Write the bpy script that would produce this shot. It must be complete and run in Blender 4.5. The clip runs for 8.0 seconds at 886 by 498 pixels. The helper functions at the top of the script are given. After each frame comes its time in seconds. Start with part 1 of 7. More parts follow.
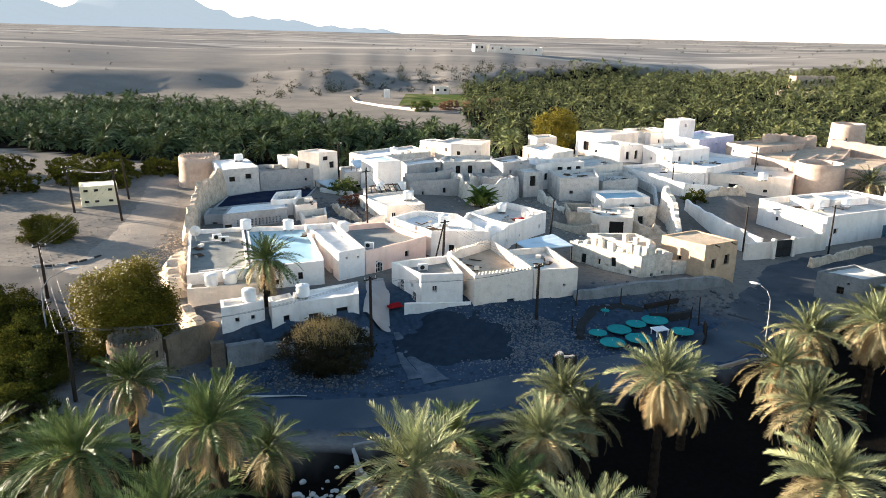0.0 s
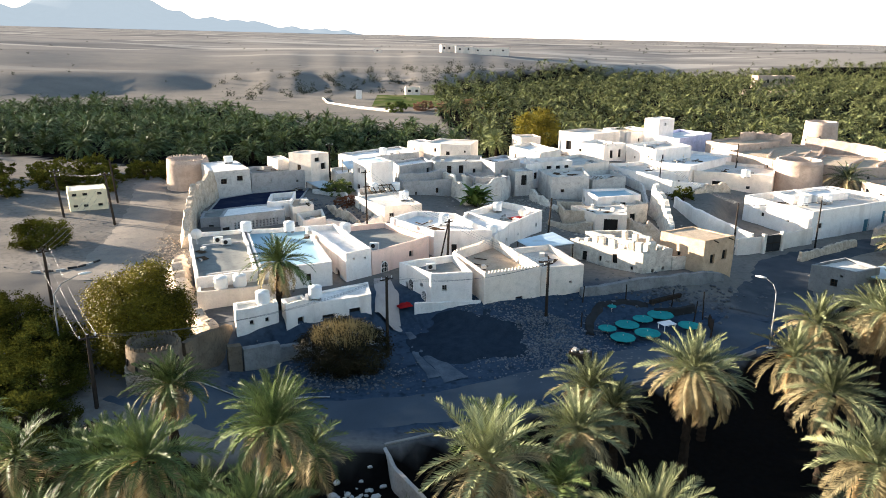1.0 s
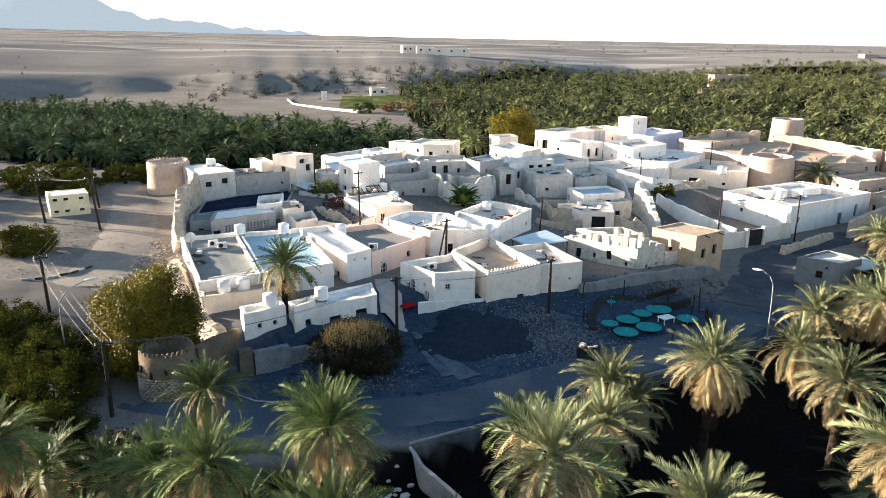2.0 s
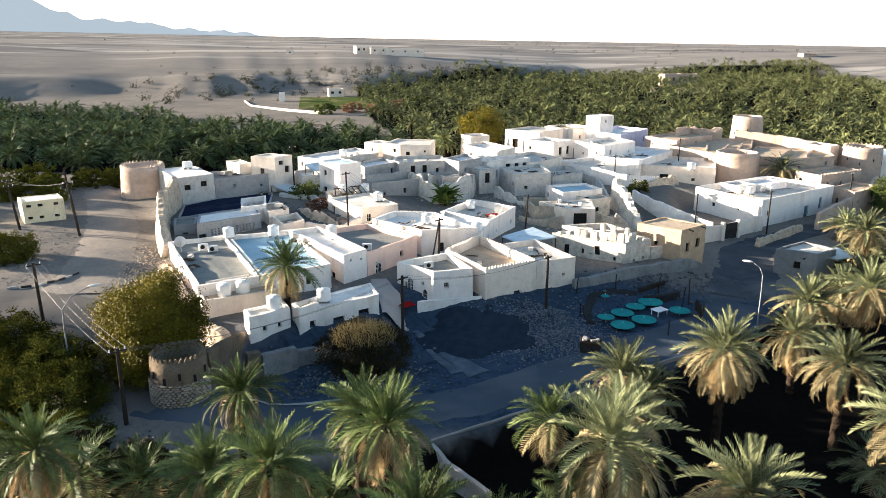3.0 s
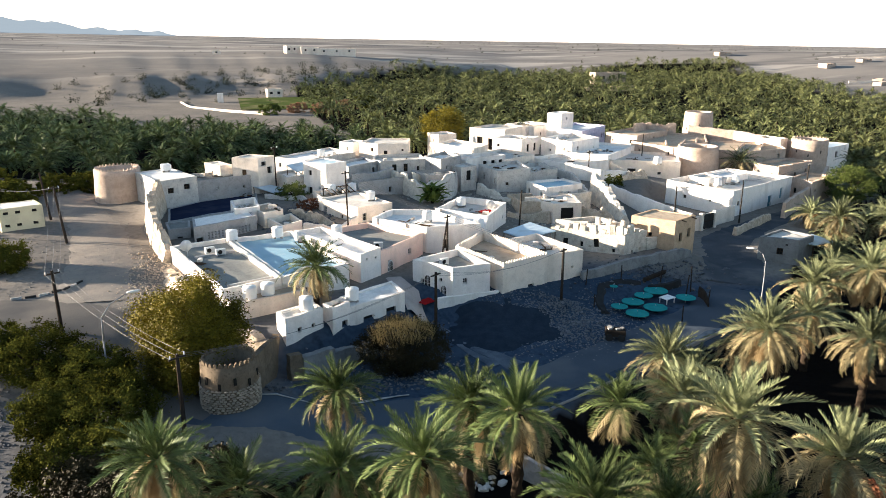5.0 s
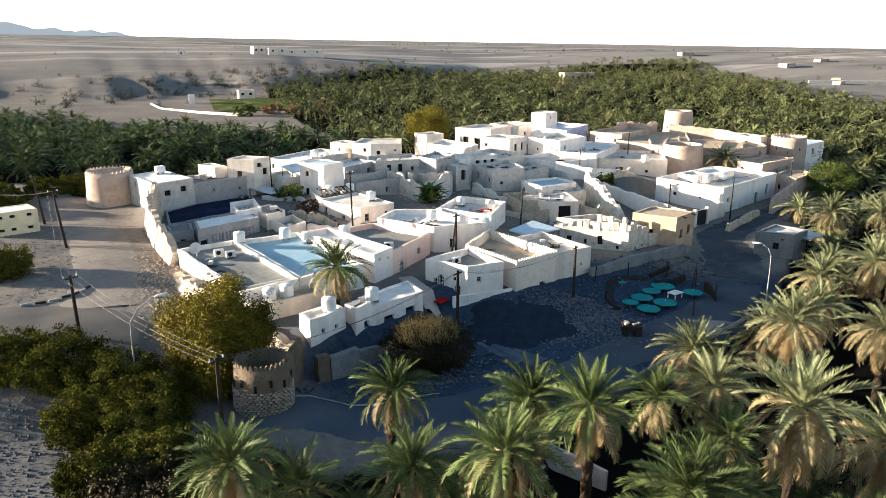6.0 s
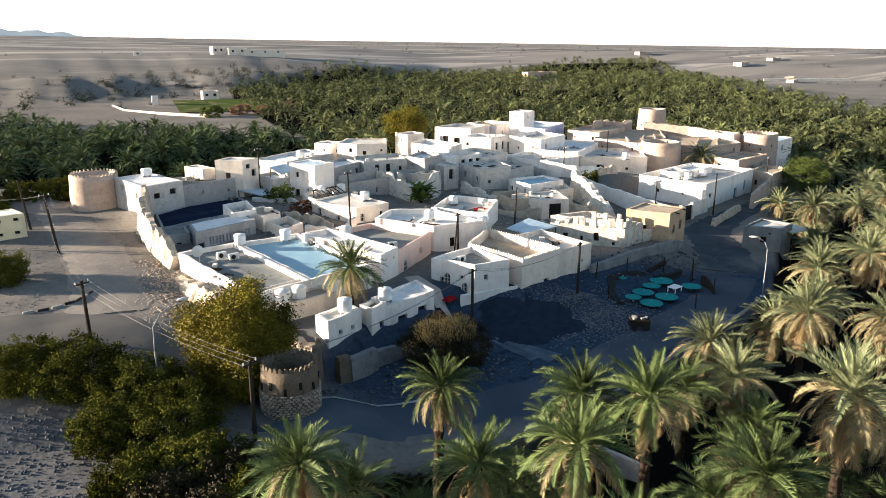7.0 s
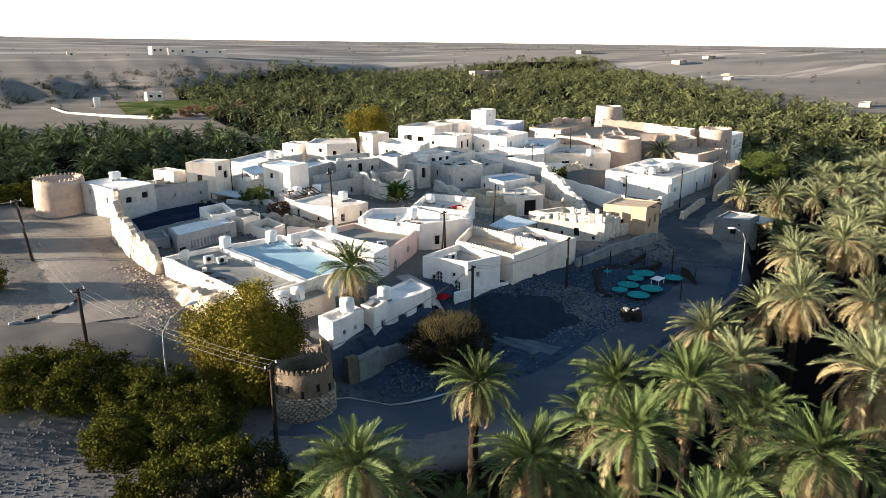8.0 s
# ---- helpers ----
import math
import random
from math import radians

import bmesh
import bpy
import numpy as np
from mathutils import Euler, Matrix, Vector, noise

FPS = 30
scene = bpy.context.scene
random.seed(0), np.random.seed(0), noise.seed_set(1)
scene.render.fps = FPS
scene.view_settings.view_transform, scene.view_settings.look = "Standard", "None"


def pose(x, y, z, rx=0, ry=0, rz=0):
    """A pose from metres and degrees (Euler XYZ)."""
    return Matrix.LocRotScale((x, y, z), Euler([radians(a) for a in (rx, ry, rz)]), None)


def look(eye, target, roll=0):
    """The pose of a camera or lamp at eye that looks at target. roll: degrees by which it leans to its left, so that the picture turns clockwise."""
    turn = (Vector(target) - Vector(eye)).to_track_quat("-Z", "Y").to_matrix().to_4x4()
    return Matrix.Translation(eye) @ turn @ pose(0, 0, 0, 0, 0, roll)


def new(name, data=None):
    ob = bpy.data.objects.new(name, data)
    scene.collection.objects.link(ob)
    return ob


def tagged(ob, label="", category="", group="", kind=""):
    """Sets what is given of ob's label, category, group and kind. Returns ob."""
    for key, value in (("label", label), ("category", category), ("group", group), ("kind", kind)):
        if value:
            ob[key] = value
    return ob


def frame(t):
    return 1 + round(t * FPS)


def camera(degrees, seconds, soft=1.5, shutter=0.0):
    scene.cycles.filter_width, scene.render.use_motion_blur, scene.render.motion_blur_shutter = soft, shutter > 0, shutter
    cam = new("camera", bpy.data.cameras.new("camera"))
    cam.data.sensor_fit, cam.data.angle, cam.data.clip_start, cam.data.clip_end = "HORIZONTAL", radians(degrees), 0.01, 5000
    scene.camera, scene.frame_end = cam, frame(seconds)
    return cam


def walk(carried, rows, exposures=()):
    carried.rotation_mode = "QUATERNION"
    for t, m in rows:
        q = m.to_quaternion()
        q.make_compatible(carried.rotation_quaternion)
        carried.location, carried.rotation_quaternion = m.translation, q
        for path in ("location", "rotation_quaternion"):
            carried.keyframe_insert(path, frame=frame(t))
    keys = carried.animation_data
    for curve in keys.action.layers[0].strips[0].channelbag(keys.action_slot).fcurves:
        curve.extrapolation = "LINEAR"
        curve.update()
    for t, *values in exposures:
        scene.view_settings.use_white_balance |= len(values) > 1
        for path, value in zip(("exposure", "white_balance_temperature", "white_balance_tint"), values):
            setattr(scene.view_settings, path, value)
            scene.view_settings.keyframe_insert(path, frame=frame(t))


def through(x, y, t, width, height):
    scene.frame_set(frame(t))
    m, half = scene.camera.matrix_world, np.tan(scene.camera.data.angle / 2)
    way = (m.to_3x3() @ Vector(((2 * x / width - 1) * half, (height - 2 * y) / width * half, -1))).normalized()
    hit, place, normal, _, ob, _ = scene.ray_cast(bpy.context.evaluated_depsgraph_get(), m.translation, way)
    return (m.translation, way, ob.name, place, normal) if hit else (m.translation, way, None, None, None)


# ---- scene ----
cam = camera(62.3, 8.0, soft=0.5)
METRES, EYE, TILT, LEAN, TURN = 30.0, 21.85, -16.0, -0.5, 0.0
ROWS = [
    (0.0, 0.0, 0.0, 0.0, 0.0, 0.0, -0.0),
    (0.5, -0.0569, -0.0041, -0.0018, -1.34, 0.03, 0.41),
    (1.0, -0.1184, -0.0066, -0.0034, -2.76, 0.05, 0.86),
    (2.5, -0.2942, -0.0048, -0.0044, -7.8, -0.02, 2.48),
    (3.0, -0.3575, -0.001, -0.0039, -9.7, -0.1, 3.08),
    (3.5, -0.4165, 0.0049, -0.0026, -11.18, -0.21, 3.51),
    (4.0, -0.481, 0.0137, -0.0007, -12.75, -0.32, 3.95),
    (4.5, -0.5407, 0.0232, 0.0013, -14.14, -0.43, 4.34),
    (6.0, -0.7315, 0.07, 0.0114, -18.25, -0.71, 5.5),
    (6.5, -0.7907, 0.0875, 0.0161, -19.64, -0.86, 5.9),
    (7.0, -0.8536, 0.1092, 0.0221, -21.44, -1.05, 6.42),
    (7.5, -0.9117, 0.1307, 0.0275, -23.59, -1.32, 7.05),
    (8.0, -0.9759, 0.1565, 0.0342, -25.88, -1.64, 7.7),
]
walk(cam, [(t, pose(0, 0, EYE, TILT, LEAN, TURN) @ pose(METRES * x, METRES * y, METRES * z, 90 + pitch, roll, yaw)) for t, x, y, z, yaw, pitch, roll in ROWS],
     exposures=[(0.0, 2.70), (2.5, 2.59), (5.5, 2.36), (8.0, 2.20)])

# ---- light ----
SUN_EL, SUN_AZ = radians(9.0), radians(-66.0)   # azimuth from +y towards +x
world = bpy.data.worlds.new("world")
scene.world = world
world.use_nodes = True
wn = world.node_tree.nodes
sky = wn.new("ShaderNodeTexSky")
sky.sky_type, sky.sun_disc = "NISHITA", False
sky.sun_elevation, sky.sun_rotation = SUN_EL, SUN_AZ
sky.air_density, sky.dust_density, sky.ozone_density = 1.0, 0.6, 1.6
wn["Background"].inputs["Strength"].default_value = 0.066
# white dust haze that thins with height above the horizon
wl = world.node_tree.links
heading, parts_of, thin, haze = [wn.new("ShaderNode" + k) for k in ("TexCoord", "SeparateXYZ", "MapRange", "Mix")]
wl.new(heading.outputs["Generated"], parts_of.inputs[0])
wl.new(parts_of.outputs["Z"], thin.inputs["Value"])
thin.interpolation_type = "SMOOTHSTEP"
thin.inputs["From Max"].default_value, thin.inputs["To Min"].default_value, thin.inputs["To Max"].default_value = 0.24, 0.85, 0.0
haze.data_type = "RGBA"
wl.new(thin.outputs["Result"], haze.inputs[0])
wl.new(sky.outputs[0], haze.inputs[6])
haze.inputs[7].default_value = (7.7, 6.4, 5.45, 1)
wl.new(haze.outputs[2], wn["Background"].inputs["Color"])
sun = new("sun", bpy.data.lights.new("sun", "SUN"))
sun.data.energy, sun.data.angle, sun.data.color = 5.0, radians(0.5), (1.0, 0.86, 0.70)
SUN_DIR = Vector((math.sin(SUN_AZ) * math.cos(SUN_EL), math.cos(SUN_AZ) * math.cos(SUN_EL), math.sin(SUN_EL)))
sun.matrix_world = look(SUN_DIR * 200, (0, 0, 0))


# ---- materials ----
def surface(name, colour, second=None, rough=0.9, scale=1.5, fine=14.0, bump=0.25, stain=None, stain_scale=0.35, stain_amount=0.5,
            metal=0.0, vary=0.0, streak=False, mottle=0.0):
    """Two-scale procedural surface: blotches between two colours, fine grain, stains of a third colour, bump."""
    m = bpy.data.materials.new(name)
    m.use_nodes = True
    nt = m.node_tree
    n, l = nt.nodes, nt.links
    b = n["Principled BSDF"]
    b.inputs["Roughness"].default_value, b.inputs["Metallic"].default_value = rough, metal
    b.inputs["Specular IOR Level"].default_value = 0.3 if rough < 0.7 else 0.0
    geo = n.new("ShaderNodeNewGeometry")
    second = second or tuple(c * 0.78 for c in colour)

    def tex(s, detail=5.0):
        t = n.new("ShaderNodeTexNoise")
        t.inputs["Scale"].default_value, t.inputs["Detail"].default_value = s, detail
        l.new(geo.outputs["Position"], t.inputs["Vector"])
        return t

    def ramp(src, a, z):
        r = n.new("ShaderNodeMapRange")
        r.inputs["From Min"].default_value, r.inputs["From Max"].default_value = a, z
        l.new(src, r.inputs["Value"])
        return r.outputs["Result"]

    def mix(f, a, c):
        x = n.new("ShaderNodeMix")
        x.data_type = "RGBA"
        for sock, v in ((x.inputs[0], f), (x.inputs[6], a), (x.inputs[7], c)):
            if isinstance(v, tuple):
                sock.default_value = (*v, 1)
            elif isinstance(v, float):
                sock.default_value = v
            else:
                l.new(v, sock)
        return x.outputs[2]

    big, small = tex(scale), tex(fine, 6.0)
    col = mix(ramp(big.outputs["Fac"], 0.35, 0.65), colour, second)
    grain = mix(ramp(small.outputs["Fac"], 0.3, 0.7), tuple(c * 0.82 for c in second), tuple(min(1, c * 1.08) for c in colour))
    col = mix(0.35, col, grain)
    if stain:
        st = tex(stain_scale, 8.0)
        if streak:
            mp = n.new("ShaderNodeMapping")
            mp.inputs["Scale"].default_value = (1.0, 1.0, 0.18)
            l.new(geo.outputs["Position"], mp.inputs["Vector"])
            l.new(mp.outputs["Vector"], st.inputs["Vector"])
        f = n.new("ShaderNodeMath")
        f.operation = "MULTIPLY"
        l.new(ramp(st.outputs["Fac"], 0.52, 0.68), f.inputs[0])
        f.inputs[1].default_value = stain_amount
        col = mix(f.outputs[0], col, stain)
    if mottle:
        # flaking and hand-trowelled patches a hand to a metre wide
        for sc, lo, hi, tone in ((1.7, 0.5, 0.72, 0.62), (6.0, 0.55, 0.75, 0.5)):
            mo = tex(sc, 9.0)
            k = n.new("ShaderNodeMath")
            k.operation = "MULTIPLY"
            l.new(ramp(mo.outputs["Fac"], lo, hi), k.inputs[0])
            k.inputs[1].default_value = mottle
            col = mix(k.outputs[0], col, tuple(c * tone for c in second))
    if vary:
        info = n.new("ShaderNodeObjectInfo")
        hs = n.new("ShaderNodeHueSaturation")
        l.new(ramp(info.outputs["Random"], 0, 1), hs.inputs["Value"])
        hs.inputs["Value"].links[0].from_node.inputs["To Min"].default_value = 1 - vary
        hs.inputs["Value"].links[0].from_node.inputs["To Max"].default_value = 1 + vary
        l.new(col, hs.inputs["Color"])
        col = hs.outputs["Color"]
    l.new(col, b.inputs["Base Color"])
    if bump:
        bp = n.new("ShaderNodeBump")
        bp.inputs["Strength"].default_value, bp.inputs["Distance"].default_value = bump, 0.06
        l.new(small.outputs["Fac"], bp.inputs["Height"])
        l.new(bp.outputs["Normal"], b.inputs["Normal"])
    return m


def leafy(name, a, b, rough=0.55, through=0.25, gloss=0.05):
    """Leaves: colour varies by clump and by plant, with some light let through."""
    m = bpy.data.materials.new(name)
    m.use_nodes = True
    nt = m.node_tree
    n, l = nt.nodes, nt.links
    p = n["Principled BSDF"]
    p.inputs["Roughness"].default_value = rough
    p.inputs["Specular IOR Level"].default_value = gloss
    geo, info = n.new("ShaderNodeNewGeometry"), n.new("ShaderNodeObjectInfo")
    add = n.new("ShaderNodeMath")
    add.operation = "MULTIPLY_ADD"
    l.new(geo.outputs["Random Per Island"], add.inputs[0])
    add.inputs[1].default_value = 0.4
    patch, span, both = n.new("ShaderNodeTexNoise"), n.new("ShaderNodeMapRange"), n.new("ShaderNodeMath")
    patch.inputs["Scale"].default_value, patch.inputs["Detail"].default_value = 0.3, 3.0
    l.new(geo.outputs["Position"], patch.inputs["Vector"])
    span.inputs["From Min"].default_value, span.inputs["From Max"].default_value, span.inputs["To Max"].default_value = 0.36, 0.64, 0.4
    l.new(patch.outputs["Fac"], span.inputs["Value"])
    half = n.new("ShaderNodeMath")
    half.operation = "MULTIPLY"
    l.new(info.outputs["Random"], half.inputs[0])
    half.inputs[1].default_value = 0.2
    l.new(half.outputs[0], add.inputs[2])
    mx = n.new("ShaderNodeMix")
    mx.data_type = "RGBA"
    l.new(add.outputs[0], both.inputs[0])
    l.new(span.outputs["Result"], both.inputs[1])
    # pushes more leaves towards the darker, shade-like tone
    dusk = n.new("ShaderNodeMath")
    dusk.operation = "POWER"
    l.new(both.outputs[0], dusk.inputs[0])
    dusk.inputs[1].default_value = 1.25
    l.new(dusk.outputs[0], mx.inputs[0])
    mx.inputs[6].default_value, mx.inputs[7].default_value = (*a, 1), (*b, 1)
    l.new(mx.outputs[2], p.inputs["Base Color"])
    tr = n.new("ShaderNodeBsdfTranslucent")
    l.new(mx.outputs[2], tr.inputs["Color"])
    ms = n.new("ShaderNodeMixShader")
    ms.inputs[0].default_value = through
    l.new(p.outputs[0], ms.inputs[1])
    l.new(tr.outputs[0], ms.inputs[2])
    l.new(ms.outputs[0], n["Material Output"].inputs["Surface"])
    return m


WHITE = surface("white_plaster", (0.89, 0.825, 0.765), (0.82, 0.75, 0.685), stain=(0.52, 0.44, 0.37), stain_scale=0.9, stain_amount=0.4, streak=True, bump=0.4, mottle=0.22)
CREAM = surface("cream_plaster", (0.83, 0.73, 0.63), (0.75, 0.645, 0.545), stain=(0.46, 0.38, 0.30), stain_scale=0.6, stain_amount=0.4, streak=True, bump=0.3, mottle=0.3)
PEACH = surface("peach_plaster", (0.88, 0.64, 0.53), (0.82, 0.58, 0.47), stain=(0.60, 0.42, 0.33), stain_scale=0.5, streak=True, mottle=0.2)
OCHRE = surface("ochre_plaster", (0.57, 0.41, 0.28), (0.49, 0.35, 0.23), stain=(0.34, 0.23, 0.14), stain_scale=0.5, streak=True, mottle=0.45)
PALE = surface("pale_grey_plaster", (0.60, 0.57, 0.53), (0.50, 0.47, 0.43), stain=(0.34, 0.31, 0.28), stain_scale=0.6, stain_amount=0.6, streak=True, bump=0.35, mottle=0.6)
CEMENT = surface("grey_cement", (0.40, 0.39, 0.38), (0.33, 0.32, 0.31), stain=(0.22, 0.21, 0.2), stain_scale=0.5, streak=True, bump=0.35, mottle=0.45)
MUD = surface("mud_plaster", (0.185, 0.145, 0.105), (0.14, 0.11, 0.08), stain=(0.10, 0.08, 0.06), stain_scale=0.8, bump=0.7, mottle=0.6)
FORT = surface("fort_plaster", (0.52, 0.41, 0.335), (0.44, 0.345, 0.28), stain=(0.31, 0.235, 0.185), stain_scale=0.4, bump=0.4, mottle=0.45)
RUIN = surface("ruined_mud_and_stone", (0.60, 0.50, 0.39), (0.46, 0.37, 0.28), scale=2.2, fine=9.0, stain=(0.30, 0.24, 0.18), stain_scale=1.2, bump=0.9, mottle=0.8)
STONE = surface("field_stone", (0.40, 0.33, 0.26), (0.30, 0.25, 0.2), scale=3.0, bump=0.6, vary=0.25)
LAVENDER = surface("lavender_plaster", (0.66, 0.62, 0.74), (0.60, 0.56, 0.68), stain=(0.45, 0.42, 0.5), stain_scale=0.6, mottle=0.45)
ROOF_GREY = surface("cement_screed_roof", (0.27, 0.27, 0.245), (0.22, 0.22, 0.205), scale=0.6, stain=(0.20, 0.19, 0.18), stain_scale=0.4, stain_amount=0.45, bump=0.2, mottle=0.45)
ROOF_PALE = surface("pale_screed_roof", (0.66, 0.615, 0.55), (0.56, 0.52, 0.465), scale=0.7, stain=(0.36, 0.33, 0.29), stain_scale=0.5, bump=0.25, mottle=0.4)
ROOF_WHITE = surface("whitewashed_roof", (0.84, 0.81, 0.765), (0.75, 0.72, 0.68), scale=0.7, stain=(0.48, 0.45, 0.42), stain_scale=0.45, bump=0.2, mottle=0.4)
ROOF_BLUE = surface("blue_painted_roof", (0.22, 0.38, 0.46), (0.30, 0.46, 0.54), scale=0.5, stain=(0.66, 0.68, 0.68), stain_scale=0.18, stain_amount=0.8, bump=0.15, rough=0.5)
ROOF_TAN = surface("tan_earth_roof", (0.52, 0.42, 0.31), (0.44, 0.34, 0.25), scale=0.8, stain=(0.33, 0.25, 0.18), stain_scale=0.6, bump=0.4, mottle=0.45)
SHEET = surface("pale_blue_sheet_metal", (0.52, 0.62, 0.68), (0.46, 0.57, 0.64), rough=0.45, scale=0.8, stain=(0.36, 0.38, 0.38), stain_scale=0.8, bump=0.1, metal=0.2)
# near black painted in for the unlit depth of openings and loopholes
DARK = surface("painted_depth_black", (0.020, 0.019, 0.018), (0.03, 0.028, 0.026), bump=0.0)
RUINPALE = surface("pale_eroded_plaster", (0.72, 0.66, 0.57), (0.60, 0.53, 0.44), scale=2.2, fine=9.0, stain=(0.38, 0.32, 0.26), stain_scale=1.4, bump=0.8, mottle=0.7)
WOOD = surface("weathered_wood", (0.10, 0.065, 0.04), (0.07, 0.045, 0.03), scale=4.0, bump=0.4)
POLE = surface("creosoted_pole_wood", (0.045, 0.036, 0.030), (0.03, 0.024, 0.02), scale=3.0, bump=0.4)
STEEL = surface("galvanised_steel", (0.55, 0.56, 0.57), (0.48, 0.49, 0.5), rough=0.4, metal=0.6, bump=0.05)
PLASTIC = surface("white_plastic_tank", (0.80, 0.80, 0.79), (0.74, 0.74, 0.72), rough=0.45, scale=2.0, stain=(0.55, 0.53, 0.5), stain_scale=1.5, stain_amount=0.35, bump=0.05)
GREYPAINT = surface("grey_appliance_paint", (0.62, 0.61, 0.58), (0.55, 0.54, 0.52), rough=0.5, bump=0.05)
BLUEDOOR = surface("blue_green_painted_metal", (0.10, 0.24, 0.28), (0.08, 0.19, 0.23), rough=0.5, bump=0.1)
TEAL = surface("teal_shade_cloth", (0.03, 0.27, 0.26), (0.022, 0.21, 0.205), rough=0.8, scale=2.0, bump=0.1)
RED = surface("red_cloth", (0.33, 0.02, 0.02), (0.24, 0.012, 0.015), rough=0.8, bump=0.3)
LAMPGREY = surface("dull_grey_lamp_paint", (0.26, 0.265, 0.27), (0.20, 0.205, 0.21), rough=0.75, bump=0.05)
RUBBLE = surface("broken_stone", (0.15, 0.155, 0.165), (0.075, 0.079, 0.085), scale=5.0, bump=0.5, vary=0.2)
RENDER = surface("weathered_grey_render", (0.27, 0.27, 0.265), (0.19, 0.19, 0.187), scale=0.8, stain=(0.08, 0.083, 0.087), stain_scale=0.7, stain_amount=0.6, streak=True, bump=0.4, mottle=0.5)
RUSTFAR = leafy("dry_reddish_brush", (0.16, 0.085, 0.05), (0.30, 0.18, 0.11), through=0.1)
# worn asphalt whose blue cast is the skylit shade put into its colour
ASPHALT = surface("worn_shade_blue_asphalt", (0.080, 0.098, 0.120), (0.056, 0.070, 0.088), scale=0.25, fine=25.0, stain=(0.13, 0.135, 0.14), stain_scale=0.18, stain_amount=0.6, bump=0.2)
CONCRETE = surface("concrete", (0.32, 0.305, 0.285), (0.26, 0.245, 0.225), scale=1.0, stain=(0.25, 0.23, 0.21), stain_scale=0.8, bump=0.3)
BLACKPAINT = surface("black_kerb_paint", (0.03, 0.03, 0.03), (0.045, 0.045, 0.045), bump=0.1)
WHITEPAINT = surface("white_road_paint", (0.42, 0.41, 0.39), (0.32, 0.31, 0.29), stain=(0.2, 0.19, 0.18), stain_scale=2.0, bump=0.1)
BARK = surface("palm_bark", (0.040, 0.029, 0.021), (0.022, 0.017, 0.013), scale=5.0, fine=20.0, bump=0.9)
# near-black low ends stand in for shade between leaves; tones vary at random
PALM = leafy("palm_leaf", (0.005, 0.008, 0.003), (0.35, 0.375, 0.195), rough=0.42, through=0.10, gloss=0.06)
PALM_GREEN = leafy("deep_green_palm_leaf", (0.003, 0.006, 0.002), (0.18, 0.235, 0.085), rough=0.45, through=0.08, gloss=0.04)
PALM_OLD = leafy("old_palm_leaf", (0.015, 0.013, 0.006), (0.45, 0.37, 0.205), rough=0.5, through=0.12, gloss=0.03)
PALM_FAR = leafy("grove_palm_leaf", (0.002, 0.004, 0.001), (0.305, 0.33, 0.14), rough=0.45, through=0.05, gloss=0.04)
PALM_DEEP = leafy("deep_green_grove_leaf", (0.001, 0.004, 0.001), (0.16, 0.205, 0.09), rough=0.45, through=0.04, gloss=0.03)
PALM_DRY = leafy("dry_palm_leaf", (0.20, 0.13, 0.06), (0.50, 0.37, 0.20), rough=0.8, through=0.25)
STALK = surface("orange_date_stalk", (0.40, 0.20, 0.07), (0.32, 0.15, 0.05), bump=0.1)
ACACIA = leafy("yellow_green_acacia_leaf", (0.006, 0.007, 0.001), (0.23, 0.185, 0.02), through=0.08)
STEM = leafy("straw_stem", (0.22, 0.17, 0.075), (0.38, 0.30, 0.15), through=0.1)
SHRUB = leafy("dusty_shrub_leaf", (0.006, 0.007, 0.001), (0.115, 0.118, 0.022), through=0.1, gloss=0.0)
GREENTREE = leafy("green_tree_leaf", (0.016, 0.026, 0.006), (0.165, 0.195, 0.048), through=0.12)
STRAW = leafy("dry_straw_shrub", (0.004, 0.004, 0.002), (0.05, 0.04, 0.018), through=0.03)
RUST = leafy("rusty_dead_shrub", (0.07, 0.025, 0.014), (0.15, 0.065, 0.032), through=0.1)
BANANA = leafy("broad_green_leaf", (0.07, 0.12, 0.02), (0.16, 0.19, 0.05), through=0.3)
MOUNT = surface("haze_glow_mountain_rock", (0.05, 0.052, 0.055), (0.04, 0.042, 0.045), scale=0.004, fine=0.02, bump=0.0)
# haze of kilometres of dusty air, painted in as a pale blue glow
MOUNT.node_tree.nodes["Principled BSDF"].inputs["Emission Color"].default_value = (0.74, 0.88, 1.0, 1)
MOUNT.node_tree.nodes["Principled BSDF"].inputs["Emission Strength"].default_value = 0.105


# ---- mesh helpers ----
def link(name, bm, mat, parent=None, smooth=False):
    me = bpy.data.meshes.new(name)
    bm.to_mesh(me)
    bm.free()
    for mm in (mat if isinstance(mat, (list, tuple)) else [mat]):
        me.materials.append(mm)
    if smooth:
        for p in me.polygons:
            p.use_smooth = True
    ob = new(name, me)
    if parent:
        ob.parent = parent
    return ob


def part(name, bm, mat, parent, label="", smooth=False):
    return tagged(link(name, bm, mat, parent, smooth), label)


def raw(name, verts, faces, mat, parent=None, smooth=False):
    me = bpy.data.meshes.new(name)
    me.from_pydata(verts, [], faces)
    me.materials.append(mat)
    if smooth:
        me.polygons.foreach_set("use_smooth", [True] * len(me.polygons))
    ob = new(name, me)
    if parent:
        ob.parent = parent
    return ob


def thing(name, label, category, group="", kind=""):
    return tagged(new(name), label, category, group, kind)


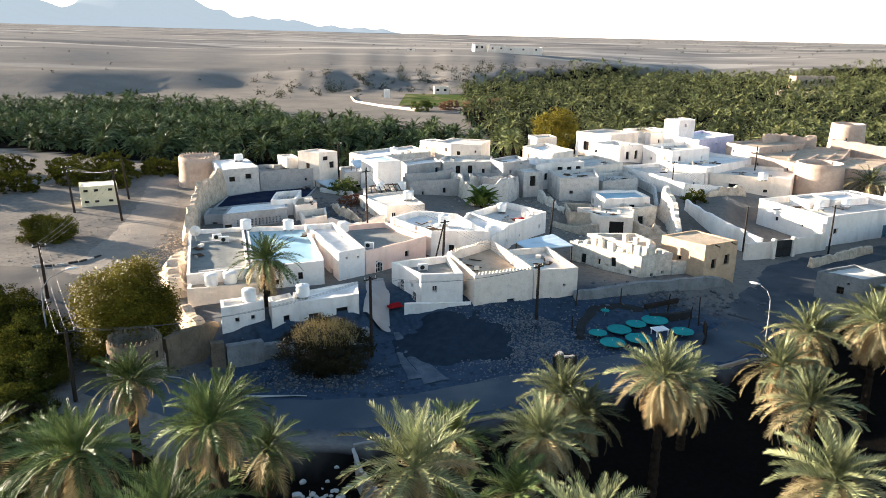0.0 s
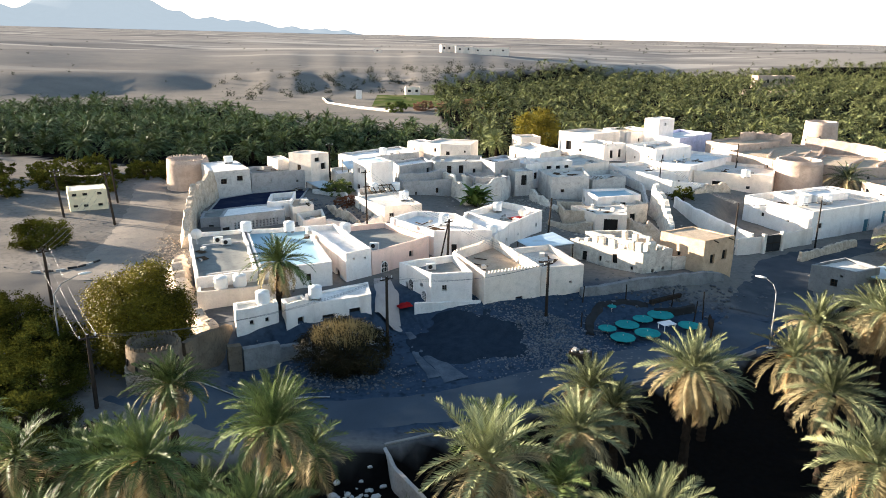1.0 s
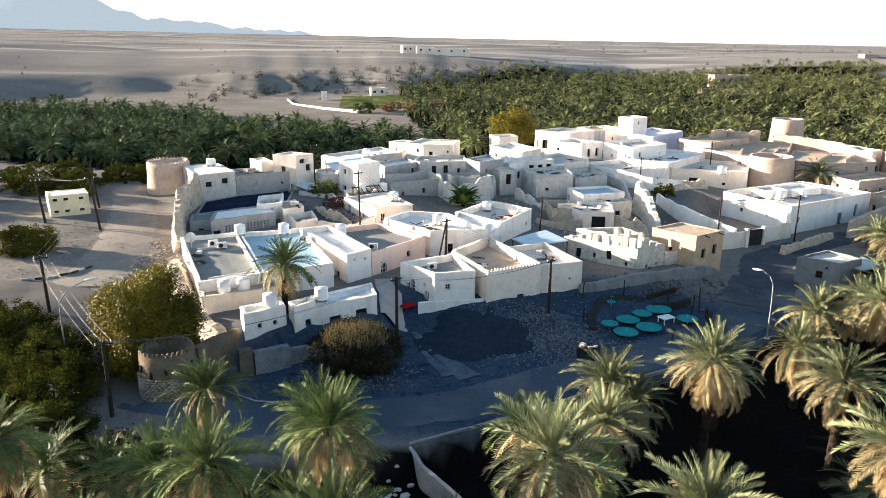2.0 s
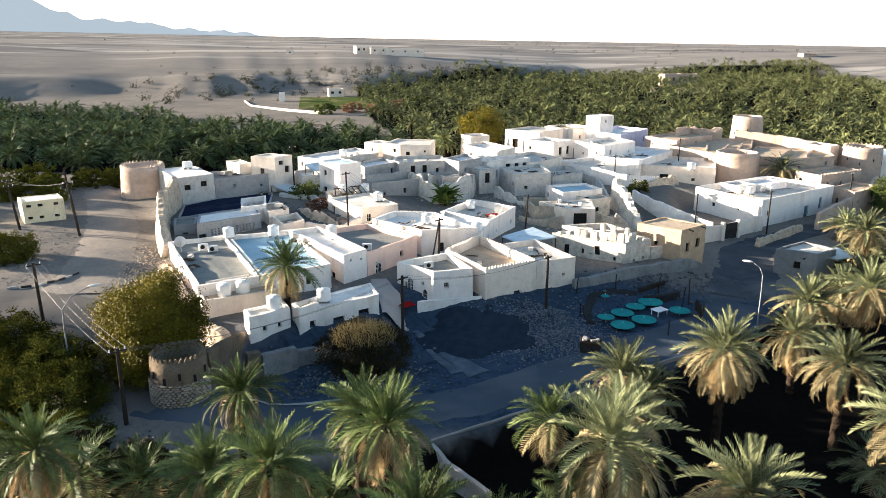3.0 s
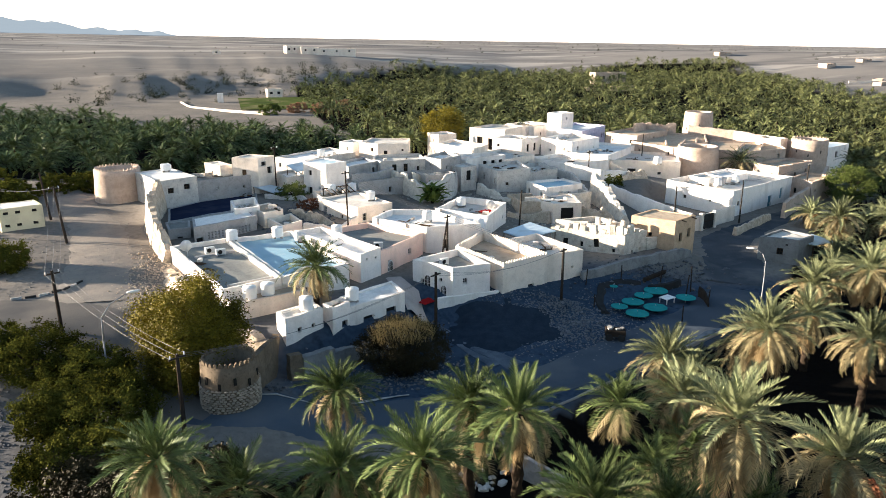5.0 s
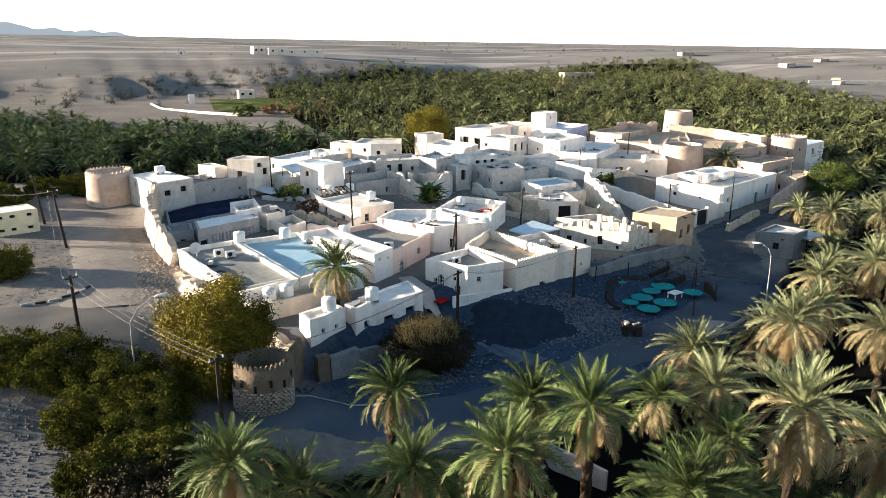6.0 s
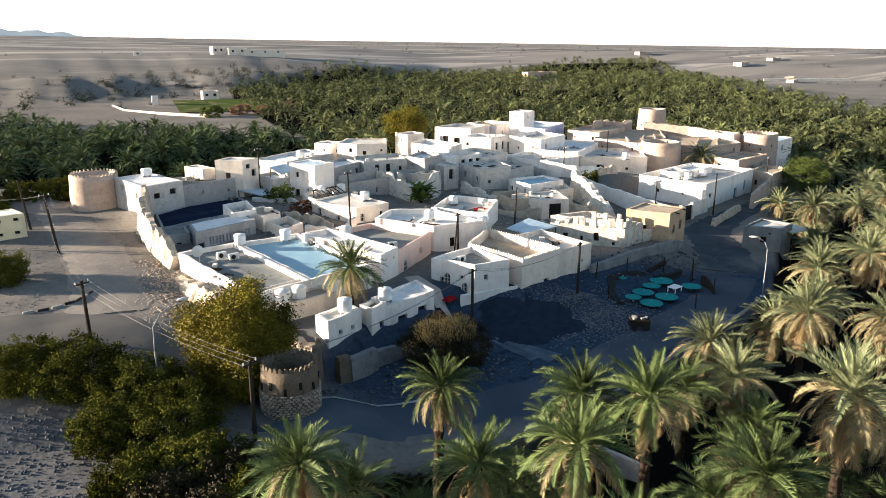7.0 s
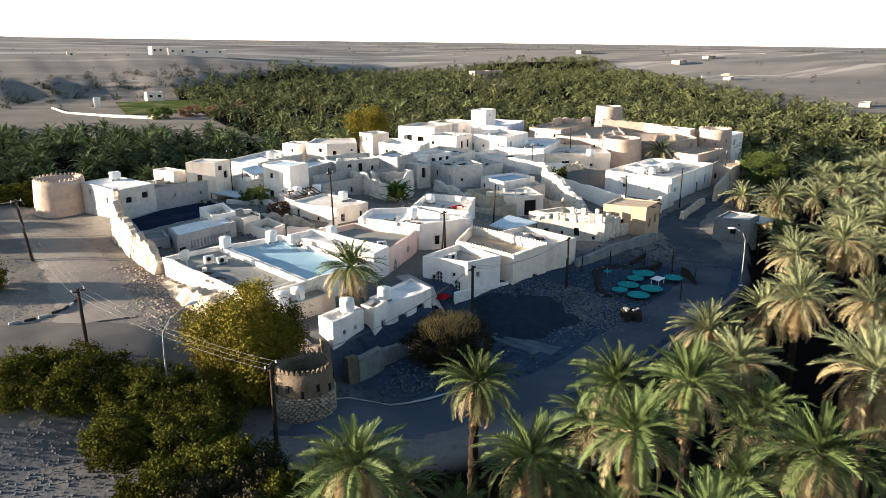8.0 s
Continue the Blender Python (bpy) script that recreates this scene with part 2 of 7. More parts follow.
def box(bm, c, size, rz=0.0, bevel=0.0):
    """An axis box (turned by rz degrees) with its base centre at c."""
    r = bmesh.ops.create_cube(bm, size=1.0, matrix=Matrix.Translation((c[0], c[1], c[2] + size[2] / 2)) @ Matrix.Rotation(radians(rz), 4, "Z") @ Matrix.Diagonal((*size, 1)))
    if bevel:
        es = list({e for v in r["verts"] for e in v.link_edges})
        bmesh.ops.bevel(bm, geom=es, offset=bevel, segments=1, affect="EDGES")
    return bm


def rod(bm, a, b, r0, r1=None, seg=8):
    a, b = Vector(a), Vector(b)
    d = b - a
    m = Matrix.Translation((a + b) / 2) @ d.to_track_quat("Z", "Y").to_matrix().to_4x4()
    bmesh.ops.create_cone(bm, cap_ends=True, segments=seg, radius1=r0, radius2=r0 if r1 is None else r1, depth=d.length, matrix=m)
    return bm


def wob(p, amp=0.04, s=0.7):
    return Vector(p) + noise.noise_vector(Vector(p) * s) * amp


def smooth01(v):
    v = min(1.0, max(0.0, v))
    return v * v * (3 - 2 * v)


# ---- ground ----
def far_height(x, y):
    d = math.hypot(x, y)
    az = math.degrees(math.atan2(x, max(y, 1.0)))
    rim = 21.85 + 4600 * (69 - (62 + 0.31 * min(80, max(-40, az)))) / 1297
    d0 = 300 + 190 * smooth01((az - 3) / 20) + 26 * noise.noise(Vector((az * 0.16, 0.0, 7.7))) + 8 * noise.noise(Vector((az * 0.6, 0.0, 2.1)))
    z = 0.8 * smooth01((d - 150) / 120) + 6.8 * smooth01((d - d0) / 55) + 4.4 * smooth01((d - d0 - 60) / 110)
    z += (rim - 12) * max(0.0, (d - d0 - 150) / (4600 - d0 - 150)) ** 0.8 if d > d0 + 150 else 0
    if d > d0:
        k = smooth01((d - d0) / 200)
        z += k * (5.0 * noise.noise(Vector((x * 0.004, y * 0.011, 3.3))) + 1.2 * noise.noise(Vector((x * 0.02, y * 0.04, 1.3)))) * min(1.0, 900 / d)
    return z


ROAD_EDGE = ((-60, 32.5), (-22, 35.4), (-10, 35.6), (-4.8, 36.2), (-1.3, 37.5), (3.9, 39.7), (11.2, 43.0), (15.2, 44.6), (19, 46.3), (24, 49.5), (33, 57.0), (45, 68.0), (54, 75.5), (70, 84.0), (120, 100.0))


def edge_y(x):
    """The y of the road's edge towards the palm gardens, at x."""
    for (x0, y0), (x1, y1) in zip(ROAD_EDGE, ROAD_EDGE[1:]):
        if x <= x1:
            return y0 + (y1 - y0) * (x - x0) / (x1 - x0)
    return ROAD_EDGE[-1][1]


def inside(x, y, poly):
    hit = False
    for (x0, y0), (x1, y1) in zip(poly, poly[1:] + poly[:1]):
        if (y0 > y) != (y1 > y) and x < (x1 - x0) * (y - y0) / (y1 - y0) + x0:
            hit = not hit
    return hit


VILLAGE = [(-27.5, 92), (-26, 78), (-23.5, 60), (-20.5, 52.6), (-16.6, 48.8), (-12, 49.4), (-6.2, 52.4), (-4.6, 56.5), (-3, 55.4), (2.6, 54.4), (7.5, 56.2), (11.3, 57.6), (14.3, 58.9), (20.6, 60.6), (24.8, 62.2), (28, 72), (31.5, 80), (37, 90), (48, 94), (58, 97), (70, 101), (66, 122), (40, 132), (20, 126), (0, 109), (-14, 99)]
# level of the ground inside the village: x, y, height
LEVELS = [(-8, 86, 4.1), (14, 87, 2.9), (3, 55.5, 1.6), (7.3, 57.2, 1.5), (23, 62, 1.8), (-25, 84, 3.9), (-15.5, 88, 4.0), (16.3, 61, 1.8), (19, 78, 1.2), (-5.8, 75, 3.2), (-8.7, 57.5, 2.3), (-17, 52.5, 2.4), (27.5, 119, 3.0), (27, 110, 4.0), (31, 92, 3.0), (50, 95, 1.8), (-22, 62, 2.8), (0, 100, 3.8), (26, 74, 0.7), (9, 66, 2.0), (66, 104, 1.6)]
VILLAGE_EDGES = [(x0, y0, x1 - x0, y1 - y0, (x1 - x0) ** 2 + (y1 - y0) ** 2) for (x0, y0), (x1, y1) in zip(VILLAGE, VILLAGE[1:] + VILLAGE[:1])]


def platform(x, y, z):
    """The mound that the village stands on, blended into the land round it."""
    if not (-29 < x < 72 and 47 < y < 134):
        return z
    d = min((x - ax - dx * k) ** 2 + (y - ay - dy * k) ** 2 for ax, ay, dx, dy, q in VILLAGE_EDGES for k in (min(1.0, max(0.0, ((x - ax) * dx + (y - ay) * dy) / q)),)) ** 0.5
    d = d if inside(x, y, VILLAGE) else -d
    # sloping apron below the retaining wall
    z = max(z, 1.15 * smooth01((d + 5.5) / 5.2) * smooth01((x - 8.5) / 3) * smooth01((29 - x) / 4)) if 8 < x < 30 and y < 64 else z
    f = smooth01((d + 1.6) / 2.4)
    if f <= 0:
        return z
    ws = [1.0 / ((x - a) ** 2 + (y - b) ** 2 + 4.0) ** 1.5 for a, b, c in LEVELS]
    return z + f * (sum(w * c for w, (a, b, c) in zip(ws, LEVELS)) / sum(ws) - z)


def ground_z(x, y):
    rise = 3.0 * (1 - smooth01((y - 125) / 90)) * smooth01((-9 - x) / 17) * smooth01((y - 43 - max(0, (x + 24)) * 0.2) / 13)
    back = 0.020 * min(max(0.0, y - 60), 60) * smooth01((y - 60) / 20)
    z = rise + back * (1 - smooth01((x - 25) / 60) * 0.9)
    z *= 1 - 0.55 * smooth01((y - 125) / 60)
    z += far_height(x, y)
    # gardens lie lower than the road
    drop = smooth01((edge_y(x) - 0.6 - y) / 1.2)
    z -= drop * (1.6 + 1.8 * smooth01((x - 30) / 50)) * smooth01((x + 26) / 8)
    z -= 2.6 * smooth01((x - 74 - max(0, y - 95) * 0.1) / 14) * smooth01((320 - y) / 120) * (1 - drop)
    # knoll at the road bend with the stone tower
    z += 1.0 * smooth01((-13.5 - x) / 4) * smooth01((x + 28) / 5) * smooth01((y - 34.5) / 4) * smooth01((48 - y) / 4)
    # built-up ledge under the front houses
    z += 1.15 * smooth01((y - 47.9 - 0.42 * (x + 13)) / 1.3) * smooth01((x + 18) / 2.0) * smooth01((-4.6 - x) / 2.0) * smooth01((60 - y) / 6)
    # rubble slope below the house row
    k = max(0.0, 1 - math.hypot((x - 4.5) / 6.5, (y - 53.5) / 3.2))
    z += 0.9 * smooth01(k * 1.6)
    # hollow with the parasols
    k = max(0.0, 1 - math.hypot((x - 14.6) / 5.5, (y - 52.0) / 4.2))
    z -= 1.3 * smooth01(k * 2.2)
    z = platform(x, y, z)
    if -70 < x < 90 and 5 < y < 140:
        z += 0.10 * noise.noise(Vector((x * 0.35, y * 0.35, 0.2))) + 0.04 * noise.noise(Vector((x * 1.3, y * 1.3, 5.2)))
    return z


def spaced(lo, hi, step, far_lo, far_hi, grow=1.16):
    mid = list(np.arange(lo, hi + 1e-6, step))
    s, v = step, hi
    while v < far_hi:
        s *= grow
        v = min(far_hi, v + s)
        mid.append(v)
    s, v = step, lo
    while v > far_lo:
        s *= grow
        v = max(far_lo, v - s)
        mid.insert(0, v)
    return [float(q) for q in mid]


GROVE_LEFT = [(-150, 112), (-70, 118), (-40, 106), (-22, 100), (-8, 110), (8, 112), (12, 150), (2, 172), (-14, 178), (-38, 184), (-56, 220), (-104, 242), (-160, 205)]
GROVE_RIGHT = [(8, 112), (16, 130), (34, 134), (60, 134), (78, 124), (84, 108), (76, 92), (72, 84), (90, 70), (140, 70), (178, 130), (200, 180), (250, 285), (330, 470), (225, 458), (100, 432), (40, 350), (8, 306), (6, 200), (12, 150)]


def soil_and_shade(x, y):
    """0 pale gravel, towards 1 garden soil blackened as shade; and 0 to 1 square stone darkened and blued as shade."""
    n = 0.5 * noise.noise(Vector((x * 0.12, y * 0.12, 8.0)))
    # the black garden tone stands in for shade under the palms
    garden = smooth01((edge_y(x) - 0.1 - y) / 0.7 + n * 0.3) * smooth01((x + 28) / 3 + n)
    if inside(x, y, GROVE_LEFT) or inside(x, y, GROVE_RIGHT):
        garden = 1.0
    # square: the blue-dark tone stands in for the shade lying over it
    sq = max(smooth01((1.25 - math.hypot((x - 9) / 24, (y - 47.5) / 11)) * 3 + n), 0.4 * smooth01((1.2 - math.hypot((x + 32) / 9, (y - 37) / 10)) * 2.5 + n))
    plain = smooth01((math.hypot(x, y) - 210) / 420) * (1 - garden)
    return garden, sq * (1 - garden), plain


def build_ground():
    xs = spaced(-48, 70, 0.9, -4600, 4650, 1.10)
    ys = spaced(12, 105, 0.9, -700, 4700, 1.06)
    verts = [(x, y, ground_z(x, y)) for y in ys for x in xs]
    w = len(xs)
    faces = [(j * w + i, j * w + i + 1, (j + 1) * w + i + 1, (j + 1) * w + i) for j in range(len(ys) - 1) for i in range(w - 1)]
    m = surface("gravel_ground", (0.235, 0.208, 0.178), (0.155, 0.142, 0.128), scale=0.09, fine=3.0, stain=(0.15, 0.14, 0.13), stain_scale=0.12, stain_amount=0.6, bump=0.55, mottle=0.5)
    n, l = m.node_tree.nodes, m.node_tree.links
    b = n["Principled BSDF"]
    col = b.inputs["Base Color"].links[0].from_socket
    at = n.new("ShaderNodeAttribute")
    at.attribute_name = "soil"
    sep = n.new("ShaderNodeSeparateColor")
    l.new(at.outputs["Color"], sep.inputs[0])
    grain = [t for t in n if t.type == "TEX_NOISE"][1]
    # far plain, then garden and square with shade put into their colours
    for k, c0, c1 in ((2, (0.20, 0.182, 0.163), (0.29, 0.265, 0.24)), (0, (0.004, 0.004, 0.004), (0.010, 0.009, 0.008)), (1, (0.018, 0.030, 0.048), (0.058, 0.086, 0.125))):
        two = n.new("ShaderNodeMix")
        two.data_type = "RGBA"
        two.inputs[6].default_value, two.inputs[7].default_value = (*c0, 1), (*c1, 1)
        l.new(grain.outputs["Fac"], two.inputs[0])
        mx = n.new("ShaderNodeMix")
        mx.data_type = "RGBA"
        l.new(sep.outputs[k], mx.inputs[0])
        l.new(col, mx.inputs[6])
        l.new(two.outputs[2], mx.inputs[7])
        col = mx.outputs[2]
    # long streaks over the plain: dark gravel pans and pale washes
    geo = [t for t in n if t.type == "NEW_GEOMETRY"][0]
    # last two rows blotch the square, tinted for its shade
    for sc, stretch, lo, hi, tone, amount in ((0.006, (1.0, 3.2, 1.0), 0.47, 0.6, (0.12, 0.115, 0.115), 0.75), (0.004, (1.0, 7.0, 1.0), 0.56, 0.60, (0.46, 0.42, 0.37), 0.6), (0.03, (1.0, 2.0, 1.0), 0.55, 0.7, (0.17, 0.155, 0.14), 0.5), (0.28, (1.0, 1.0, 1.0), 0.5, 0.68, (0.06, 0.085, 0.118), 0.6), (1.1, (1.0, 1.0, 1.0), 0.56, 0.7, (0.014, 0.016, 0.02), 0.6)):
        mp, tx, rg, ml, mx = [n.new("ShaderNode" + k) for k in ("Mapping", "TexNoise", "MapRange", "Math", "Mix")]
        mp.inputs["Scale"].default_value = stretch
        l.new(geo.outputs["Position"], mp.inputs["Vector"])
        l.new(mp.outputs["Vector"], tx.inputs["Vector"])
        tx.inputs["Scale"].default_value, tx.inputs["Detail"].default_value = sc, 7.0
        rg.inputs["From Min"].default_value, rg.inputs["From Max"].default_value, rg.inputs["To Max"].default_value = lo, hi, amount
        l.new(tx.outputs["Fac"], rg.inputs["Value"])
        ml.operation = "MULTIPLY"
        l.new(rg.outputs["Result"], ml.inputs[0])
        l.new(sep.outputs[2 if sc < 0.1 else 1], ml.inputs[1])
        mx.data_type = "RGBA"
        l.new(ml.outputs[0], mx.inputs[0])
        l.new(col, mx.inputs[6])
        mx.inputs[7].default_value = (*tone, 1)
        col = mx.outputs[2]
    l.new(col, b.inputs["Base Color"])
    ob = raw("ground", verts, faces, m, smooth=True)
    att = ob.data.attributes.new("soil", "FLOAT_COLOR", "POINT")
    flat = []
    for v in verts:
        flat += [*soil_and_shade(v[0], v[1]), 1.0]
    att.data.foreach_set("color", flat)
    tagged(ob, "dusty tan gravel ground with trampled earth, reaching to a desert plain", "ground", kind="structure")


build_ground()


# ---- buildings ----
def inset(poly, d):
    out = []
    n = len(poly)
    for i in range(n):
        p, c, q = Vector(poly[i - 1]), Vector(poly[i]), Vector(poly[(i + 1) % n])
        a, b = (c - p).normalized(), (q - c).normalized()
        na, nb = Vector((-a.y, a.x)), Vector((-b.y, b.x))
        k = na + nb
        k = k / max(0.3, k.length_squared) * 2
        out.append(c + k * d)
    return out


def cuts(length, marks, step):
    v = sorted({0.0, round(length, 4), *[round(m, 4) for m in marks if 0 < m < length]})
    out = [v[0]]
    for a, b in zip(v, v[1:]):
        k = max(1, math.ceil((b - a) / step))
        out += [a + (b - a) * i / k for i in range(1, k + 1)]
    return out




def merlon_mesh():
    bm = bmesh.new()
    prof = [(-0.17, -0.05), (0.17, -0.05), (0.17, 0.14), (0.09, 0.30), (0.0, 0.36), (-0.09, 0.30), (-0.17, 0.14)]
    vs = [[bm.verts.new((x, s * 0.10, z)) for x, z in prof] for s in (-1, 1)]
    bm.faces.new(vs[0])
    bm.faces.new(vs[1][::-1])
    for i in range(7):
        bm.faces.new((vs[0][i - 1], vs[1][i - 1], vs[1][i], vs[0][i]))
    bmesh.ops.recalc_face_normals(bm, faces=bm.faces)
    me = bpy.data.meshes.new("merlon")
    bm.to_mesh(me)
    bm.free()
    return me


MERLONS = {}


def merlon(parent, mat, p, ang, size=1.0):
    if mat.name not in MERLONS:
        MERLONS[mat.name] = merlon_mesh()
        MERLONS[mat.name].materials.append(mat)
    ob = new("merlon", MERLONS[mat.name])
    ob.parent = parent
    ob.matrix_local = Matrix.Translation(p) @ Matrix.Rotation(ang, 4, "Z") @ Matrix.Scale(size, 4)


def filling(parent, kind, a, u, nrm, w, z0, h):
    """What stands in an opening: a window with frame and pane, a door leaf, or a near-black sheet for the dark behind.
    """
    c = Vector((a.x, a.y, 0)) - Vector((nrm.x, nrm.y, 0)) * 0.17
    rot = math.degrees(math.atan2(u.y, u.x))
    mid = c + Vector((u.x, u.y, 0)) * (w / 2)

    def at(off, z, n_off=0.0):
        return (mid.x + u.x * off + nrm.x * n_off, mid.y + u.y * off + nrm.y * n_off, z)
    if kind in ("door", "bluedoor"):
        bm = box(bmesh.new(), at(0, z0), (w, 0.06, h), rot)
        for s in (-0.25, 0.25):
            for zz in (0.12, 0.55):
                box(bm, at(s * w, z0 + zz * h, 0.04), (w * 0.34, 0.03, h * 0.32), rot)
        d = part("door", bm, WOOD if kind == "door" else BLUEDOOR, parent, "weathered wooden door" if kind == "door" else "blue painted metal door")
        part("handle", box(bmesh.new(), at(w * 0.3, z0 + h * 0.45, 0.07), (0.05, 0.06, 0.14), rot), STEEL, d)
        return
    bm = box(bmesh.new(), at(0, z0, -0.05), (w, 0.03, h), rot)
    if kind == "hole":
        part("opening", bm, DARK, parent, "near-black sheet for the unlit depth of an unglazed opening")
        return
    fb = bmesh.new()
    t = 0.06
    us = (-w / 2, -w / 2 + t, -t * 0.4, t * 0.4, w / 2 - t, w / 2)
    zs = (z0, z0 + t, z0 + h / 2 - t * 0.4, z0 + h / 2 + t * 0.4, z0 + h - t, z0 + h)
    vs = [[fb.verts.new(at(p, q)) for q in zs] for p in us]
    fs = [fb.faces.new((vs[i][j], vs[i + 1][j], vs[i + 1][j + 1], vs[i][j + 1])) for i in range(5) for j in range(5) if i in (0, 2, 4) or j in (0, 2, 4)]
    bmesh.ops.solidify(fb, geom=fs, thickness=0.06)
    f = part("window", fb, WOOD if kind == "win" else GREYPAINT, parent, "small barred window")
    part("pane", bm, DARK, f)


def house(label, quad, z1, wall, roof, z0=None, par=0.45, th=0.22, openings=(), crenel=(), category="house", name="house", amp=0.05, step=1.3, spouts=()):
    quad = [Vector(p) for p in quad]
    n = len(quad)
    gz = [ground_z(p.x, p.y) for p in quad]
    z0 = min(gz) - 0.5 if z0 is None else z0
    base = sum(quad, Vector((0, 0))) / n
    ob = thing(name, label, category)
    ob.location = (base.x, base.y, z0)
    root = Vector((base.x, base.y, z0))
    lost = []
    if len(openings) < 3 and category == "house" and step < 2:
        pick = random.Random(round(base.x * 13 + base.y * 7))
        taken = {o[0] for o in openings}
        extra = []
        for e in (0, 1):
            L = (quad[(e + 1) % n] - quad[e]).length
            if L < 2.2 or (e in taken and L < 6):
                continue
            for q in range(1 if L < 4 else 2 if L < 8 else 3):
                s = pick.choice((0.28, 0.4, 0.5))
                extra.append((e, (q + pick.uniform(0.3, 0.7)) / (1 if L < 4 else 2 if L < 8 else 3), par + pick.uniform(0.35, 0.9), s, s * pick.uniform(0.9, 1.7), pick.choice(("hole", "hole", "win", "grey"))))
        openings = list(openings) + [x for x in extra if not any(o[0] == x[0] and abs(o[1] - x[1]) < 0.2 for o in openings)]
    bm = bmesh.new()

    def V(p):
        return bm.verts.new(wob(p, amp) - root)

    def top(x, y):
        return z1 + 0.07 * noise.noise(Vector((x * 0.9, y * 0.9, z1)))
    for e in range(n):
        a, b = quad[e], quad[(e + 1) % n]
        L = (b - a).length
        u = (b - a) / L
        nrm = Vector((u.y, -u.x))
        ops = []
        for oe, fr, drop, w, h, kind in openings:
            if oe == e:
                s = fr * L
                ops.append((max(0.15, s - w / 2), min(L - 0.15, s + w / 2), z1 - drop - h, z1 - drop, kind))
        us = cuts(L, [v for o in ops for v in o[:2]], step)
        zs = [z0 + v for v in cuts(z1 - z0, [v - z0 for o in ops for v in o[2:4]], step)]
        grid = {}

        def G(i, j):
            if (i, j) not in grid:
                p = a + u * us[i]
                z = top(p.x, p.y) if j == len(zs) - 1 else zs[j]
                grid[i, j] = V((p.x, p.y, z))
            return grid[i, j]
        for i in range(len(us) - 1):
            for j in range(len(zs) - 1):
                um, zm = (us[i] + us[i + 1]) / 2, (zs[j] + zs[j + 1]) / 2
                if not any(o[0] < um < o[1] and o[2] < zm < o[3] for o in ops):
                    bm.faces.new((G(i, j), G(i + 1, j), G(i + 1, j + 1), G(i, j + 1)))
        for o in ops:
            pts = [(o[0], o[2]), (o[1], o[2]), (o[1], o[3]), (o[0], o[3])]
            out = [V((a.x + u.x * s, a.y + u.y * s, z)) for s, z in pts]
            inn = [V((a.x + u.x * s - nrm.x * 0.26, a.y + u.y * s - nrm.y * 0.26, z)) for s, z in pts]
            for k in range(4):
                bm.faces.new((out[k], inn[k], inn[(k + 1) % 4], out[(k + 1) % 4]))
            p = a + u * o[0]
            lost.append((o[4], p, u, nrm, o[1] - o[0], o[2], o[3] - o[2]))
    inner = inset(quad, th)
    zr = z1 - par
    for e in range(n):
        a, b, c, d = quad[e], quad[(e + 1) % n], inner[(e + 1) % n], inner[e]
        k = max(1, math.ceil((b - a).length / step))
        for i in range(k):
            p, q, r, s = a.lerp(b, i / k), a.lerp(b, (i + 1) / k), d.lerp(c, (i + 1) / k), d.lerp(c, i / k)
            vp, vq, vr, vs = [V((v.x, v.y, top(v.x, v.y))) for v in (p, q, r, s)]
            bm.faces.new((vp, vq, vr, vs))
            bm.faces.new((vs, vr, V((r.x, r.y, zr - 0.05)), V((s.x, s.y, zr - 0.05))))
    bmesh.ops.remove_doubles(bm, verts=bm.verts, dist=0.004)
    bmesh.ops.recalc_face_normals(bm, faces=bm.faces)
    w = part("wall", bm, wall, ob)
    rb = bmesh.new()
    if n == 4:
        k = 6
        g = [[rb.verts.new(Vector((*(inner[0].lerp(inner[1], i / k)).lerp(inner[3].lerp(inner[2], i / k), j / k), zr)) + Vector((0, 0, 0.05 * noise.noise(Vector((i * 1.7, j * 1.3, z1 * 9))))) - root) for j in range(k + 1)] for i in range(k + 1)]
        for i in range(k):
            for j in range(k):
                rb.faces.new((g[i][j], g[i + 1][j], g[i + 1][j + 1], g[i][j + 1]))
    else:
        rb.faces.new([rb.verts.new(Vector((v.x, v.y, zr)) - root) for v in inner])
    part("roof", rb, roof, ob)
    for kind, p, u, nrm, wd, zb, h in lost:
        filling(ob, kind, p - base, u, nrm, wd, zb - z0, h)
    for e in crenel:
        a, b = quad[e], quad[(e + 1) % n]
        L = (b - a).length
        ang = math.atan2(b.y - a.y, b.x - a.x)
        k = max(1, int(L / 0.3))
        nrm = Vector((-(b - a).y, (b - a).x)).normalized() * 0.11
        for i in range(k):
            p = a.lerp(b, (i + 0.5) / k) + nrm
            merlon(ob, wall, Vector((p.x, p.y, top(p.x, p.y) + 0.01)) - root, ang, 0.5)
    for e, fr in spouts:
        a, b = quad[e], quad[(e + 1) % n]
        p = a.lerp(b, fr)
        nrm = Vector(((b - a).y, -(b - a).x)).normalized()
        part("rain_spout", rod(bmesh.new(), Vector((p.x - nrm.x * 0.1, p.y - nrm.y * 0.1, zr)) - root, Vector((p.x + nrm.x * 0.5, p.y + nrm.y * 0.5, zr - 0.08)) - root, 0.06), WOOD, ob, "wooden rain spout")
    return ob


